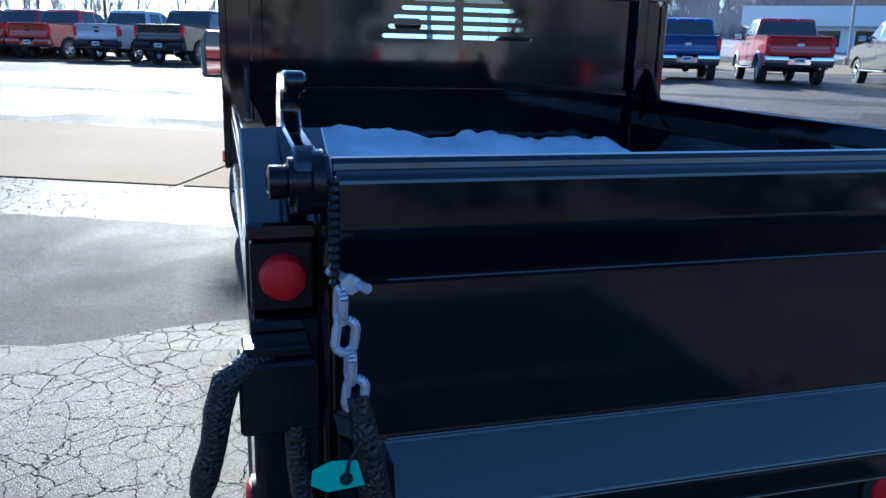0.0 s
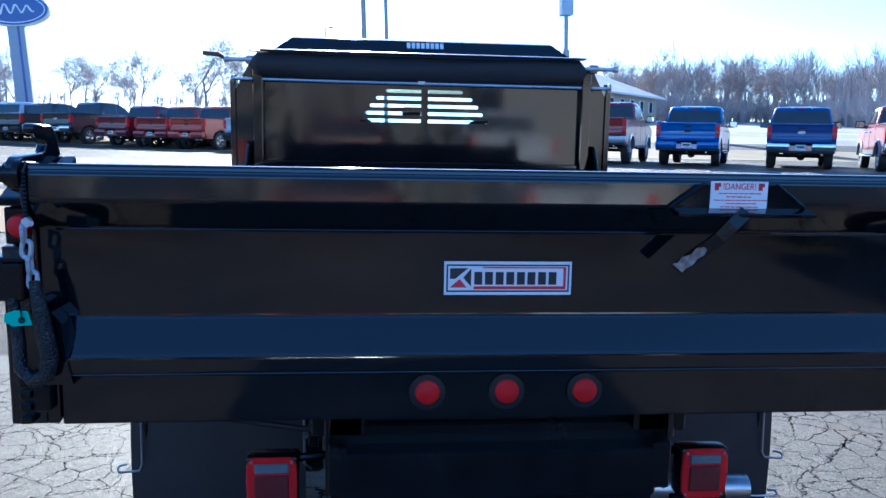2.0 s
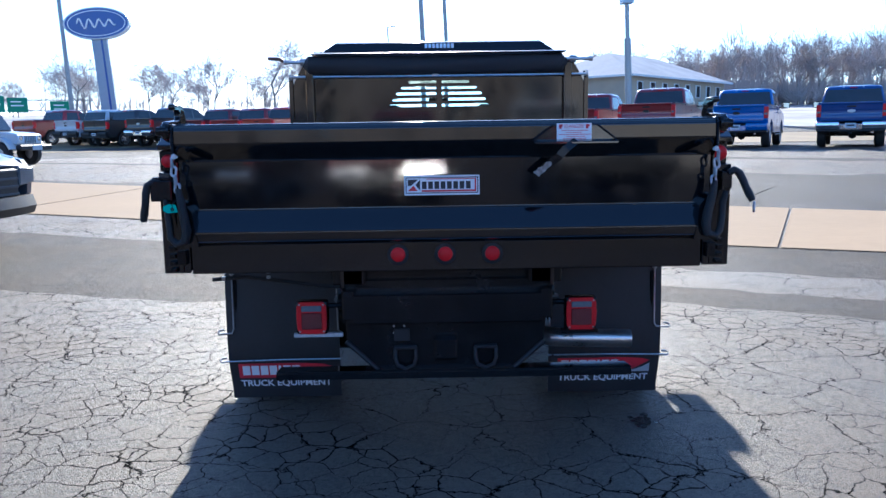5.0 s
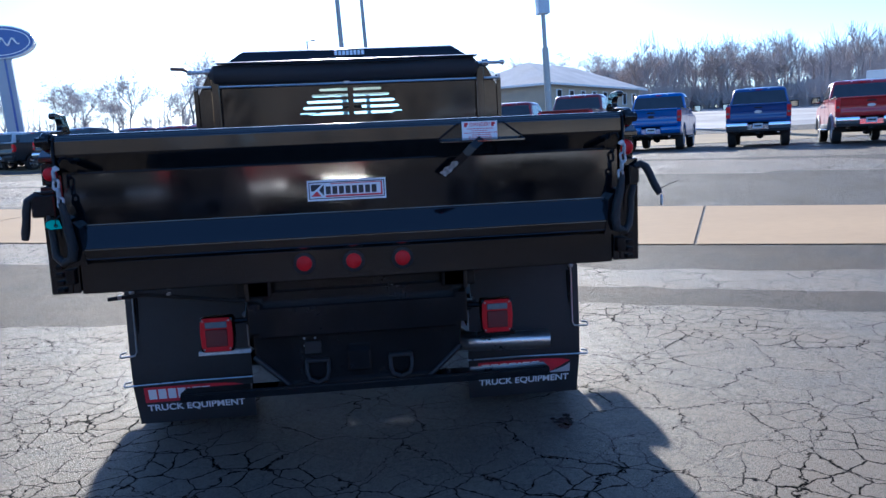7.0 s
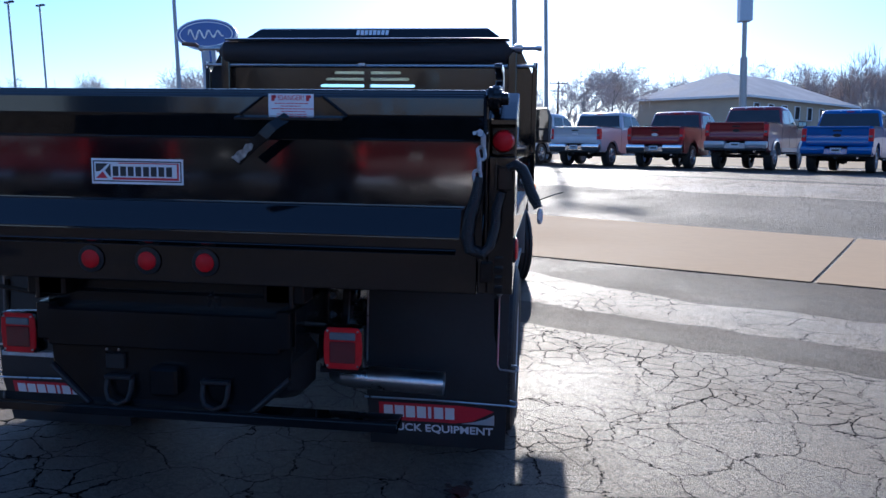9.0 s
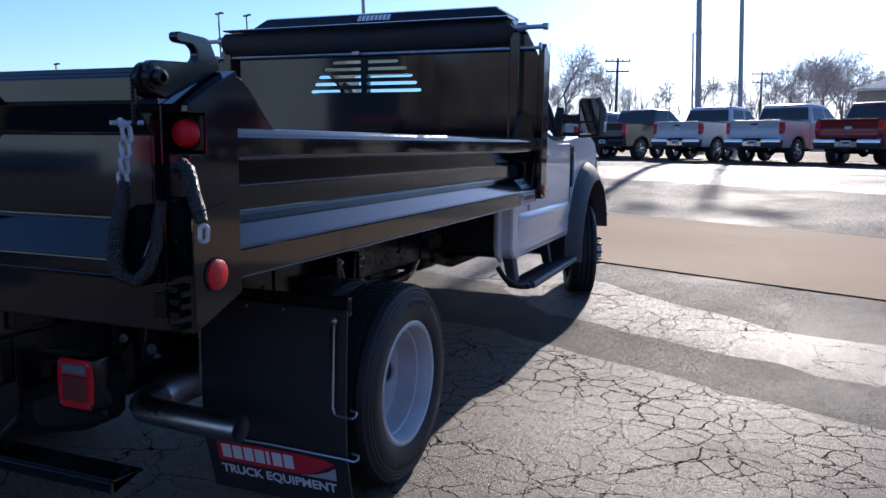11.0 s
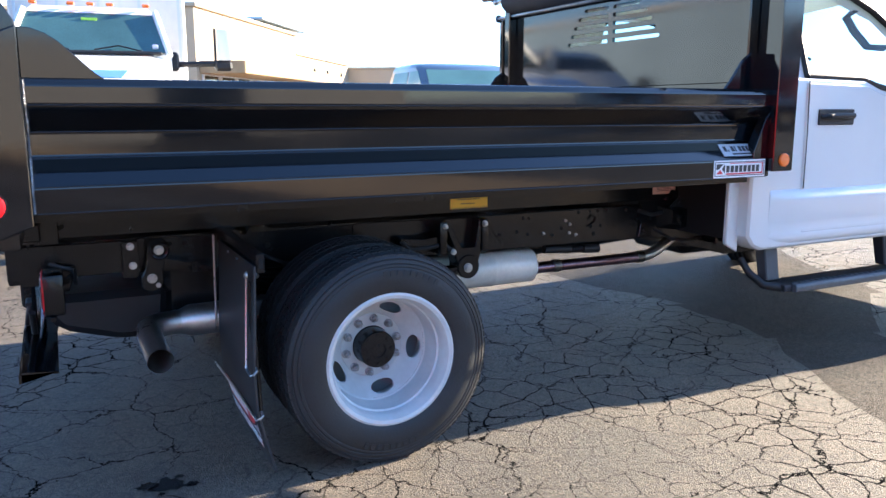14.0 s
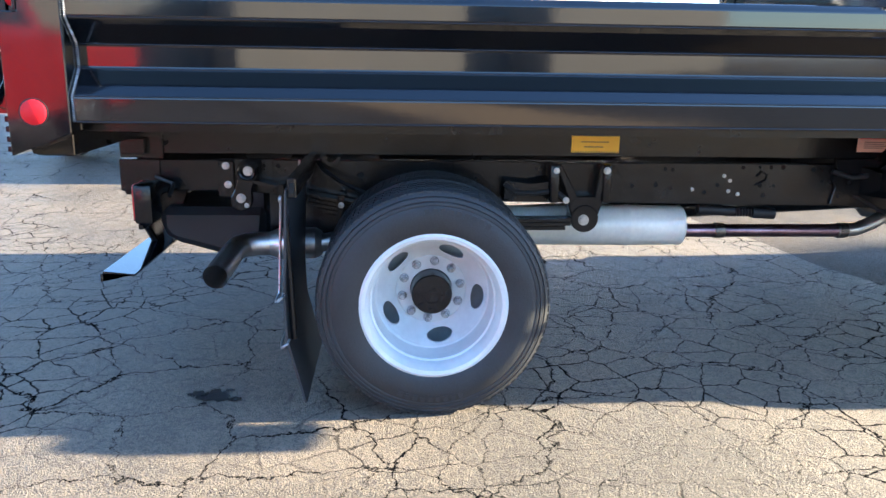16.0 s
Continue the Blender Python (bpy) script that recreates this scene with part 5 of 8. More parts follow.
RY, RZ, TR = 1.29, 0.379, 0.387
for s in (1, -1):
    for x, inner in ((1.045, False), (0.79, True)):
        bm = B()
        tyre(bm, (s * x, RY, RZ), s, TR, 0.225, 0.238)
        ty = part("rear_tyre", bm, M_RUBBER, truck, "black truck tyre, inner twin" if inner else "black truck tyre with worn ribs")
        tread_cuts((s * x, RY, RZ), s, TR, 0.225, ty)
        if not inner:
            rm = rim("rear_rim", (s * 1.135, RY, RZ), s, ty, 0.2, 0.232, "white-painted steel wheel, deeply dished")
            hubc = (s * 0.935, RY, RZ)
            for k in range(10):
                a = radians(36 * k + 12)
                bm = B()
                p = (hubc[0] + s * 0.003, RY + 0.104 * math.cos(a), RZ + 0.104 * math.sin(a))
                lathe(bm, [(0.0165, 0), (0.0165, s * 0.006), (0.0125, s * 0.008)], p, "x", 12)
                lathe(bm, [(0.0125, s * 0.006), (0.0125, s * 0.024), (0.007, s * 0.026), (0.007, s * 0.034), (0, s * 0.034)], p, "x", 6)
                part("wheel_nut", bm, M_WELD, ty)
            bm = B()
            lathe(bm, [(0.074, s * -0.03), (0.072, s * 0.02), (0.07, s * 0.07), (0.066, s * 0.075), (0.03, s * 0.078), (0.028, s * 0.072), (0, s * 0.072)], hubc, "x", 36)
            part("hub_cap", bm, M_CHASSIS, ty, "black axle hub")
            for k in range(8):
                a = radians(45 * k)
                bm = B()
                lathe(bm, [(0.008, 0), (0.008, s * 0.008), (0, s * 0.008)], (hubc[0] + s * 0.075, RY + 0.055 * math.cos(a), RZ + 0.055 * math.sin(a)), "x", 6)
                part("hub_bolt", bm, M_CHASSIS, ty)
            # raised blocks on the sidewall where the maker's name stands
            for a0 in (58, 250):
                for k in range(9):
                    bm = B()
                    a = radians(a0 + 4.6 * k)
                    mm = Matrix.Translation((s * 1.159, RY, RZ)) @ Euler((a, 0, 0)).to_matrix().to_4x4()
                    b = bmesh.new()
                    box(b, -0.002, 0.0003, 0.31, 0.33, -0.008, 0.008)
                    bmesh.ops.transform(b, matrix=mm, verts=b.verts)
                    merge(bm, b)
                    part("sidewall_block", bm, M_RUBBER, ty)
        else:
            bm = B()
            lathe(bm, [(0.25, s * 0.10), (0.24, s * 0.05), (0.235, -s * 0.1)], (s * x, RY, RZ), "x", 48)
            lathe(bm, [(0.24, s * 0.05), (0.1, s * 0.06)], (s * x, RY, RZ), "x", 48)
            part("inner_rim", bm, M_RIM, ty)
FY = 5.43
for s in (1, -1):
    bm = B()
    tyre(bm, (0, 0, 0), s, 0.395, 0.225, 0.254)
    ft = part("front_tyre", bm, M_RUBBER, truck, "black front truck tyre")
    ft.matrix_basis = pose(s * 0.945, FY, RZ, 0, 0, 19)
    bm = B()
    lathe(bm, [(0.25, 0.1 * s), (0.262, 0.104 * s), (0.258, 0.112 * s), (0.246, 0.106 * s), (0.235, 0.07 * s), (0.22, 0.06 * s), (0.17, 0.10 * s), (0.15, 0.125 * s), (0.07, 0.13 * s), (0.065, 0.19 * s), (0, 0.2 * s)], (0, 0, 0), "x", 56)
    part("front_rim", bm, M_RIM, ft, "white front steel wheel")
    for k in range(10):
        a = radians(36 * k)
        bm = B()
        lathe(bm, [(0.013, 0.12 * s), (0.013, 0.16 * s), (0.007, 0.165 * s), (0.007, 0.19 * s), (0, 0.19 * s)], (0, 0.113 * math.cos(a), 0.113 * math.sin(a)), "x", 6)
        part("wheel_nut", bm, M_CHASSIS, ft)
    bm = B()
    cyl(bm, (s * 0.3, FY, 0.38), (s * 0.86, FY, 0.38), 0.06, 14)
    part("front_axle", bm, M_CHASSIS, truck)

# ---- cab of the dump truck ----
def arch(cy, cz, r, a0, a1, n=14):
    return [(cy + r * math.cos(radians(a0 + (a1 - a0) * k / n)), cz + r * math.sin(radians(a0 + (a1 - a0) * k / n))) for k in range(n + 1)]


cab = None
for s in (1, -1):
    # lower side skin: cab corner, door, fender
    low = [(3.20, 0.66), (3.24, 0.61), (3.30, 0.585), (4.74, 0.585), (4.80, 0.60)] + arch(FY, 0.42, 0.585, 163, 12) + [(5.975, 0.60), (5.975, 0.9), (5.955, 1.1), (5.91, 1.2), (5.87, 1.275), (5.79, 1.34), (5.6, 1.388), (5.27, 1.39), (4.95, 1.378), (4.72, 1.362), (4.45, 1.35), (4.30, 1.35), (4.10, 1.364), (3.97, 1.405), (3.20, 1.415)]
    bm = B()
    b = bmesh.new()
    prism(b, low, "x", s * 0.86, s * 0.985)
    bmesh.ops.bevel(b, geom=[e for e in b.edges if all(abs(v.co.x - s * 0.985) < 1e-4 for v in e.verts)], offset=0.03, segments=3, affect="EDGES", profile=0.6)
    merge(bm, b)
    ob = part("cab_side", bm, M_WHITE, truck, "white painted cab side with fender")
    if s == 1:
        cab = ob
    # door skin, slightly proud, with a crease
    bm = B()
    door = [(3.545, 0.70), (3.56, 0.655), (4.66, 0.655), (4.72, 0.72), (4.73, 1.0), (4.71, 1.325), (4.45, 1.32), (4.3, 1.32), (4.12, 1.332), (3.97, 1.378), (3.53, 1.388)]
    prism(bm, door, "x", s * 0.98, s * 0.995, 0.007)
    part("door", bm, M_WHITE, ob, "white cab door")
    # lower door swelling out to a soft crease, tucked in below
    bm = B()
    loft(bm, [[(s * 0.96, y_, 0.885), (s * (0.986 + e_ * 0.008), y_, 0.875), (s * (0.988 + e_ * 0.026), y_, 0.852), (s * (0.988 + e_ * 0.028), y_, 0.82), (s * (0.985 + e_ * 0.016), y_, 0.72), (s * (0.983 + e_ * 0.010), y_, 0.66), (s * (0.985 + e_ * 0.016), y_, 0.645), (s * (0.97 + e_ * 0.01), y_, 0.60), (s * 0.94, y_, 0.59)] for y_, e_ in ((3.33, 0.0), (3.42, 0.7), (3.5, 1.0), (4.62, 1.0), (4.70, 0.7), (4.745, 0.1))])
    part("rocker", bm, M_WHITE, ob, angle=60)
    # shut line of the door
    bm = B()
    tube(bm, [(s * 0.9945, 3.535, 1.395), (s * 0.9945, 3.545, 1.15), (s * 0.9945, 3.548, 0.88)], 0.003, 6)
    part("shut_line", bm, M_PLASTIC, ob)
    bm = B()
    tube(bm, [(s * 0.9925, 4.735, 1.31), (s * 0.9925, 4.755, 1.15), (s * 0.9925, 4.752, 0.9), (s * 0.9925, 4.735, 0.72)], 0.0028, 6)
    part("shut_line", bm, M_PLASTIC, ob)
    # grab handle on the windscreen pillar
    bm = B()
    tube(bm, [(s * 0.79, 4.13, 1.79), (s * 0.745, 4.15, 1.765), (s * 0.75, 4.23, 1.70), (s * 0.775, 4.32, 1.62), (s * 0.835, 4.36, 1.6)], 0.016, 10)
    part("grab_handle", bm, M_GREYPL, ob)
    bm = B()
    box(bm, s * 0.993, s * 1.003, 3.61, 3.87, 1.185, 1.262, 0.004)
    part("handle_recess", bm, M_PLASTIC, ob)
    bm = B()
    tube(bm, [(s * 1.0, 3.63, 1.225), (s * 1.025, 3.66, 1.228), (s * 1.028, 3.75, 1.23), (s * 1.025, 3.83, 1.23), (s * 1.0, 3.86, 1.228)], [0.012, 0.015, 0.016, 0.015, 0.012], 10)
    part("door_handle", bm, M_PLASTIC, ob, "black door handle")
    # side window in its frame
    win = [(3.56, 1.418), (3.565, 1.81), (3.62, 1.865), (3.8, 1.88), (4.0, 1.843), (4.17, 1.768), (4.3, 1.68), (4.385, 1.595), (4.395, 1.365), (4.32, 1.352), (4.16, 1.362), (4.06, 1.38), (3.97, 1.41)]

    def lean(y, z):
        return 0.955 - (z - 1.4) * 0.34
    bm = B()
    bm.faces.new([bm.verts.new((s * lean(y, z), y, z)) for y, z in win])
    g = part("side_window", bm, M_GLASS, ob, "clear side window")
    g.visible_shadow = False
    bm = B()
    frame_pts = [(s * (lean(y, z) + 0.008), y, z) for y, z in win]
    tube(bm, frame_pts + [frame_pts[0]], 0.016, 6)
    part("window_seal", bm, M_PLASTIC, ob)
    # rear quarter and roof rail, A pillar
    bm = B()
    loft(bm, [[(s * 0.955, y, 1.40), (s * 0.86, y, 1.40), (s * 0.72, y, 1.86), (s * 0.80, y, 1.86)] for y in (3.2, 3.55)])
    loft(bm, [[(s * 0.80, y, 1.855), (s * 0.7, y, 1.855), (s * 0.66, y, 1.945), (s * 0.74, y, 1.925)] for y in (3.2, 4.02)])
    loft(bm, [[(s * 0.805, 3.95, 1.865), (s * 0.745, 4.0, 1.935), (s * 0.68, 4.0, 1.93), (s * 0.74, 3.97, 1.845)], [(s * 0.85, 4.2, 1.755), (s * 0.79, 4.3, 1.835), (s * 0.745, 4.31, 1.82), (s * 0.80, 4.24, 1.735)], [(s * 0.895, 4.385, 1.605), (s * 0.85, 4.47, 1.695), (s * 0.805, 4.48, 1.68), (s * 0.85, 4.42, 1.59)], [(s * 0.965, 4.52, 1.36), (s * 0.94, 4.79, 1.375), (s * 0.88, 4.79, 1.37), (s * 0.91, 4.55, 1.35)]])
    part("pillars", bm, M_WHITE, ob)
    # fender vent plate
    bm = B()
    prism(bm, [(4.80, 1.28), (4.845, 1.30), (4.86, 1.27), (4.85, 1.03), (4.81, 0.97), (4.79, 1.0)], "x", s * 0.984, s * 0.998, 0.003)
    v = part("fender_vent", bm, M_PLASTIC, ob, "black fender vent with a chrome edge")
    bm = B()
    prism(bm, [(4.80, 1.262), (4.85, 1.275), (4.855, 1.24), (4.80, 1.235)], "x", s * 0.997, s * 1.004)
    tube(bm, [(s * 1.0, 4.858, 1.26), (s * 1.0, 4.852, 1.03), (s * 1.0, 4.81, 0.972)], 0.004, 6)
    part("vent_trim", bm, M_CHROME, v)
    # wheel flare
    bm = B()
    o, i_ = arch(FY, 0.475, 0.70, 188, 11, 28), arch(FY, 0.435, 0.572, 188, 11, 28)
    rings = [[(s * 0.97, a[0], a[1]), (s * 1.035, (a[0] * 0.72 + b[0] * 0.28), (a[1] * 0.72 + b[1] * 0.28)), (s * 1.085, b[0] * 0.8 + a[0] * 0.2, b[1] * 0.8 + a[1] * 0.2), (s * 1.09, b[0], b[1]), (s * 0.95, b[0], b[1])] for a, b in zip(o, i_)]
    loft(bm, rings)
    part("wheel_flare", bm, M_GREYPL, ob, "dark grey plastic wheel flare")
    bm = B()
    lathe(bm, [(0.56, 0.0), (0.56, s * 0.35)], (s * 0.62, FY, 0.42), "x", 40)
    lathe(bm, [(0.56, 0.0), (0.05, 0.0)], (s * 0.62, FY, 0.42), "x", 40)
    for f in [f for f in bm.faces if f.calc_center_median().z < 0.42]:
        bm.faces.remove(f)
    part("wheel_well", bm, M_PLASTIC, ob)
    bm = B()
    box(bm, s * 0.78, s * 1.0, 4.76, 4.84, 0.36, 0.6, 0.02)
    part("splash_guard", bm, M_PLASTIC, ob)
    # headlamp edge and side marker
    bm = B()
    prism(bm, [(5.84, 0.95), (5.975, 0.95), (5.95, 1.08), (5.9, 1.18), (5.86, 1.2)], "x", s * 0.955, s * 0.99, 0.005)
    part("headlamp", bm, M_CLEAR, ob)
    # tow mirror
    bm = B()
    mrings = [[(1.115, 4.43, 1.372), (1.285, 4.43, 1.378), (1.288, 4.43, 1.61), (1.262, 4.43, 1.67), (1.13, 4.43, 1.665), (1.115, 4.43, 1.64)], [(1.11, 4.46, 1.362), (1.305, 4.47, 1.37), (1.31, 4.47, 1.61), (1.275, 4.47, 1.682), (1.13, 4.46, 1.678), (1.11, 4.46, 1.65)], [(1.12, 4.52, 1.37), (1.315, 4.53, 1.385), (1.318, 4.53, 1.59), (1.27, 4.53, 1.655), (1.15, 4.52, 1.65), (1.125, 4.52, 1.62)], [(1.16, 4.61, 1.40), (1.27, 4.61, 1.41), (1.272, 4.61, 1.56), (1.25, 4.61, 1.60), (1.18, 4.61, 1.60), (1.165, 4.61, 1.58)]]
    loft(bm, [[(s * (1.11 + (q[0] - 1.11) * 0.93), q[1], 1.372 + (q[2] - 1.372) * 0.95) for q in r_] for r_ in mrings])
    mr = part("tow_mirror", bm, M_PLASTIC, truck, "tall black towing mirror on an arm")
    bm = B()
    prism(bm, [(s * 1.127, 1.487), (s * 1.268, 1.492), (s * 1.27, 1.60), (s * 1.252, 1.648), (s * 1.14, 1.645), (s * 1.128, 1.63)], "y", 4.424, 4.429)
    part("mirror_face", bm, M_MIRROR, mr)
    bm = B()
    prism(bm, [(s * 1.127, 1.385), (s * 1.268, 1.39), (s * 1.268, 1.474), (s * 1.127, 1.47)], "y", 4.424, 4.429)
    part("mirror_face", bm, M_MIRROR, mr)
    bm = B()
    loft(bm, [[(s * 0.95, 4.45, 1.46), (s * 0.95, 4.54, 1.46), (s * 0.95, 4.54, 1.545), (s * 0.95, 4.45, 1.545)], [(s * 1.05, 4.46, 1.475), (s * 1.05, 4.53, 1.475), (s * 1.05, 4.53, 1.535), (s * 1.05, 4.46, 1.535)], [(s * 1.14, 4.46, 1.48), (s * 1.14, 4.53, 1.48), (s * 1.14, 4.53, 1.54), (s * 1.14, 4.46, 1.54)]])
    box(bm, s * 0.97, s * 1.13, 4.47, 4.52, 1.375, 1.405, 0.01)
    prism(bm, [(4.40, 1.36), (4.58, 1.35), (4.56, 1.52), (4.48, 1.60), (4.42, 1.52)], "x", s * 0.93, s * 0.99, 0.01)
    part("mirror_arm", bm, M_PLASTIC, mr)
    bm = B()
    prism(bm, [(s * 1.25, 1.40), (s * 1.301, 1.402), (s * 1.303, 1.49), (s * 1.26, 1.50)], "y", 4.485, 4.56, 0.008)
    part("mirror_cap", bm, M_WHITE, mr)
    # running board
    bm = B()
    tube(bm, [(s * 0.86, 3.30, 0.53), (s * 0.9, 3.32, 0.46), (s * 0.96, 3.36, 0.405), (s * 1.0, 3.43, 0.392), (s * 1.01, 3.5, 0.392)], [0.016, 0.018, 0.02, 0.022, 0.02], 12)
    prism(bm, [(s * 0.88, 0.405), (s * 0.95, 0.412), (s * 1.03, 0.410), (s * 1.04, 0.402), (s * 1.04, 0.376), (s * 0.90, 0.376)], "y", 3.42, 4.78, 0.004)
    rb = part("running_board", bm, M_PLASTIC, truck, "black tubular running board with a ribbed tread")
    bm = B()
    prism(bm, [(s * 1.034, 0.372), (s * 1.066, 0.376), (s * 1.068, 0.402), (s * 1.058, 0.416), (s * 1.034, 0.416)], "y", 3.47, 4.77, 0.003)
    part("nosing", bm, M_NOSING, rb, "grey serrated nosing strip")
    for k in range(30):
        bm = B()
        box(bm, s * 1.008, s * 1.035, 3.5 + k * 0.042, 3.522 + k * 0.042, 0.408, 0.4165)
        part("tread_tooth", bm, M_NOSING, rb)
    for y_, w_, m_ in ((3.43, 0.045, M_GREYPL), (4.33, 0.035, M_PLASTIC)):
        bm = B()
        prism(bm, [(s * 0.86, 0.60), (s * 0.93, 0.60), (s * 0.96, 0.42), (s * 0.90, 0.42)], "y", y_ - w_, y_ + w_, 0.006)
        part("board_bracket", bm, m_, rb)
    # filler panel at the cab corner
    bm = B()
    prism(bm, [(3.135, 0.62), (3.15, 0.61), (3.215, 0.575), (3.215, 0.93), (3.135, 0.93)], "x", s * 0.89, s * 0.915, 0.005)
    part("corner_panel", bm, M_WHITE, ob)
# front corner marker: thin chrome strip on the flare
bm = B()
box(bm, 1.0, 1.10, 5.98, 6.02, 0.66, 0.672, 0.003)
part("side_marker", bm, M_CHROME, cab)
# roof, hood, back wall, floor, front
bm = B()
loft(bm, [[(-0.72, 3.24, 1.90), (0.72, 3.24, 1.90), (0.68, 3.24, 1.955), (0.3, 3.24, 1.975), (-0.3, 3.24, 1.975), (-0.68, 3.24, 1.955)], [(-0.71, 3.7, 1.915), (0.71, 3.7, 1.915), (0.67, 3.7, 1.97), (0.3, 3.7, 1.99), (-0.3, 3.7, 1.99), (-0.67, 3.7, 1.97)], [(-0.73, 4.02, 1.89), (0.73, 4.02, 1.89), (0.69, 4.02, 1.945), (0.3, 4.02, 1.965), (-0.3, 4.02, 1.965), (-0.69, 4.02, 1.945)], [(-0.72, 4.22, 1.85), (0.72, 4.22, 1.85), (0.69, 4.22, 1.885), (0.3, 4.22, 1.9), (-0.3, 4.22, 1.9), (-0.69, 4.22, 1.885)]])
part("roof", bm, M_WHITE, cab)
bm = B()
prism(bm, [(-0.88, 0.97), (0.88, 0.97), (0.88, 1.40), (-0.88, 1.40)], "y", 3.245, 3.275)
prism(bm, [(-0.93, 1.40), (-0.66, 1.40), (-0.6, 1.86), (-0.8, 1.86)], "y", 3.245, 3.275)
prism(bm, [(0.93, 1.40), (0.66, 1.40), (0.6, 1.86), (0.8, 1.86)], "y", 3.245, 3.275)
prism(bm, [(-0.6, 1.85), (0.6, 1.85), (0.6, 1.91), (-0.6, 1.91)], "y", 3.245, 3.275)
part("back_wall", bm, M_WHITE, cab)
bm = B()
bm.faces.new([bm.verts.new(q) for q in ((-0.66, 3.26, 1.40), (0.66, 3.26, 1.40), (0.6, 3.26, 1.85), (-0.6, 3.26, 1.85))])
g = part("rear_window", bm, M_GLASS, cab, "cab rear window")
g.visible_shadow = False
bm = B()
bm.faces.new([bm.verts.new(q) for q in ((-0.88, 4.78, 1.36), (0.88, 4.78, 1.36), (0.72, 4.21, 1.865), (-0.72, 4.21, 1.865))])
g = part("windscreen", bm, M_GLASS, cab, "sloping windscreen")
g.visible_shadow = False
bm = B()
loft(bm, [[(-0.9, 4.72, 1.25), (0.9, 4.72, 1.25), (0.9, 4.72, 1.35), (0.5, 4.72, 1.39), (-0.5, 4.72, 1.39), (-0.9, 4.72, 1.35)], [(-0.9, 5.4, 1.15), (0.9, 5.4, 1.15), (0.9, 5.4, 1.372), (0.5, 5.4, 1.41), (-0.5, 5.4, 1.41), (-0.9, 5.4, 1.372)], [(-0.88, 5.8, 1.05), (0.88, 5.8, 1.05), (0.88, 5.8, 1.345), (0.5, 5.8, 1.385), (-0.5, 5.8, 1.385), (-0.88, 5.8, 1.345)], [(-0.86, 5.99, 1.0), (0.86, 5.99, 1.0), (0.86, 5.99, 1.22), (0.5, 5.99, 1.25), (-0.5, 5.99, 1.25), (-0.86, 5.99, 1.22)]])
part("hood", bm, M_WHITE, cab)
bm = B()
box(bm, -0.84, 0.84, 5.94, 6.06, 0.72, 1.2, 0.03)
box(bm, -0.94, 0.94, 6.0, 6.18, 0.50, 0.74, 0.04)
part("grille_and_bumper", bm, M_CHROME, cab)
# near-black panel added below the white back wall
bm = B()
box(bm, -0.86, 0.86, 3.25, 3.27, 0.62, 0.96)
part("dark_back_panel", bm, M_PLASTIC, cab)
bm = B()
box(bm, -0.86, 0.86, 3.28, 4.72, 0.62, 0.68)
box(bm, -0.86, 0.86, 4.5, 4.78, 0.68, 1.33, 0.05)
part("cab_floor", bm, M_PLASTIC, cab)
for x in (-0.45, 0.45):
    bm = B()
    box(bm, x - 0.27, x + 0.27, 3.38, 3.56, 0.9, 1.45, 0.06, 2)
    box(bm, x - 0.13, x + 0.13, 3.4, 3.5, 1.46, 1.66, 0.04, 2)
    part("seat_back", bm, M_SEAT, cab)
bm = B()
ringp = [(-0.42 + 0.19 * math.cos(a), 4.33 + 0.09 * math.sin(a), 1.32 + 0.17 * math.sin(a)) for a in (2 * math.pi * k / 20 for k in range(21))]
tube(bm, ringp, 0.014, 6)
part("steering_wheel", bm, M_PLASTIC, cab)
bm = B()
box(bm, -0.09, 0.09, 4.16, 4.2, 1.70, 1.77, 0.015)
part("interior_mirror", bm, M_PLASTIC, cab)
bm = B()
cyl(bm, (0.78, 4.82, 1.32), (0.79, 4.8, 2.12), 0.003, 6)
part("aerial", bm, M_PLASTIC, cab)
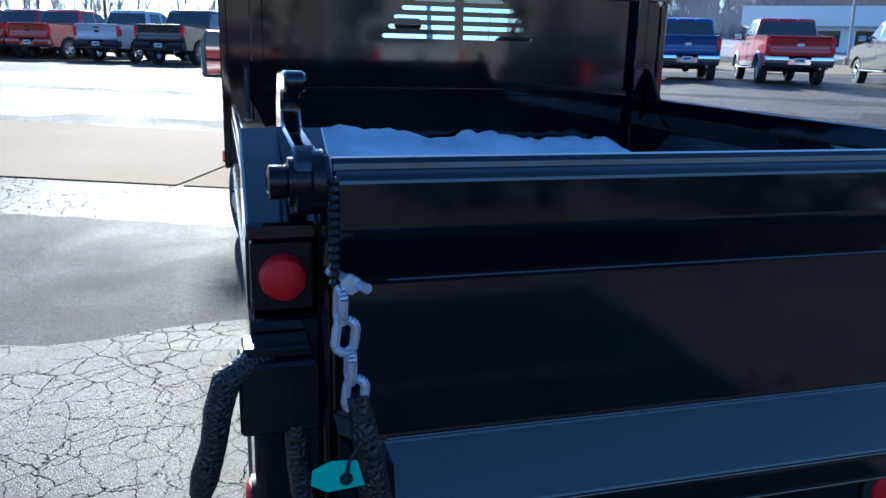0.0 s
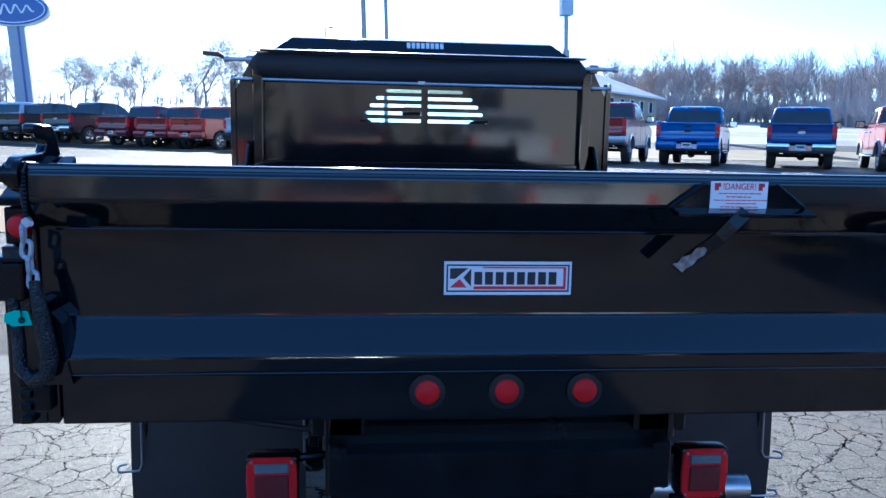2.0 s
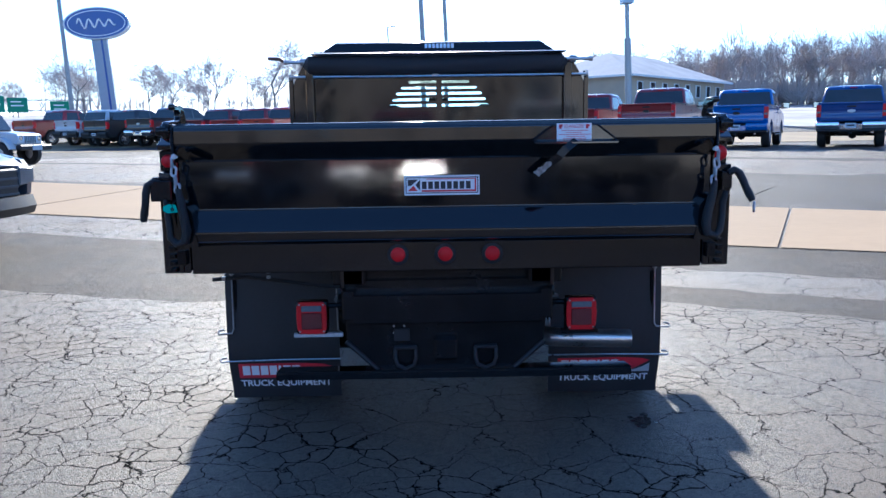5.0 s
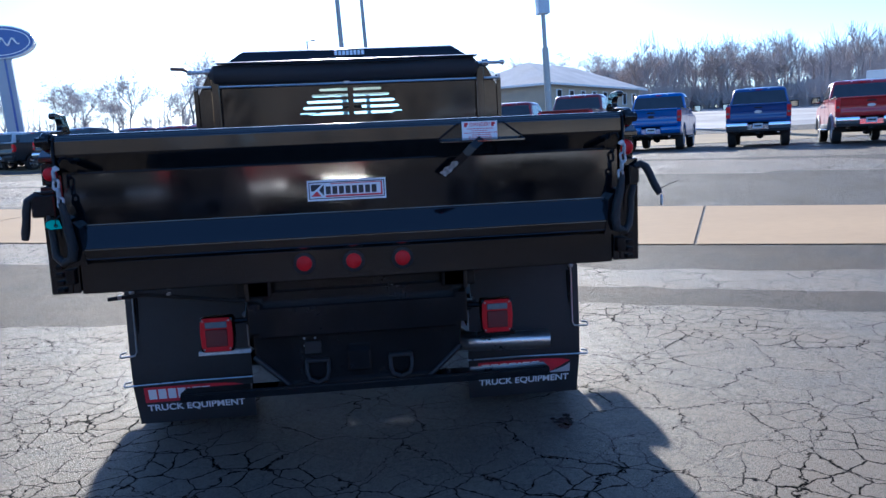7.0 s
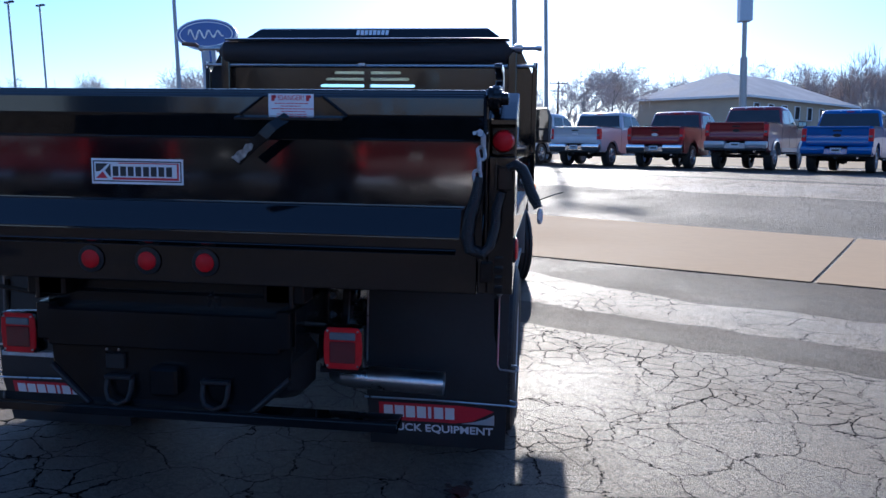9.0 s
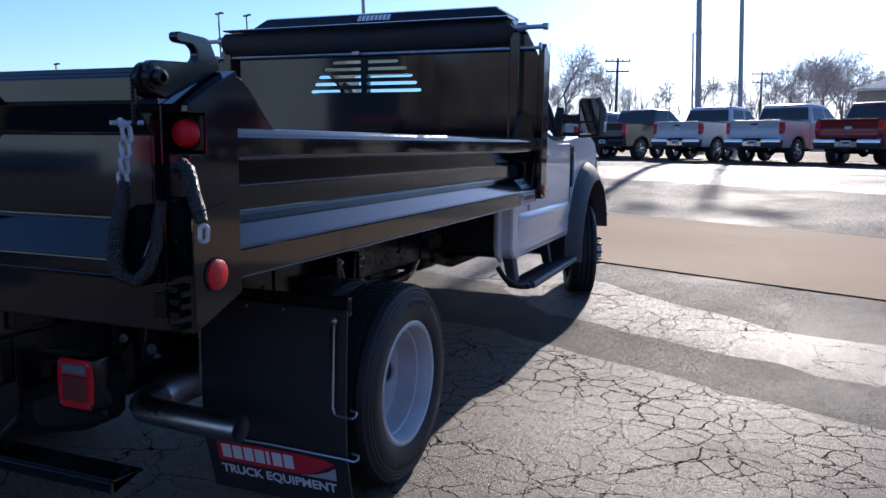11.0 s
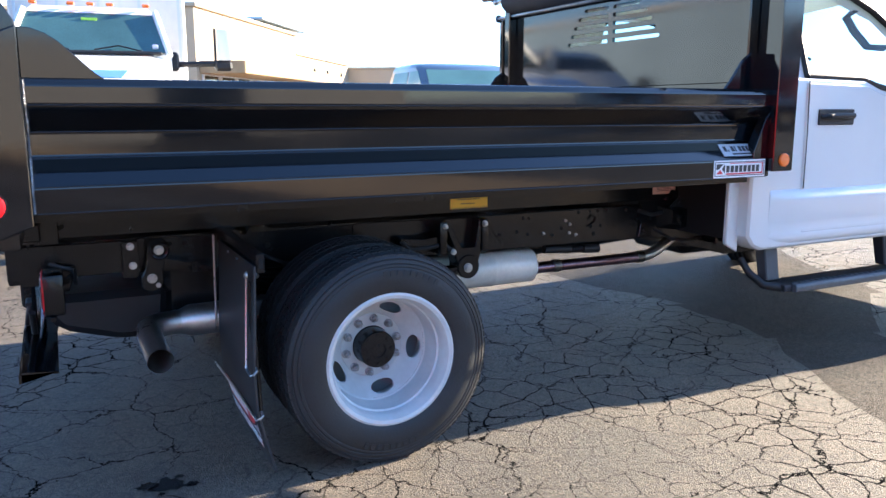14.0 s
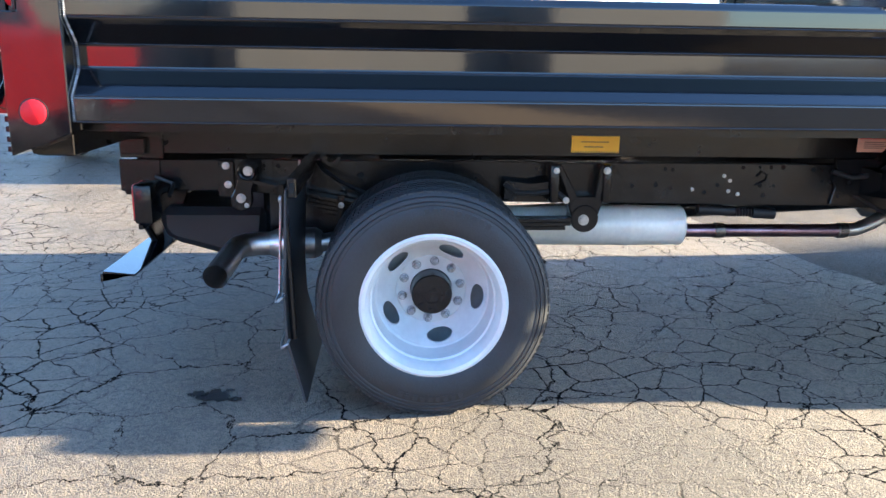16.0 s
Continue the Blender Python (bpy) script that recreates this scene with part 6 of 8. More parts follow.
# under the cab: transmission and mounts
bm = B()
box(bm, -0.25, 0.25, 3.5, 4.6, 0.42, 0.72, 0.05)
box(bm, 0.44, 0.80, 3.6, 3.72, 0.54, 0.62, 0.01)
part("gearbox", bm, M_CHASSIS, truck)
for s in (1, -1):
    bm = B()
    prism(bm, [(3.16, 0.8), (3.2, 0.85), (3.42, 0.81), (3.46, 0.76), (3.45, 0.63), (3.38, 0.585), (3.24, 0.6), (3.17, 0.66)], "x", s * 0.41, s * 0.455, 0.012)
    prism(bm, [(3.3, 0.8), (3.44, 0.8), (3.42, 0.66), (3.32, 0.66)], "x", s * 0.455, s * 0.5, 0.012)
    mount = part("cab_mount", bm, M_CHASSIS, truck, "black cast cab mount bolted to the rail")
    bm = B()
    lathe(bm, [(0, s * 0.45), (0.05, s * 0.45), (0.055, s * 0.465), (0.055, s * 0.485), (0.04, s * 0.495), (0.02, s * 0.495), (0.018, s * 0.51), (0, s * 0.51)], (0, 3.26, 0.72), "x", 28)
    part("rubber_bush", bm, M_PLASTIC, mount)
    for y_, z_ in ((3.19, 0.79), (3.2, 0.67), (3.42, 0.63), (3.33, 0.62), (3.43, 0.73)):
        bm = B()
        lathe(bm, [(0.013, s * 0.45), (0.013, s * 0.464), (0, s * 0.466)], (0, y_, z_), "x", 6)
        part("mount_bolt", bm, M_CHASSIS, mount)
    bm = B()
    box(bm, s * 0.41, s * 0.5, 3.5, 3.525, 0.53, 0.77, 0.004)
    box(bm, s * 0.41, s * 0.5, 3.585, 3.61, 0.53, 0.77, 0.004)
    box(bm, s * 0.41, s * 0.425, 3.525, 3.585, 0.53, 0.77, 0.002)
    part("mount_bracket", bm, M_CHASSIS, truck)
    bm = B()
    prism(bm, [(3.35, 0.64), (3.7, 0.57), (4.4, 0.57), (4.4, 0.44), (3.68, 0.44), (3.35, 0.52)], "x", s * 0.36, s * 0.405, 0.006)
    part("front_rail", bm, M_CHASSIS, truck)
    bm = B()
    tube(bm, [(s * 0.46, 2.98, 0.74), (s * 0.475, 3.06, 0.715), (s * 0.48, 3.16, 0.73), (s * 0.47, 3.3, 0.83), (s * 0.44, 3.44, 0.86)], 0.011, 10)
    tube(bm, [(s * 0.43, 3.0, 0.66), (s * 0.46, 3.1, 0.63), (s * 0.46, 3.22, 0.57), (s * 0.44, 3.4, 0.55)], 0.008, 10)
    part("hose", bm, M_PLASTIC, truck, "black rubber hose")
# snow left on the bed floor
snow = B()
rnd = random.Random(3)
nx, ny = 44, 14
vs = []
for j in range(ny + 1):
    row = []
    for i in range(nx + 1):
        x, y = -0.9 + 1.92 * i / nx, 1.9 + 1.17 * j / ny
        e = min(1, 9 * (1 - i / nx), 12 * i / nx) * (j / ny) ** 0.8 * (1 - 0.16 * i / nx)
        z = 0.957 + e * (0.215 + 0.05 * noise.noise(Vector((x * 4, y * 4, 0))) + 0.035 * noise.noise(Vector((x * 14, y * 14, 3))))
        row.append(snow.verts.new((x + 0.03 * noise.noise(Vector((y * 9, x, 1))), y + 0.07 * noise.noise(Vector((x * 6, 2, 2))), z)))
    vs.append(row)
for j in range(ny):
    for i in range(nx):
        snow.faces.new((vs[j][i], vs[j][i + 1], vs[j + 1][i + 1], vs[j + 1][i]))
tagged(part("snow_patch", snow, M_SNOW), "lumpy patch of old snow on the dump-bed floor", "snow", kind="stuff")

# ---- parked vehicles ----
PAINT = {
    "red": mat("red_car_paint", (0.2, 0.01, 0.014), 0.3, coat=0.8, var=0.06),
    "ram_red": mat("bright_red_car_paint", (0.34, 0.01, 0.016), 0.3, coat=0.8, var=0.06),
    "dark_red": mat("maroon_car_paint", (0.13, 0.012, 0.02), 0.3, coat=0.8, var=0.06),
    "orange": mat("orange_red_car_paint", (0.36, 0.03, 0.018), 0.3, coat=0.8, var=0.06),
    "blue": mat("bright_blue_car_paint", (0.012, 0.1, 0.36), 0.3, coat=0.8, var=0.06),
    "navy": mat("deep_blue_car_paint", (0.01, 0.05, 0.2), 0.3, coat=0.8, var=0.06),
    "slate": mat("slate_blue_car_paint", (0.045, 0.075, 0.12), 0.3, coat=0.6, var=0.06),
    "white": mat("white_pickup_paint", (0.5, 0.53, 0.57), 0.3, coat=0.8, var=0.03),
    "silver": mat("silver_car_paint", (0.42, 0.44, 0.47), 0.32, metal=0.4, coat=0.8, var=0.04),
    "charcoal": mat("charcoal_car_paint", (0.03, 0.032, 0.035), 0.3, coat=0.8, var=0.1),
}
M_HUB = mat("alloy_wheel", (0.45, 0.46, 0.48), 0.3, metal=0.9, var=0.1)
M_PLATE = mat("number_plate", (0.55, 0.6, 0.65), 0.5, var=0.1)
M_CABGLASS = mat("tinted_cab_glass", (0.03, 0.036, 0.042), 0.06, var=0.35, scale=1.2, spec=0.7)


def pane(bm, pts, d=0.006):
    """A window pane: a polygon pushed out along its normal."""
    vs = [Vector(p) for p in pts]
    nrm = (vs[1] - vs[0]).cross(vs[2] - vs[0]).normalized() * d
    lo, hi = [bm.verts.new(p - nrm * 3) for p in vs], [bm.verts.new(p + nrm) for p in vs]
    bm.faces.new(hi)
    bm.faces.new(lo[::-1])
    for i in range(len(vs)):
        j = (i + 1) % len(vs)
        bm.faces.new((lo[i], lo[j], hi[j], hi[i]))
    return bm


def cut_ring(y0, y1, x, z, c):
    """A rectangle with cut corners, as one ring of a cab."""
    return [(-x + c, y0, z), (x - c, y0, z), (x, y0 + c, z), (x, y1 - c * 2, z), (x - c * 2, y1, z), (-x + c * 2, y1, z), (-x, y1 - c * 2, z), (-x, y0 + c, z)]


def pickup(m, colour, label, two_tone=None, chrome=True, tall=0.0, plate_on=True, flare=False, glass=None):
    """A crew-cab pickup, tail at the origin, heading +y."""
    P = PAINT[colour]
    LOW = PAINT[two_tone] if two_tone else P
    BUMP = M_CHROME if chrome else M_PLASTIC
    t = thing("pickup_truck", m, label, "pickup truck", "pickup trucks parked round the lot")
    up = tall
    wr = 0.41 + up * 0.4
    yr, yf = 1.2, 4.82
    z0 = 0.5 + up
    rail = 1.42 + up
    side = [(0.15, z0 + 0.22), (0.22, z0 + 0.02)] + arch(yr, wr, 0.5, 168, 12, 12) + [(1.8, z0 - 0.02), (4.24, z0 - 0.02)] + arch(yf, wr, 0.5, 168, 12, 12) + [(5.5, z0 + 0.02), (5.68, z0 + 0.22), (5.72, 1.0 + up), (5.62, 1.16 + up), (5.3, 1.25 + up), (4.3, 1.33 + up), (4.1, 1.36 + up), (1.96, 1.40 + up), (1.92, rail), (0.13, rail), (0.09, rail - 0.06), (0.08, 0.96 + up)]
    for s in (1, -1):
        b = bmesh.new()
        prism(b, side, "x", s * 0.86, s * 1.0)
        bmesh.ops.bevel(b, geom=[e for e in b.edges if abs(e.verts[0].co.x - s * 1.0) < 1e-4 and abs(e.verts[1].co.x - s * 1.0) < 1e-4], offset=0.045, segments=3, affect="EDGES")
        sd = part("body_side", b, P, t)
        bm = B()
        prism(bm, [(0.064, 0.97 + up), (0.2, 0.97 + up), (0.26, 1.16 + up), (0.2, 1.35 + up), (0.068, 1.35 + up)], "x", s * 0.868, s * 1.004, 0.014)
        tl = part("tail_lamp", bm, M_RED, t, "red tail lamp")
        bm = B()
        box(bm, s * 0.885, s * 0.98, 0.058, 0.07, 1.08 + up, 1.15 + up, 0.004)
        part("reverse_lens", bm, M_CLEAR, tl)
        for y, za, zb in ((1.94, 0.56, 1.40), (3.03, 0.56, 1.37), (4.1, 0.6, 1.34)):
            bm = B()
            box(bm, s * 0.985, s * 1.003, y, y + 0.012, za + up, zb + up)
            part("panel_gap", bm, M_PLASTIC, sd)
        for y in (2.84, 3.86):
            bm = B()
            tube(bm, [(s * 0.99, y - 0.12, 1.2 + up), (s * 1.03, y - 0.09, 1.2 + up), (s * 1.032, y + 0.09, 1.2 + up), (s * 0.99, y + 0.12, 1.2 + up)], 0.016, 6)
            part("door_handle", bm, M_CHROME if chrome else P, sd)
        bm = B()
        loft(bm, [[(s * x_, y_, z_ + up) for x_, y_, z_ in ((1.03, 4.0 + k, 1.34), (1.32 - k * 0.4, 4.0 + k, 1.36), (1.32 - k * 0.4, 4.0 + k, 1.57), (1.04, 4.0 + k, 1.59))] for k in (0.0, 0.06, 0.15)])
        box(bm, s * 0.93, s * 1.06, 4.04, 4.09, 1.37 + up, 1.42 + up)
        dm = part("door_mirror", bm, M_PLASTIC, t)
        bm = B()
        box(bm, s * 1.055, s * 1.3, 3.992, 3.999, 1.37 + up, 1.55 + up)
        part("mirror_glass", bm, M_MIRROR, dm)
        bm = B()
        box(bm, s * 0.94, s * 1.06, 2.0, 4.3, 0.4 + up, 0.45 + up, 0.02)
        part("side_step", bm, M_PLASTIC if not chrome else M_HUB, t)
        bm = B()
        box(bm, s * 0.99, s * 1.006, 1.95, 4.28, z0 - 0.02, z0 + 0.12, 0.006)
        part("rocker", bm, LOW if two_tone else P, sd)
        for y in (yr, yf):
            bm = B()
            lathe(bm, [(0.24, 0.10 * s), (0.27, 0.13 * s), (0.34, 0.138 * s), (wr - 0.03, 0.125 * s), (wr - 0.006, 0.095 * s), (wr, 0.06 * s), (wr, -0.1 * s), (wr - 0.02, -0.13 * s), (0.27, -0.135 * s)], (s * 0.85, y, wr), "x", 32)
            wh = part("wheel", bm, M_RUBBER, t)
            bm = B()
            lathe(bm, [(0.262, 0.125 * s), (0.25, 0.13 * s), (0.238, 0.1 * s), (0.235, -0.05 * s)], (s * 0.85, y, wr), "x", 24)
            lathe(bm, [(0.065, 0.09 * s), (0.06, 0.115 * s), (0, 0.12 * s)], (s * 0.85, y, wr), "x", 12)
            for k in range(6):
                a = 2 * math.pi * (k + 0.3) / 6
                for da in (-0.14, 0.14):
                    tube(bm, [(s * 0.945, y + 0.05 * math.cos(a), wr + 0.05 * math.sin(a)), (s * 0.955, y + 0.24 * math.cos(a + da), wr + 0.24 * math.sin(a + da))], [0.028, 0.018], 5)
            part("rim", bm, M_HUB, wh)
            bm = B()
            lathe(bm, [(0.495, -0.25 * s), (0.495, 0.09 * s)], (s * 0.87, y, wr), "x", 24)
            lathe(bm, [(0.495, -0.25 * s), (0.1, -0.25 * s)], (s * 0.87, y, wr), "x", 24)
            for f_ in [f_ for f_ in bm.faces if f_.calc_center_median().z < wr + 0.02]:
                bm.faces.remove(f_)
            part("wheel_arch", bm, M_PLASTIC, t)
            if flare:
                bm = B()
                o, i_ = arch(y, wr, 0.58, 176, 4, 16), arch(y, wr, 0.492, 176, 4, 16)
                loft(bm, [[(s * 0.98, a_[0], a_[1]), (s * 1.02, a_[0], a_[1]), (s * 1.05, b_[0], b_[1]), (s * 0.95, b_[0], b_[1])] for a_, b_ in zip(o, i_)])
                part("flare", bm, LOW if two_tone else M_PLASTIC, t)
        bm = B()
        box(bm, s * 0.9, s * 0.99, 0.16, 1.9, rail - 0.005, rail + 0.018, 0.006)
        part("bed_rail_cap", bm, M_PLASTIC, t)
    bm = B()
    box(bm, -0.87, 0.87, 0.2, 1.9, 0.82 + up, 0.88 + up)
    box(bm, -0.87, 0.87, 1.86, 1.93, 0.82 + up, rail - 0.03)
    box(bm, -0.87, 0.87, 1.9, 5.4, 0.5 + up, 0.85 + up)
    box(bm, -0.87, 0.87, 4.2, 5.6, 0.85 + up, 1.18 + up, 0.04)
    part("floor_pan", bm, M_PLASTIC, t)
    bm = B()
    loft(bm, [[(-0.95, y_, z_ - 0.2 + up), (0.95, y_, z_ - 0.2 + up), (0.97, y_, z_ + up), (0.7, y_, z_ + 0.05 + up), (0.3, y_, z_ + 0.07 + up), (-0.3, y_, z_ + 0.07 + up), (-0.7, y_, z_ + 0.05 + up), (-0.97, y_, z_ + up)] for y_, z_ in ((4.12, 1.33), (4.6, 1.3), (5.3, 1.23), (5.6, 1.13), (5.7, 1.04))])
    part("hood", bm, P, t)
    bm = B()
    box(bm, -0.62, 0.62, 5.66, 5.74, 0.66 + up, 1.08 + up, 0.05)
    gr = part("grille", bm, M_PLASTIC, t, "black barred grille")
    for k in range(4):
        bm = B()
        box(bm, -0.58, 0.58, 5.735, 5.755, 0.71 + k * 0.1 + up, 0.745 + k * 0.1 + up, 0.006)
        part("grille_bar", bm, M_CHROME if chrome else M_GREYPL, gr)
    for s in (1, -1):
        bm = B()
        prism(bm, [(s * 0.64, 0.82), (s * 0.97, 0.86), (s * 0.98, 1.06), (s * 0.64, 1.08)], "y", 5.60, 5.735, 0.02)
        bmesh.ops.translate(bm, vec=(0, 0, up), verts=bm.verts)
        part("headlamp", bm, M_CLEAR, t, "clear headlamp")
    bm = B()
    loft(bm, [[(x_, y_, 0.44 + up), (x_, y_ + 0.1, 0.46 + up), (x_, y_ + 0.14, 0.56 + up), (x_, y_ + 0.1, 0.7 + up), (x_, y_, 0.7 + up)] for x_, y_ in ((-1.0, 5.5), (-0.86, 5.66), (-0.5, 5.72), (0.5, 5.72), (0.86, 5.66), (1.0, 5.5))])
    part("front_bumper", bm, BUMP, t)
    # tailgate: overhanging lip, hollow panel, handle and emblem
    bm = B()
    prism(bm, [(0.075, 0.86 + up), (0.12, 0.82 + up), (0.2, 0.82 + up), (0.2, rail - 0.01), (0.13, rail + 0.012), (0.05, rail + 0.005), (0.045, rail - 0.035), (0.078, rail - 0.07), (0.086, 1.2 + up), (0.1, 1.17 + up), (0.1, 1.04 + up), (0.078, 1.0 + up)], "x", -0.862, 0.862, 0.006)
    tg = part("tailgate", bm, P, t)
    bm = B()
    box(bm, -0.13, 0.13, 0.066, 0.09, 1.265 + up, 1.315 + up, 0.008)
    part("tailgate_handle", bm, M_PLASTIC, tg)
    bm = B()
    prism(bm, [(0.12 * math.cos(radians(a)), 1.15 + up + 0.05 * math.sin(radians(a))) for a in range(0, 360, 30)], "y", 0.076, 0.1, 0.004)
    part("emblem", bm, M_DECALS if chrome else M_PLASTIC, tg)
    bm = B()
    for xa, xb in ((-1.0, -0.32), (0.32, 1.0)):
        prism(bm, [(-0.06, 0.70 + up), (-0.035, 0.81 + up), (0.16, 0.81 + up), (0.16, 0.58 + up), (-0.02, 0.58 + up)], "x", xa, xb, 0.02)
    box(bm, -0.34, 0.34, -0.005, 0.16, 0.56 + up, 0.74 + up, 0.015)
    bp = part("rear_bumper", bm, BUMP if chrome or not two_tone else LOW, t)
    bm = B()
    box(bm, -0.98, 0.98, -0.012, 0.14, 0.50 + up, 0.585 + up, 0.02)
    part("bumper_valance", bm, M_PLASTIC, bp)
    if plate_on:
        bm = B()
        box(bm, -0.155, 0.155, -0.016, -0.006, 0.62 + up, 0.77 + up)
        part("number_plate", bm, M_PLATE, bp, "number plate with plain bars")
        bm = B()
        box(bm, -0.11, 0.11, -0.021, -0.0165, 0.67 + up, 0.72 + up)
        part("plate_bar", bm, M_DECALK, bp)
    bm = B()
    box(bm, -0.5, 0.5, 0.6, 4.6, 0.4 + up, 0.56 + up, 0.04)
    cyl(bm, (-0.8, yr, wr), (0.8, yr, wr), 0.06, 10)
    lathe(bm, [(0, -0.14), (0.12, -0.1), (0.16, 0), (0.12, 0.1), (0, 0.14)], (0.05, yr, wr), "x", 14)
    box(bm, -0.04, 0.04, 0.02, 0.3, 0.42 + up, 0.5 + up, 0.008)
    part("underbody", bm, M_PLASTIC, t)
    bm = B()
    lathe(bm, [(0.15, 0.06), (0.3, 0.08), (0.36, 0.05), (0.36, -0.08), (0.15, -0.08)], (0, 0.75, 0.52 + up), "z", 24)
    part("spare_wheel", bm, M_RUBBER, t)
    bm = B()
    cyl(bm, (0.62, 0.02, 0.47 + up), (0.62, 0.5, 0.49 + up), 0.036, 12)
    part("exhaust_tip", bm, M_CHROME, t)
    # cab: one rounded shell with panes laid into it
    bm = B()
    loft(bm, [cut_ring(y0, y1, x, z + up, c) for y0, y1, x, z, c in ((1.93, 4.24, 0.985, 1.33, 0.05), (1.95, 4.12, 0.975, 1.43, 0.05), (2.12, 3.42, 0.86, 1.93, 0.06), (2.15, 3.34, 0.835, 1.98, 0.07), (2.24, 3.2, 0.77, 2.02, 0.1), (2.45, 2.95, 0.5, 2.045, 0.1))])
    rf = part("cab_shell", bm, P, t, angle=40)
    G = glass or M_CABGLASS
    bm = B()
    pane(bm, [(-0.9, 1.968, 1.47 + up), (0.9, 1.968, 1.47 + up), (0.80, 2.108, 1.90 + up), (-0.80, 2.108, 1.90 + up)])
    part("rear_window", bm, G, rf, "tinted rear window")
    bm = B()
    pane(bm, [(0.88, 4.01, 1.49 + up), (-0.88, 4.01, 1.49 + up), (-0.76, 3.465, 1.905 + up), (0.76, 3.465, 1.905 + up)])
    part("windscreen", bm, G, rf, "tinted windscreen")
    for s in (1, -1):
        for ya, yb, yc, yd in ((2.2, 2.98, 2.98, 2.3), (3.07, 3.93, 3.4, 3.07)):
            bm = B()
            q = [(s * 0.9715, ya, 1.445 + up), (s * 0.9715, yb, 1.445 + up), (s * 0.871, yc, 1.885 + up), (s * 0.871, yd, 1.885 + up)]
            pane(bm, q if s > 0 else q[::-1], 0.005)
            part("side_window", bm, G, rf)
    bm = B()
    box(bm, -0.11, 0.11, 2.09, 2.13, 1.945 + up, 1.968 + up, 0.005)
    part("brake_lamp", bm, M_RED, rf)
    for x in (-0.3, 0.3):
        bm = B()
        box(bm, x - 0.03, x + 0.03, 2.118, 2.145, 1.965 + up, 1.985 + up, 0.004)
        part("cab_marker", bm, M_DECALW, rf)
    return t


def at_lot(x, y, heading):
    return pose(x, y, land(x, y) + 0.006, 0, 0, heading)


pickup(at_lot(15.8, 19.6, -26), "ram_red", "bright red crew-cab pickup with silver wheel flares", "silver", True, 0.04, flare=True)
pickup(at_lot(13.16, 21.56, -29), "navy", "deep blue crew-cab pickup with chrome rear bumper")
pickup(at_lot(10.05, 23.0, -29), "blue", "bright blue crew-cab pickup with body-coloured bumper", "blue", chrome=False)
pickup(at_lot(7.36, 24.26, -29), "red", "tall red heavy-duty pickup with silver fenders", "silver", False, 0.14, flare=True)
pickup(at_lot(4.93, 25.39, -29), "red", "red crew-cab pickup with chrome bumper")
pickup(at_lot(2.25, 26.6, -29), "white", "white crew-cab pickup with chrome bumper and twin exhausts")
pickup(at_lot(-0.34, 28.0, -29), "white", "white crew-cab pickup with a chrome step bumper")
pickup(at_lot(-3.3, 29.9, -29), "charcoal", "charcoal crew-cab pickup, muddy and dark", chrome=False)
pickup(at_lot(-5.7, 32.2, -29), "white", "white pickup with black bumper", chrome=False)
pickup(at_lot(-8.5, 34.2, -29), "orange", "orange-red crew-cab pickup with alloy wheels", "orange", chrome=False)
pickup(at_lot(-10.4, 35.6, -29), "red", "red crew-cab pickup with alloy wheels", "red", chrome=False)
pickup(at_lot(-12.5, 36.7, -29), "dark_red", "maroon pickup with dark windows", "dark_red", chrome=False)
pickup(at_lot(-15.5, 37.9, -29), "charcoal", "charcoal pickup with a chrome bumper and raised stance", None, True, 0.1)
pickup(at_lot(-18.2, 38.9, -29), "charcoal", "charcoal grey crew-cab pickup", chrome=False)
pickup(at_lot(-20.3, 40.1, -29), "white", "white pickup near the end of the row", chrome=False)
pickup(at_lot(-23.4, 41.6, -29), "red", "red pickup parked in the far row", "red", chrome=False)
pickup(at_lot(18.9, 17.2, -26), "charcoal", "dark grey heavy-duty pickup with chrome bumper", None, True, 0.1)
# beside the dump truck, facing it
pickup(pose(-11.1, 6.6, 0.03, 0, 0, -94) @ Matrix.Diagonal((0.97, 1, 0.97, 1)), "slate", "slate blue crew-cab pickup facing the dump truck", None, False, 0.0, plate_on=False, glass=mat("teal_tinted_glass", (0.06, 0.13, 0.14), 0.05, var=0.3, scale=1.5, spec=0.45))
pickup(pose(-10.7, -1.75, 0.0, 0, 0, -90), "white", "white heavy-duty pickup beside the box truck", None, False, 0.2, plate_on=False)
# short white off-road car at the end of the side row
sc = thing("off_road_car", pose(-14.3, 18.6, land(-12, 18) + 0.006, 0, 0, -96) @ Matrix.Scale(0.82, 4), "boxy white off-road car with black bumper and hard top", "car")
bm = B()
prism(bm, [(0.2, 0.55), (0.15, 1.1), (3.0, 1.12), (3.05, 0.6), (2.95, 0.5)], "x", -0.76, 0.76, 0.03)
prism(bm, [(2.95, 0.7), (2.95, 1.14), (3.9, 1.06), (4.02, 1.0), (4.02, 0.68)], "x", -0.66, 0.66, 0.04)
part("body", bm, PAINT["white"], sc)
bm = B()
loft(bm, [[(-0.74, 0.2, 1.1), (0.74, 0.2, 1.1), (0.74, 2.95, 1.1), (-0.74, 2.95, 1.1)], [(-0.66, 0.25, 1.72), (0.66, 0.25, 1.72), (0.66, 2.6, 1.72), (-0.66, 2.6, 1.72)]])
ht = part("hard_top", bm, M_PLASTIC, sc, "black hard top")
bm = B()
pane(bm, [(0.68, 2.93, 1.16), (-0.68, 2.93, 1.16), (-0.6, 2.66, 1.66), (0.6, 2.66, 1.66)], 0.02)
part("windscreen", bm, M_CABGLASS, ht)
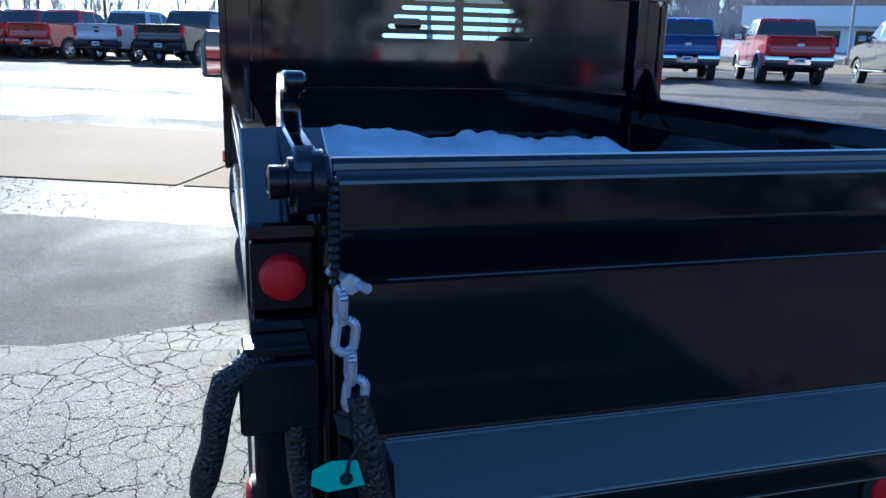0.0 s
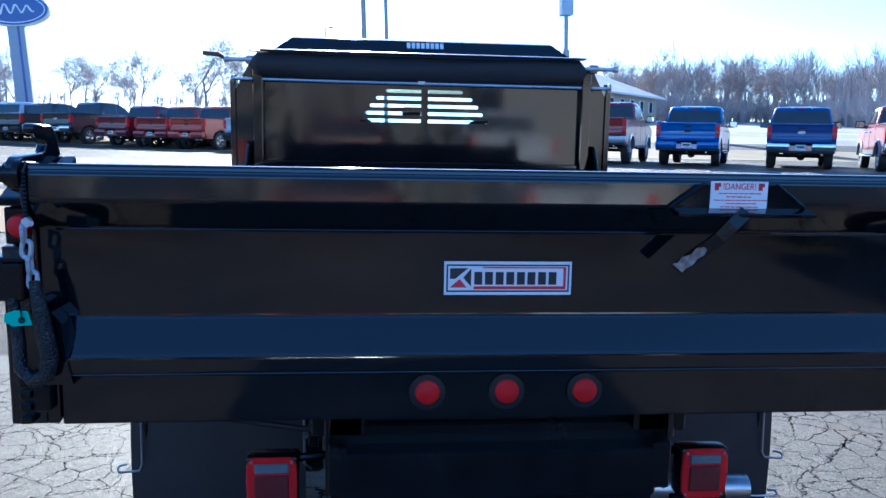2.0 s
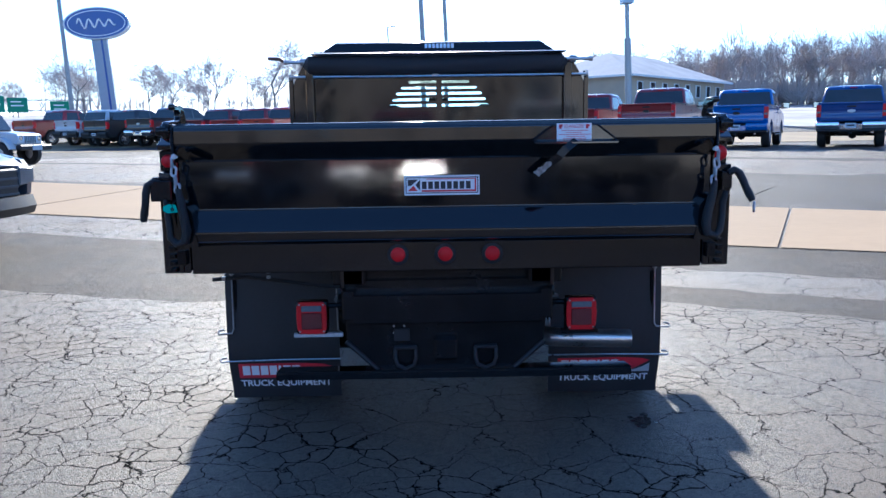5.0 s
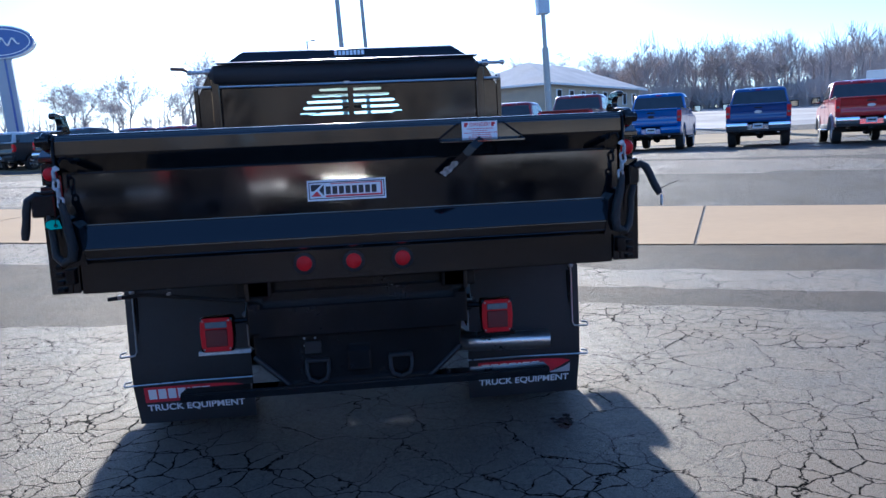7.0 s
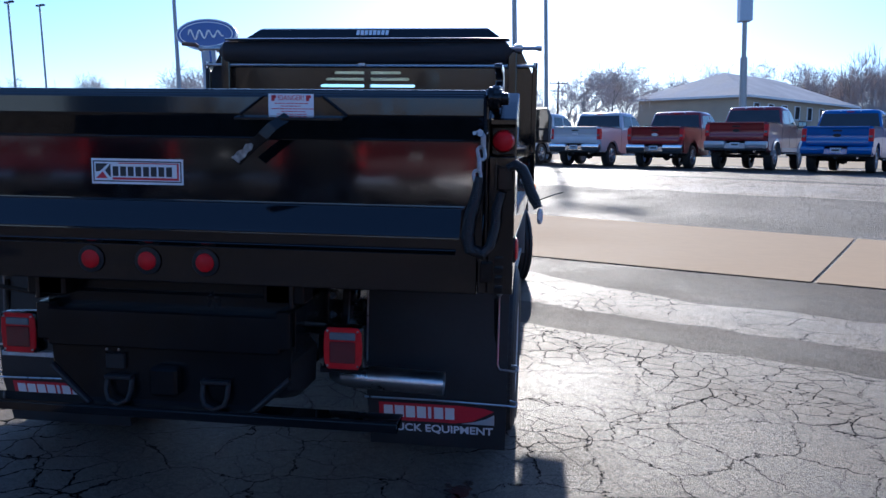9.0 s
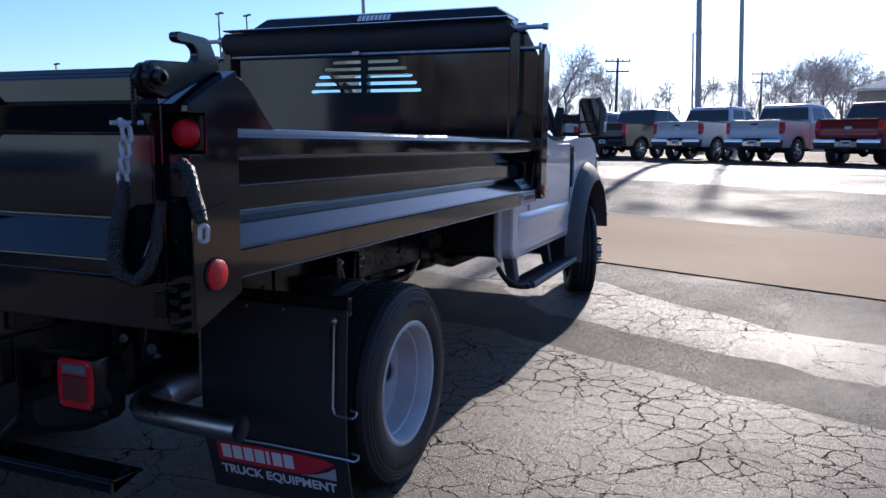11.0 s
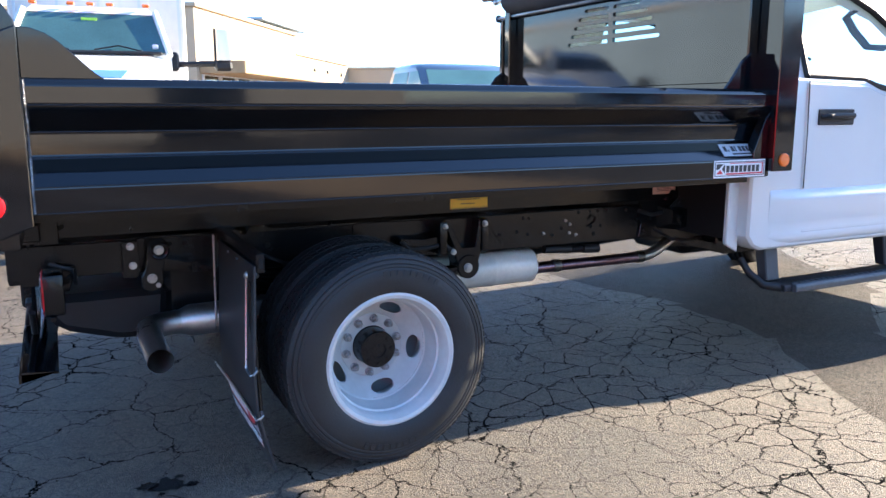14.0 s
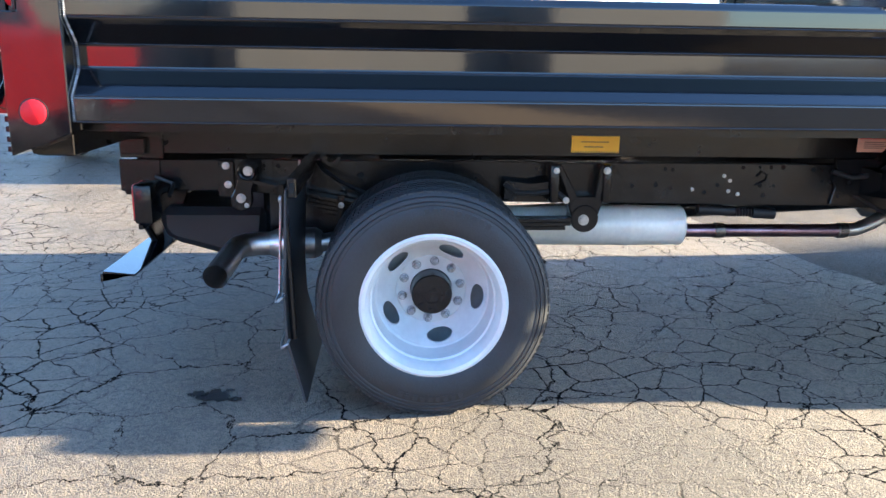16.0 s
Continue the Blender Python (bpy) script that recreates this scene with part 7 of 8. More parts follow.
for s in (1, -1):
    bm = B()
    q = [(s * 0.735, 0.5, 1.16), (s * 0.735, 2.7, 1.16), (s * 0.675, 2.45, 1.64), (s * 0.675, 0.5, 1.64)]
    pane(bm, q if s > 0 else q[::-1], 0.01)
    part("side_window", bm, M_CABGLASS, ht)
    for y in (0.8, 3.45):
        bm = B()
        lathe(bm, [(0.2, 0.1 * s), (0.24, 0.13 * s), (0.36, 0.12 * s), (0.39, 0.08 * s), (0.39, -0.12 * s), (0.2, -0.13 * s)], (s * 0.78, y, 0.39), "x", 28)
        w_ = part("wheel", bm, M_RUBBER, sc)
        bm = B()
        lathe(bm, [(0.22, 0.1 * s), (0.2, 0.06 * s), (0, 0.08 * s)], (s * 0.78, y, 0.39), "x", 16)
        part("rim", bm, M_HUB, w_)
        bm = B()
        o, i_ = arch(y, 0.42, 0.52, 165, 15, 10), arch(y, 0.42, 0.45, 165, 15, 10)
        loft(bm, [[(s * 0.66, a_[0], a_[1]), (s * 0.95, a_[0], a_[1]), (s * 0.96, b_[0], b_[1]), (s * 0.66, b_[0], b_[1])] for a_, b_ in zip(o, i_)])
        part("fender", bm, PAINT["white"] if y > 3 else M_PLASTIC, sc)
    bm = B()
    lathe(bm, [(0, 0.02), (0.09, 0.015), (0.095, -0.02)], (s * 0.48, 4.02, 0.9), "y", 18)
    part("headlamp", bm, M_CHROME, sc)
bm = B()
for k in range(7):
    box(bm, -0.3 + k * 0.09, -0.25 + k * 0.09, 4.015, 4.03, 0.74, 0.98, 0.01)
part("grille_slots", bm, M_PLASTIC, sc)
bm = B()
box(bm, -0.86, 0.86, 4.05, 4.25, 0.5, 0.68, 0.04)
bp_ = part("bumper", bm, M_PLASTIC, sc)
bm = B()
box(bm, -0.26, 0.26, 4.25, 4.262, 0.5, 0.66)
part("front_plate", bm, M_PLATE, bp_, "pale plain dealer plate")
# added behind the camera, out of view, to be mirrored in the black paint
pickup(pose(-0.9, -10.6, 0.0, 0, 0, 180), "dark_red", "maroon pickup parked behind the dump truck", plate_on=False)
# stands in for whatever pale thing the tailgate reflects on its right
pickup(pose(3.0, -9.6, 0.0, 0, 0, 180), "white", "unseen white pickup, added for a pale reflection in the tailgate", None, False, 0.2, plate_on=False)
pickup(pose(-4.2, -10.4, 0.0, 0, 0, 180), "charcoal", "charcoal pickup parked behind the dump truck", plate_on=False)
pickup(pose(-7.6, -10.2, 0.0, 0, 0, 180), "dark_red", "maroon pickup parked behind the dump truck", plate_on=False)
pickup(pose(7.2, -8.2, 0.0, 0, 0, 180), "charcoal", "charcoal pickup parked behind the dump truck", plate_on=False)
pickup(pose(10.5, -3.5, 0.006, 0, 0, 100), "ram_red", "bright red pickup parked beside the lane", plate_on=False)

# white box truck facing the dump truck
bt = thing("box_truck", pose(-4.88, 0.635, -0.01, 0, 0, -7) @ Matrix.Diagonal((1, 0.775, 1, 1)), "white cab-and-box delivery truck with blue hood stripes", "truck")
M_BOXW = mat("white_truck_paint", (0.78, 0.78, 0.77), 0.35, coat=0.5, var=0.04)
bm = B()
loft(bm, [[(0.95, -0.9, 0.7), (0.95, 0.9, 0.7), (0.95, 0.86, 1.42), (0.95, 0.62, 1.5), (0.95, -0.62, 1.5), (0.95, -0.86, 1.42)], [(0.3, -1.0, 0.7), (0.3, 1.0, 0.7), (0.3, 0.95, 1.6), (0.3, 0.7, 1.68), (0.3, -0.7, 1.68), (0.3, -0.95, 1.6)], [(-0.55, -1.05, 0.7), (-0.55, 1.05, 0.7), (-0.55, 1.0, 1.78), (-0.55, 0.75, 1.84), (-0.55, -0.75, 1.84), (-0.55, -1.0, 1.78)]])
part("hood", bm, M_BOXW, bt)
bm = B()
loft(bm, [[(-0.5, -1.05, 0.7), (-0.5, 1.05, 0.7), (-0.5, 1.02, 1.84), (-0.5, -1.02, 1.84)], [(-2.2, -1.05, 0.7), (-2.2, 1.05, 0.7), (-2.2, 1.02, 1.84), (-2.2, -1.02, 1.84)]])
loft(bm, [[(-0.95, -0.84, 2.29), (-0.95, 0.84, 2.29), (-1.05, 0.74, 2.365), (-1.05, -0.74, 2.365)], [(-2.2, -0.86, 2.31), (-2.2, 0.86, 2.31), (-2.2, 0.76, 2.39), (-2.2, -0.76, 2.39)]])
for s in (1, -1):
    tube(bm, [(-0.5, s * 1.0, 1.83), (-0.96, s * 0.84, 2.31)], 0.045, 8)
    tube(bm, [(-2.1, s * 1.0, 1.83), (-2.1, s * 0.84, 2.31)], 0.06, 8)
part("cab_shell", bm, M_BOXW, bt)
bm = B()
bm.faces.new([bm.verts.new(q) for q in ((-0.52, -0.96, 1.86), (-0.52, 0.96, 1.86), (-0.95, 0.82, 2.285), (-0.95, -0.82, 2.285))])
M_GREENGL = mat("green_tinted_glass", (0.05, 0.11, 0.115), 0.05, var=0.35, scale=1.2, spec=0.8)
part("windscreen", bm, M_GREENGL, bt, "green-tinted windscreen")
for s in (1, -1):
    bm = B()
    bm.faces.new([bm.verts.new(q) for q in ((-0.55, s * 1.0, 1.86), (-2.1, s * 1.0, 1.86), (-2.1, s * 0.84, 2.29), (-0.97, s * 0.84, 2.29))])
    part("side_window", bm, M_GREENGL, bt)
for s in (1, -1):
    bm = B()
    tube(bm, [(-0.47, s * 0.85 - 0.2, 1.87), (-0.56, s * 0.5 - 0.15, 1.93), (-0.5, s * 0.15 - 0.1, 1.88)], 0.008, 6)
    part("wiper", bm, M_PLASTIC, bt)
for y in (-0.72, -0.25, 0.0, 0.25, 0.72):
    bm = B()
    box(bm, -1.02, -0.95, y - 0.05, y + 0.05, 2.37, 2.405, 0.012)
    part("clearance_lamp", bm, M_AMBER, bt, "amber clearance lamp")
bm = B()
for s, ya, yb in ((1, 0.45, 0.9), (-1, -0.9, -0.2)):
    loft(bm, [[(0.97, ya, 1.30), (0.97, yb, 1.28), (0.975, yb, 1.36), (0.975, ya, 1.38)], [(0.96, ya, 1.30), (0.96, yb, 1.28), (0.96, yb, 1.36), (0.96, ya, 1.38)]])
loft(bm, [[(0.50, -0.6, 1.615), (0.50, 0.5, 1.615), (0.78, 0.44, 1.537), (0.78, -0.6, 1.537)], [(0.50, -0.6, 1.632), (0.50, 0.5, 1.632), (0.78, 0.44, 1.555), (0.78, -0.6, 1.555)]])
part("stripe", bm, mat("blue_stripe", (0.1, 0.24, 0.62), 0.4), bt, "blue stripe across the hood")
bm = B()
box(bm, -0.89, -0.87, -0.12, 0.08, 2.20, 2.235)
part("sticker", bm, mat("lime_sticker", (0.45, 0.8, 0.08), 0.5), bt)
for s in (1, -1):
    bm = B()
    o = 1.6 if s > 0 else 1.24
    cyl(bm, (-0.7, s * 1.0, 1.75), (-0.65, s * (o + 0.12), 1.77), 0.03, 8)
    box(bm, -0.72, -0.6, s * 1.0, s * 1.12, 1.68, 1.88, 0.03)
    box(bm, -0.72, -0.6, s * o, s * (o + 0.24), 1.69, 1.80, 0.03)
    box(bm, -0.67, -0.64, s * (o - 0.005), s * (o + 0.03), 1.78, 2.15, 0.008)
    mir = part("door_mirror", bm, M_PLASTIC, bt)
    bm = B()
    box(bm, -0.71, -0.6, s * (o + 0.035), s * (o + 0.24), 1.80, 2.14, 0.03, 2)
    part("mirror_shell", bm, M_BOXW, mir, "white mirror shell")
bm = B()
box(bm, -0.56, -0.42, -0.9, 0.9, 1.835, 1.868, 0.01)
part("cowl", bm, M_PLASTIC, bt, "black cowl below the windscreen")
bm = B()
box(bm, -0.56, -0.545, 0.78, 0.86, 1.9, 1.95, 0.01)
part("paper", bm, M_DECALW, bt)
bm = B()
box(bm, 0.93, 1.02, -0.75, 0.75, 0.75, 1.3, 0.03)
part("grille", bm, M_CHROME, bt)
bm = B()
box(bm, 0.85, 1.15, -1.05, 1.05, 0.45, 0.7, 0.04)
part("bumper", bm, M_CHROME, bt)
for x in (0.1, -5.4):
    for s in (1, -1):
        bm = B()
        lathe(bm, [(0.2, 0.1 * s), (0.3, 0.12 * s), (0.42, 0.1 * s), (0.45, 0.05 * s), (0.45, -0.12 * s), (0.2, -0.12 * s)], (x, s * 0.95, 0.45), "y", 28)
        part("wheel", bm, M_RUBBER, bt)
bm = B()
box(bm, -7.4, -2.3, -1.3, 1.3, 0.95, 3.5, 0.03)
part("cargo_box", bm, mat("box_panel_white", (0.66, 0.62, 0.58), 0.45, var=0.08), bt, "pale cargo box")
for y in (-1.2, -0.6, 0.0, 0.6, 1.2):
    bm = B()
    box(bm, -2.305, -2.285, y - 0.02, y + 0.02, 1.0, 3.46)
    part("box_rib", bm, M_DECALS, bt)
bm = B()
box(bm, -2.31, -2.27, -1.22, 1.22, 3.42, 3.52)
part("box_rail", bm, M_DECALS, bt)

# ---- buildings and far things ----
M_SIDING = mat("tan_siding", (0.42, 0.35, 0.26), 0.8, var=0.08, scale=1.0, fine=12)
M_ROOF = mat("snowy_shingle_roof", (0.52, 0.5, 0.48), 0.85, var=0.2, scale=0.4, fine=4)
M_STUCCO = mat("beige_stucco", (0.47, 0.38, 0.27), 0.85, var=0.08, scale=0.6, fine=20, bump=0.2)
M_METALW = mat("grey_ribbed_metal", (0.42, 0.405, 0.39), 0.5, metal=0.2, var=0.06)
M_WHITEB = mat("white_wall_panel", (0.72, 0.71, 0.69), 0.6, var=0.05)
M_POLE = mat("galvanised_pole", (0.3, 0.31, 0.32), 0.5, metal=0.6, var=0.1)
M_WOODP = mat("weathered_pole_wood", (0.12, 0.09, 0.07), 0.85, var=0.2)
M_SIGNB = mat("sign_blue", (0.012, 0.05, 0.28), 0.3, coat=0.4, var=0.05)
M_SIGNG = mat("sign_green", (0.01, 0.2, 0.11), 0.4, var=0.05)

# hip-roofed building with a row of upper windows
hx, hy = 27.0, 105.0
hb = thing("hip_roof_building", pose(hx, hy, land(hx, hy) - 0.25, 0, 0, 47.8) @ Matrix.Diagonal((1.68, 1.68, 1.45, 1)), "tan two-storey building with a pale hipped roof", "building")
bm = B()
box(bm, 0, 19.4, 0, 10, -0.5, 3.75)
part("wall", bm, M_SIDING, hb)
bm = B()
e = 0.6
lo_ = [bm.verts.new(q) for q in ((-e, -e, 3.7), (19.4 + e, -e, 3.7), (19.4 + e, 10 + e, 3.7), (-e, 10 + e, 3.7))]
r0, r1 = bm.verts.new((5.2, 5, 6.5)), bm.verts.new((14.2, 5, 6.5))
for f in ((lo_[0], lo_[1], r1, r0), (lo_[1], lo_[2], r1), (lo_[2], lo_[3], r0, r1), (lo_[3], lo_[0], r0), lo_[::-1]):
    bm.faces.new(f)
part("roof", bm, M_ROOF, hb)
bm = B()
for x0, x1, y0_, y1_ in ((-0.62, 20.02, -0.62, -0.58), (-0.62, -0.58, -0.58, 10.6)):
    box(bm, x0, x1, y0_, y1_, 3.52, 3.72)
part("gutter", bm, M_WHITEB, hb)
for k in range(8):
    bm = B()
    x = 1.2 + k * 2.3
    box(bm, x, x + 0.8, -0.05, 0.02, 1.9, 3.1)
    w = part("window", bm, M_DARKGLASS, hb)
    bm = B()
    for x0, x1, z0_, z1_ in ((x - 0.06, x, 1.84, 3.16), (x + 0.8, x + 0.86, 1.84, 3.16), (x, x + 0.8, 1.84, 1.9), (x, x + 0.8, 3.1, 3.16)):
        box(bm, x0, x1, -0.08, 0.01, z0_, z1_)
    part("window_frame", bm, M_DECALW, w)

# white flat-roofed station far to the side
sx, sy = 62, 66
st = thing("white_flat_building", pose(sx, sy, land(sx, sy), 0, 0, -40), "white flat-roofed building with a deep fascia", "building")
bm = B()
box(bm, -11, 16, 0, 10, -0.3, 2.6)
part("wall", bm, M_WHITEB, st)
bm = B()
box(bm, -12, 17, -1.2, 11, 2.6, 4.6, 0.05)
part("fascia", bm, M_WHITEB, st)
for k in range(6):
    bm = B()
    box(bm, -9 + k * 4, -6.4 + k * 4, -0.06, 0.02, 0.6, 2.2)
    part("window", bm, M_DARKGLASS, st)

# dealership buildings on the side of the box truck
mb = thing("metal_building", pose(-24, 0, 0), "grey ribbed-metal workshop building", "building")
bm = B()
box(bm, -12, 0, -9, -1.0, 0, 6.2)
mw = part("wall", bm, M_METALW, mb)
rib_bm = B()
prism(rib_bm, [(0.0, 0), (0.035, 0.05), (0.035, 0.1), (0.0, 0.15)], "z", 0.02, 6.15)
rib_me = finish(rib_bm, "rib", False)
rib_me.materials.append(M_METALW)
for k in range(26):
    mesh_part("rib", rib_me, None, mw).matrix_basis = pose(0, -9 + k * 0.3, 0)
bm = B()
box(bm, -12.2, 0.25, -9.2, -0.8, 6.2, 6.5, 0.02)
part("eaves_trim", bm, M_WHITEB, mb)

lb = thing("long_building", pose(-25, 5.0, 0, 0, 0, 146), "long beige building with a flat canopy and windows", "building")
bm = B()
box(bm, 0, 11.1, 0, 14, -0.2, 4.75)
part("wall", bm, M_STUCCO, lb)
bm = B()
box(bm, 11.1, 21.8, 0.1, 14, -0.2, 3.9)
part("wall", bm, M_STUCCO, lb)
bm = B()
box(bm, 21.8, 34, -3.2, 8, -0.2, 3.7)
part("wing", bm, M_STUCCO, lb)
for x0, x1, y0, y1, z in ((-0.1, 11.2, -0.12, 14.1, 4.75), (11.2, 21.8, -0.02, 14.1, 3.9), (21.7, 34.1, -3.32, 8.1, 3.7)):
    bm = B()
    box(bm, x0, x1, y0, y1, z, z + 0.14, 0.02)
    part("coping", bm, M_SIDING, lb)
bm = B()
box(bm, 0.2, 13, -1.7, 0, 2.5, 2.95, 0.03)
part("canopy", bm, mat("tan_canopy", (0.42, 0.28, 0.15), 0.8, var=0.1), lb, "tan flat canopy")
for k in range(13):
    x = 0.5 + k * 1.55
    zt = 2.45 if x < 12 else 2.3
    bm = B()
    box(bm, x, x + 1.25, -0.02 if x < 11 else 0.08, 0.12, 0.5, zt)
    w = part("window", bm, M_DARKGLASS, lb)
    for x0, x1, z0_, z1_ in ((x - 0.12, x, 0.4, zt + 0.08), (x + 1.25, x + 1.37, 0.4, zt + 0.08), (x, x + 1.25, zt, zt + 0.08)):
        bm = B()
        box(bm, x0, x1, -0.06 if x < 11 else 0.04, 0.1, z0_, z1_)
        part("window_frame", bm, M_DECALW, w)
bm = B()
box(bm, 6.5, 10.9, 0.3, 4, 4.89, 5.0, 0.01)
part("roof_unit", bm, M_SIDING, lb)
bm = B()
box(bm, 6.2, 12.2, -0.2, 4.2, 5.0, 5.1, 0.02)
part("unit_cap", bm, mat("blue_grey_metal", (0.25, 0.36, 0.5), 0.5), lb)
for x in (12.4, 14.5, 17, 20):
    bm = B()
    lathe(bm, [(0.12, 0), (0.14, 0.02), (0.1, 0.2), (0, 0.22)], (x, 0.1, 3.2), "z", 12)
    part("wall_lamp", bm, M_PLASTIC, lb)
bm = B()
box(bm, 11.12, 13.2, 0.02, 0.1, 3.0, 3.5, 0.01)
part("recess_panel", bm, M_SIDING, lb)

# unseen walls added behind the camera and to the side, seen only as reflections
M_FARWALL = mat("grey_block_wall", (0.3, 0.285, 0.265), 0.85, var=0.12, scale=0.7, fine=12)
bb = thing("reflection_wall_rear", pose(4, -26, 0), "unseen grey block wall, added for the tailgate's reflections", "building")
bm = B()
box(bm, 1.5, 7, -8, 0, -0.2, 4.0)
part("wall", bm, M_FARWALL, bb)
# unseen wall; its colour stands in for the pale sky in the headboard
sv = thing("reflection_wall_west", pose(-30, -24, 0), "unseen blue-grey wall, added to lighten the headboard's reflection", "building")
bm = B()
box(bm, -16, 14, -8, 0, -0.2, 6.5)
part("wall", bm, mat("sky_tone_wall", (0.24, 0.32, 0.4), 0.6, var=0.2, scale=0.3), sv)
bm = B()
box(bm, -16.2, 14.2, -8.2, 0.2, 6.5, 6.8, 0.02)
part("eaves_trim", bm, M_METALW, sv)
# unseen blocks added to put sunlit bands into the bed side's reflections
b2 = thing("reflection_wall_side", pose(26, -6, 0, 0, 0, -32), "unseen grey blocks, added for the bed side's reflections", "building")
for y0_, y1_, h_ in ((-12, -3, 4.4), (2, 12, 3.8), (17, 30, 4.6)):
    bm = B()
    box(bm, 0, 9, y0_, y1_, -0.2, h_)
    part("wing", bm, M_FARWALL, b2)
bm = B()
box(bm, 3, 8, -3, 17, -0.2, 3.2)
part("link", bm, M_FARWALL, b2)


# pylon sign: a blue oval with a pale rim and a plain pale scroll
px, py = -21.8, 50.3
ps = thing("pylon_sign", pose(px, py, land(px, py) + 0.25, 0, -3.5, 10) @ Matrix.Scale(1.06, 4), "blue oval sign with white rim on a tall grey pylon", "sign")
bm = B()
box(bm, -0.46, 0.46, -0.2, 0.2, -0.6, 6.0, 0.02)
py_ = part("pylon", bm, mat("pylon_grey", (0.3, 0.34, 0.42), 0.4, var=0.05), ps)
bm = B()
box(bm, 0.08, 0.2, -0.225, -0.195, 0.1, 5.95)
part("pylon_stripe", bm, M_SIGNB, py_)


def oval(bm, a, b, cz, y0, y1, n=48):
    prism(bm, [(a * math.cos(2 * math.pi * k / n), cz + b * math.sin(2 * math.pi * k / n)) for k in range(n)], "y", y0, y1)


bm = B()
oval(bm, 1.95, 0.98, 6.85, -0.32, 0.32)
sg = part("sign_body", bm, mat("sign_white", (0.6, 0.62, 0.66), 0.4), ps)
bm = B()
oval(bm, 1.86, 0.9, 6.85, -0.335, 0.335)
part("sign_face", bm, M_SIGNB, sg, "deep blue oval face")
bm = B()
n = 48
for a0, b0, a1, b1 in ((1.72, 0.79, 1.66, 0.74),):
    for k in range(n):
        q = [(a * math.cos(2 * math.pi * j / n), b * math.sin(2 * math.pi * j / n)) for a, b, j in ((a0, b0, k), (a0, b0, k + 1), (a1, b1, k + 1), (a1, b1, k))]
        bm.faces.new([bm.verts.new((u, -0.34, 6.85 + v)) for u, v in q])
tube(bm, [(-1.15 + 0.058 * k, -0.35, 6.85 + 0.34 * math.sin(k * 0.62) * (1 - 0.014 * k)) for k in range(40)], [0.035 + 0.03 * abs(math.sin(k * 0.5)) for k in range(40)], 6)
part("scroll", bm, M_DECALW, sg, "white wavy flourish and rim line")


def lamp_pole(x, y, height, r, heads, label, colour=None, name="street_lamp"):
    t = thing(name, pose(x, y, land(x, y), 0, -2.2, 0), label, "lamp pole", "light poles round the lot")
    bm = B()
    tube(bm, [(0, 0, -0.3), (0, 0, height)], [r, r * 0.7], 10)
    part("pole", bm, colour or M_POLE, t)
    for dx, dy in heads:
        bm = B()
        k = 1.0 if r > 0.12 else 0.5
        tube(bm, [(0, 0, height - 0.1), (dx * k, dy, height)], 0.05 * k, 6)
        box(bm, dx * k - 0.35 * k, dx * k + 0.35 * k, dy - 0.2 * k, dy + 0.2 * k, height - 0.08, height + 0.1 * k, 0.03)
        part("lamp_head", bm, M_PLASTIC, t)
    bm = B()
    lathe(bm, [(r * 2.2, -0.2), (r * 2.2, 0.5), (r, 0.55)], (0, 0, 0), "z", 14)
    part("footing", bm, M_CONC, t)
    return t


lamp_pole(-0.35, 40.4, 13.0, 0.16, ((0.9, 0), (-0.9, 0)), "tall grey lot light pole")
lamp_pole(1.3, 59.0, 17.0, 0.18, ((0.9, 0), (-0.9, 0)), "tall grey lot light pole")
lamp_pole(-25.6, 53.0, 12.0, 0.18, ((0.8, 0), (-0.8, 0)), "slim grey light pole by the sign")
for x, y, h in ((-33.9, 46.3, 9.3), (-35.2, 51.5, 9.8), (-33, 26.2, 6.6), (-53, 49, 6.4), (-74, 63, 5.6), (-58, 58, 5.9)):
    lamp_pole(x, y, h, 0.09, ((0.45, 0), (-0.45, 0.2)), "slim grey light pole")
lamp_pole(-6.3, 118, 13.0, 0.16, ((0.9, 0),), "tall slim light pole beyond the road")
lamp_pole(40, 44, 10.0, 0.12, ((0.6, 0), (-0.6, 0)), "grey light pole by the road")
# tall post with a box sign on top
tp = thing("pole_sign", pose(24.3, 94.6, land(24.3, 94.6), 0, -2.2, 0), "tall pole with a narrow grey box sign", "sign")
bm = B()
tube(bm, [(0, 0, -0.3), (0, 0, 9.2)], 0.42, 12)
tube(bm, [(0, 0, 9.2), (0, 0, 18)], 0.27, 12)
part("pole", bm, M_POLE, tp)
bm = B()
box(bm, -0.72, 0.72, -0.8, 0.8, 13.3, 22, 0.05)
part("sign_box", bm, mat("sign_grey", (0.35, 0.42, 0.52), 0.5), tp)


def utility_pole(x, y, h):
    t = thing("utility_pole", pose(x, y, land(x, y), 0, 0, 15), "weathered wooden utility pole with crossarms", "utility pole", "utility poles along the road")
    bm = B()
    tube(bm, [(0, 0, -0.3), (0, 0, h)], [0.17, 0.12], 8)
    part("pole", bm, M_WOODP, t)
    for z, w in ((h - 0.35, 1.3), (h - 1.4, 1.2)):
        bm = B()
        box(bm, -w, w, -0.06, 0.06, z - 0.07, z + 0.07)
        for x_ in (-w * 0.9, -w * 0.4, w * 0.4, w * 0.9):
            cyl(bm, (x_, 0, z + 0.07), (x_, 0, z + 0.28), 0.05, 6)
        part("crossarm", bm, M_WOODP, t)


utility_pole(-11.5, 82.6, 7.6)
utility_pole(2.7, 108, 7.0)
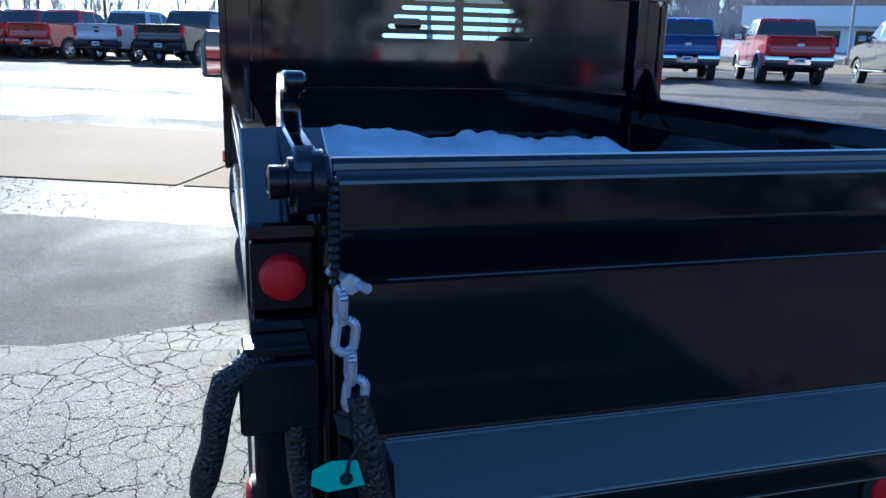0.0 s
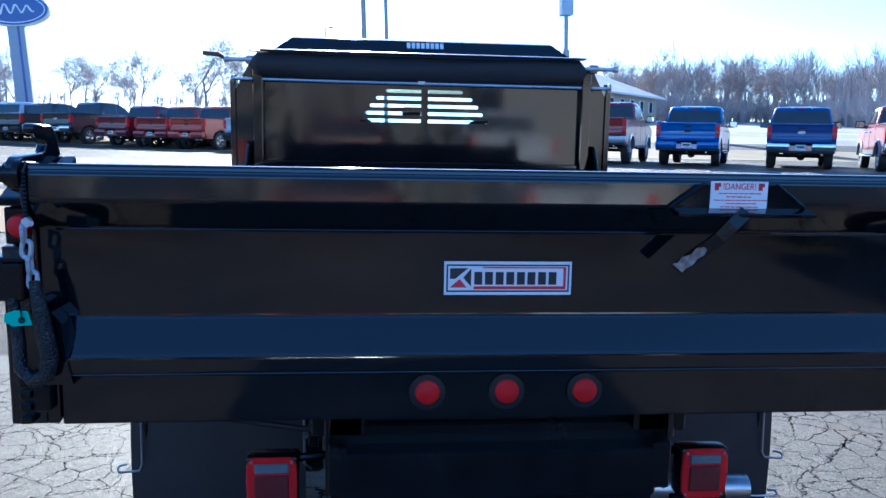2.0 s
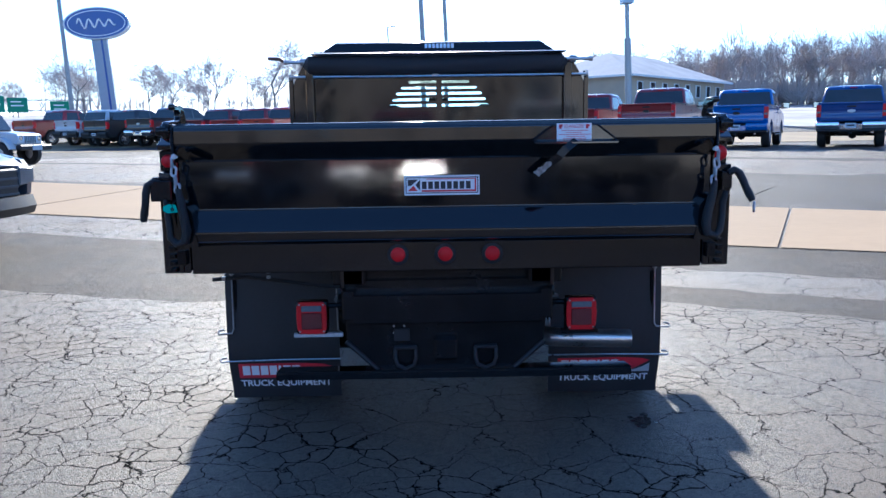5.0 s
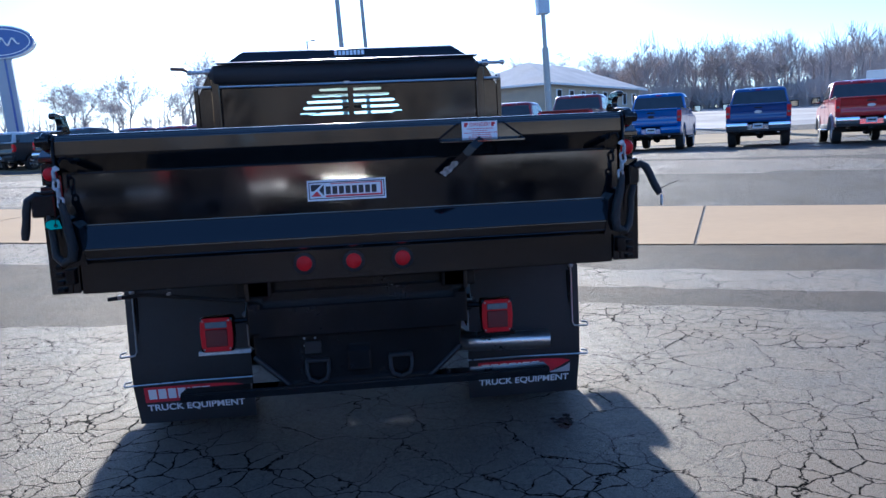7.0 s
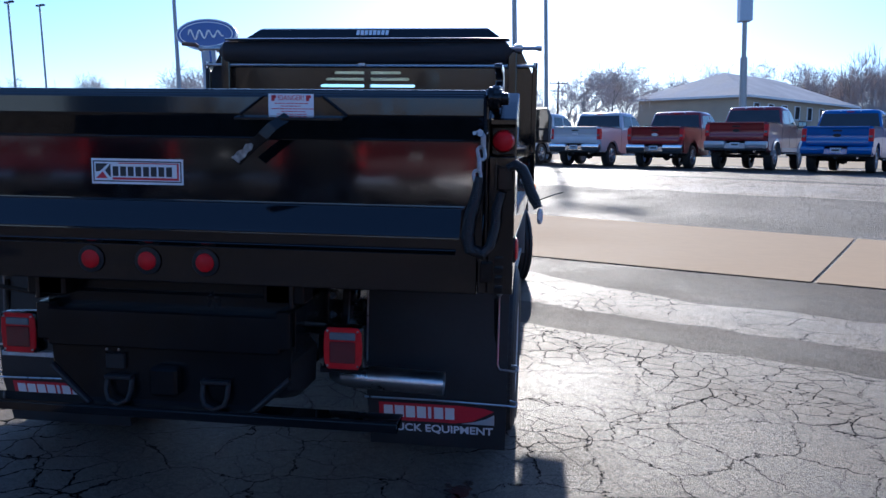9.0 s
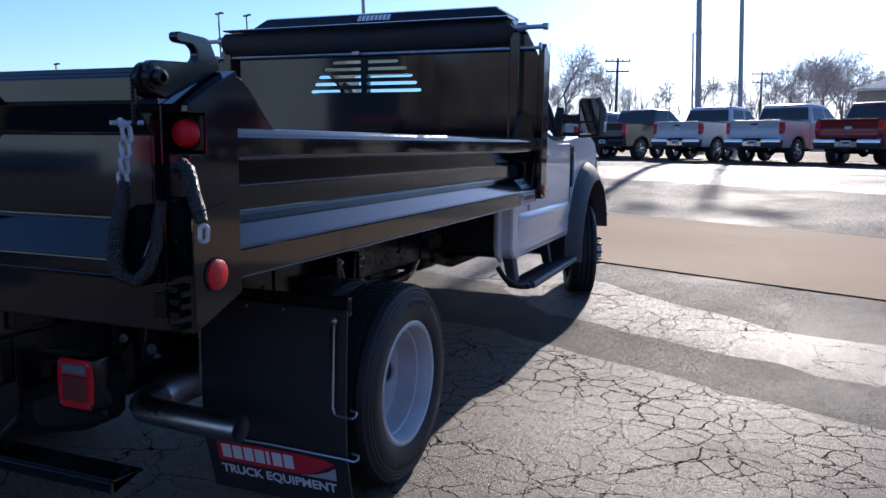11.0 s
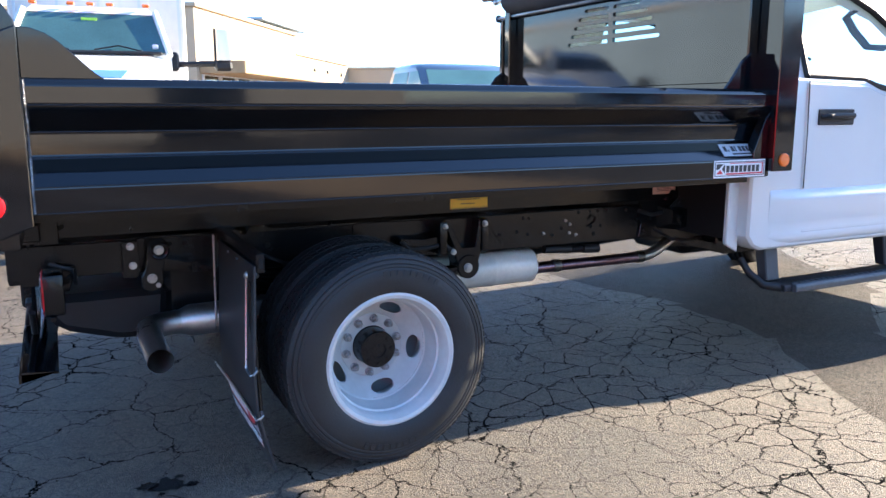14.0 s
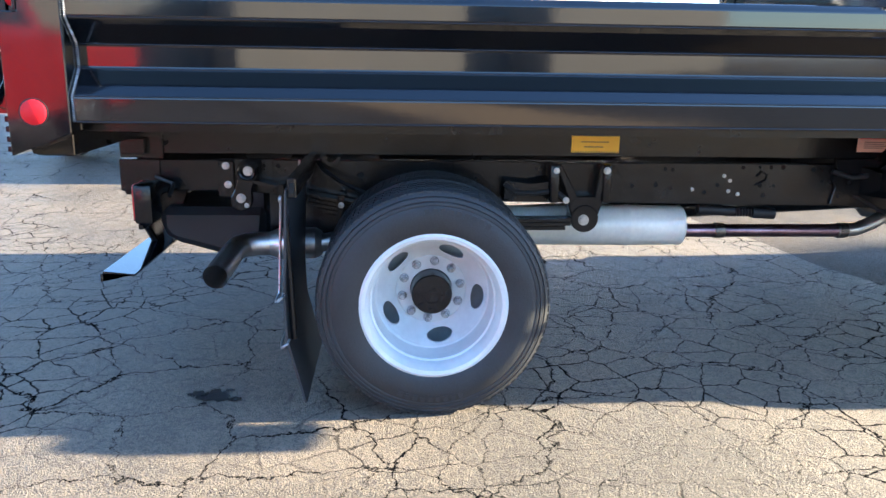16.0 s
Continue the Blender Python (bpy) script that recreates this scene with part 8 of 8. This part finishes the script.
# green road signs on a gantry across the far road
gs = thing("road_gantry", pose(-46, 104, land(-46, 104), 0, 0, 22), "green road signs on a steel gantry", "sign")
for z in (1.3, 2.7):
    bm = B()
    cyl(bm, (-18, 0.2, z), (-0.4, 0.2, z), 0.08, 8)
    part("rail", bm, M_POLE, gs)
for x in (-18, -0.4):
    bm = B()
    cyl(bm, (x, 0.2, -1), (x, 0.2, 3.2), 0.14, 8)
    part("post", bm, M_POLE, gs)
for x, w, z0_, z1_ in ((-11.7, 2.2, 1.1, 3.2), (-9.1, 2.4, 1.1, 3.0), (-4.1, 2.4, 1.15, 2.55)):
    bm = B()
    box(bm, x - w / 2, x + w / 2, -0.06, 0.06, z0_, z1_, 0.02)
    pn = part("panel", bm, M_SIGNG, gs)
    bm = B()
    for k in range(2):
        box(bm, x - w * 0.32, x + w * (0.2 + 0.1 * k), -0.075, -0.065, z1_ - 0.6 - k * 0.5, z1_ - 0.46 - k * 0.5)
    part("text_bar", bm, M_DECALW, pn)
# small blue and white sign beyond the buildings
bs = thing("lot_sign", pose(-43, 31, 0, 0, 0, 55), "white and blue sign board on posts", "sign")
bm = B()
box(bm, -0.8, 0.8, -0.15, 0.15, 4.7, 6.2, 0.03)
b_ = part("board", bm, M_DECALW, bs)
bm = B()
oval(bm, 0.5, 0.26, 5.75, -0.17, -0.16)
box(bm, -0.8, 0.8, -0.17, -0.155, 4.72, 5.15)
part("emblem", bm, M_SIGNB, b_)
for x in (-0.5, 0.5):
    bm = B()
    cyl(bm, (x, 0, 0), (x, 0, 4.7), 0.07, 8)
    part("post", bm, M_POLE, bs)

# ---- bare winter trees ----
M_BARK = mat("grey_bark", (0.2, 0.185, 0.175), 0.9, var=0.25, scale=3, fine=20)
M_TWIG = mat("fine_twigs", (0.44, 0.385, 0.36), 0.9, var=0.25)


def grow(rnd, height, levels, spread_=0.55, twigs=5):
    """Branches of a bare tree as (start, end, radius, radius, level)."""
    out = []

    def branch(p, d, length, r, lev):
        n = 3 if lev < 2 else 2
        q = p
        for i in range(n):
            d = (d + Vector((rnd.uniform(-1, 1), rnd.uniform(-1, 1), rnd.uniform(-0.4, 0.7))) * 0.16).normalized()
            e = q + d * (length / n)
            out.append((q, e, r * (1 - 0.3 * i / n), r * (1 - 0.3 * (i + 1) / n), lev))
            if lev < levels and (lev > 0 or i > 0):
                for _ in range(2 if lev < levels - 1 else twigs):
                    a = rnd.uniform(0, 2 * math.pi)
                    side = d.orthogonal().normalized()
                    side = Matrix.Rotation(a, 3, d) @ side
                    nd = (d * rnd.uniform(0.5, 0.9) + side * rnd.uniform(spread_, spread_ + 0.45) + Vector((0, 0, 0.18))).normalized()
                    branch(e, nd, length * rnd.uniform(0.56, 0.8), r * 0.5, lev + 1)
            q = e
    branch(Vector((0, 0, -0.2)), Vector((0, 0, 1)), height * 0.36, height * 0.0115, 0)
    return out


def add_twigs(verts, faces, segs, off, k=3, least=0.015):
    off = Vector(off)
    for p, q, r0, r1, _ in segs:
        d = (q - p)
        u = d.orthogonal().normalized()
        w = d.normalized().cross(u)
        b = len(verts)
        for c, r in ((p, r0), (q, r1)):
            r = max(r, least)
            for j in range(k):
                a = 2 * math.pi * j / k
                verts.append(tuple(c + off + (u * math.cos(a) + w * math.sin(a)) * r))
        for j in range(k):
            faces.append((b + j, b + (j + 1) % k, b + k + (j + 1) % k, b + k + j))
    return verts, faces


def pydata(name, vf):
    me = bpy.data.meshes.new(name)
    me.from_pydata(vf[0], [], vf[1])
    return me


models = []
for k in range(5):
    rnd = random.Random(40 + k)
    segs = grow(rnd, 11, 4, 0.5 + 0.05 * k)
    t = thing("bare_tree", pose(0, 0, 0), "leafless winter tree with fine spreading twigs", "tree", "bare trees beyond the road")
    mesh_part("trunk", pydata("trunk", add_twigs([], [], [s_ for s_ in segs if s_[4] < 2], (0, 0, 0), 6)), M_BARK, t)
    mesh_part("crown", pydata("crown", add_twigs([], [], [s_ for s_ in segs if s_[4] >= 2], (0, 0, 0), 3)), M_TWIG, t)
    models.append(t)
rnd = random.Random(9)
spots = []
for i in range(26):
    x = -125 + i * 5.6 + rnd.uniform(-2, 2)
    spots.append((x, rnd.uniform(125, 150), rnd.uniform(0.75, 1.15)))
for i in range(14):
    spots.append((10 + i * 5 + rnd.uniform(-2, 2), rnd.uniform(146, 165), rnd.uniform(1.1, 1.5)))
for x, y, sc in ((3.5, 98, 1.05), (6.5, 104, 1.1), (9.5, 97, 0.95), (12, 103, 0.95), (15, 140, 1.3), (21, 150, 1.3), (27, 152, 1.4), (33, 148, 1.4), (39, 150, 1.45), (45, 152, 1.5), (-32, 93, 1.0), (-27, 94, 1.05), (-20, 96, 1.2), (-37, 100, 1.05), (-43, 92, 0.95), (-23, 104, 1.15), (-15, 99, 1.05), (-47, 104, 0.95)):
    spots.append((x, y, sc))
for i in range(10):
    spots.append((-140 + rnd.uniform(-20, 40), rnd.uniform(40, 110), rnd.uniform(0.7, 1.0)))
for i, (x, y, sc) in enumerate(spots):
    m = Matrix.Translation((x, y, land(x, y))) @ Matrix.Rotation(rnd.uniform(0, 6.28), 4, "Z") @ Matrix.Scale(sc, 4)
    if i < 5:
        models[i].matrix_basis = m
    else:
        copy_thing(models[i % 5], m)
verts, faces = [], []
for i in range(170):
    x = 56 + rnd.uniform(0, 110)
    y = rnd.uniform(145, 185) if x < 76 else rnd.uniform(115, 175)
    add_twigs(verts, faces, grow(rnd, rnd.uniform(12.5, 18.5), 3, 0.24, 8), (x, y, land(x, y)), 3, 0.014)
tagged(mesh_part("woods", pydata("woods", (verts, faces)), M_TWIG), "dense leafless woodland behind the snowy field", "woods", kind="stuff")
verts, faces = [], []
for i in range(2600):
    x, y = rnd.uniform(-190, 150), rnd.uniform(135, 175)
    if i > 420:
        x = rnd.uniform(52, 150)
        y = rnd.uniform(142, 170) if x < 76 else rnd.uniform(112, 160)
    add_twigs(verts, faces, [(Vector((0, 0, 0)), Vector((rnd.uniform(-1, 1), 0, rnd.uniform(4, 9))), 0.09, 0.03, 0)] + [(Vector((0, 0, rnd.uniform(0.3, 2))), Vector((rnd.uniform(-2, 2), rnd.uniform(-1, 1), rnd.uniform(1.5, 5))), 0.05, 0.02, 1) for _ in range(12)], (x, y, land(x, y)), 3)
tagged(mesh_part("thicket", pydata("thicket", (verts, faces)), M_TWIG), "low brush and saplings along the far field edge", "brush", kind="stuff")
# unseen trees added behind the camera to hide bright sky from the headboard
verts, faces = [], []
for i in range(420):
    x, y = rnd.uniform(-75, 75), rnd.uniform(-78, -52)
    add_twigs(verts, faces, [(Vector((0, 0, 0)), Vector((rnd.uniform(-1, 1), 0, rnd.uniform(7, 13))), 0.3, 0.1, 0)] + [(Vector((0, 0, rnd.uniform(0.3, 6))), Vector((rnd.uniform(-3, 3), rnd.uniform(-1, 1), rnd.uniform(3, 12))), 0.2, 0.08, 1) for _ in range(12)], (x, y, 0), 3)
tagged(mesh_part("reflection_woods", pydata("reflection_woods", (verts, faces)), M_BARK), "unseen bare woodland, added to darken the headboard's reflection", "woods", kind="stuff")
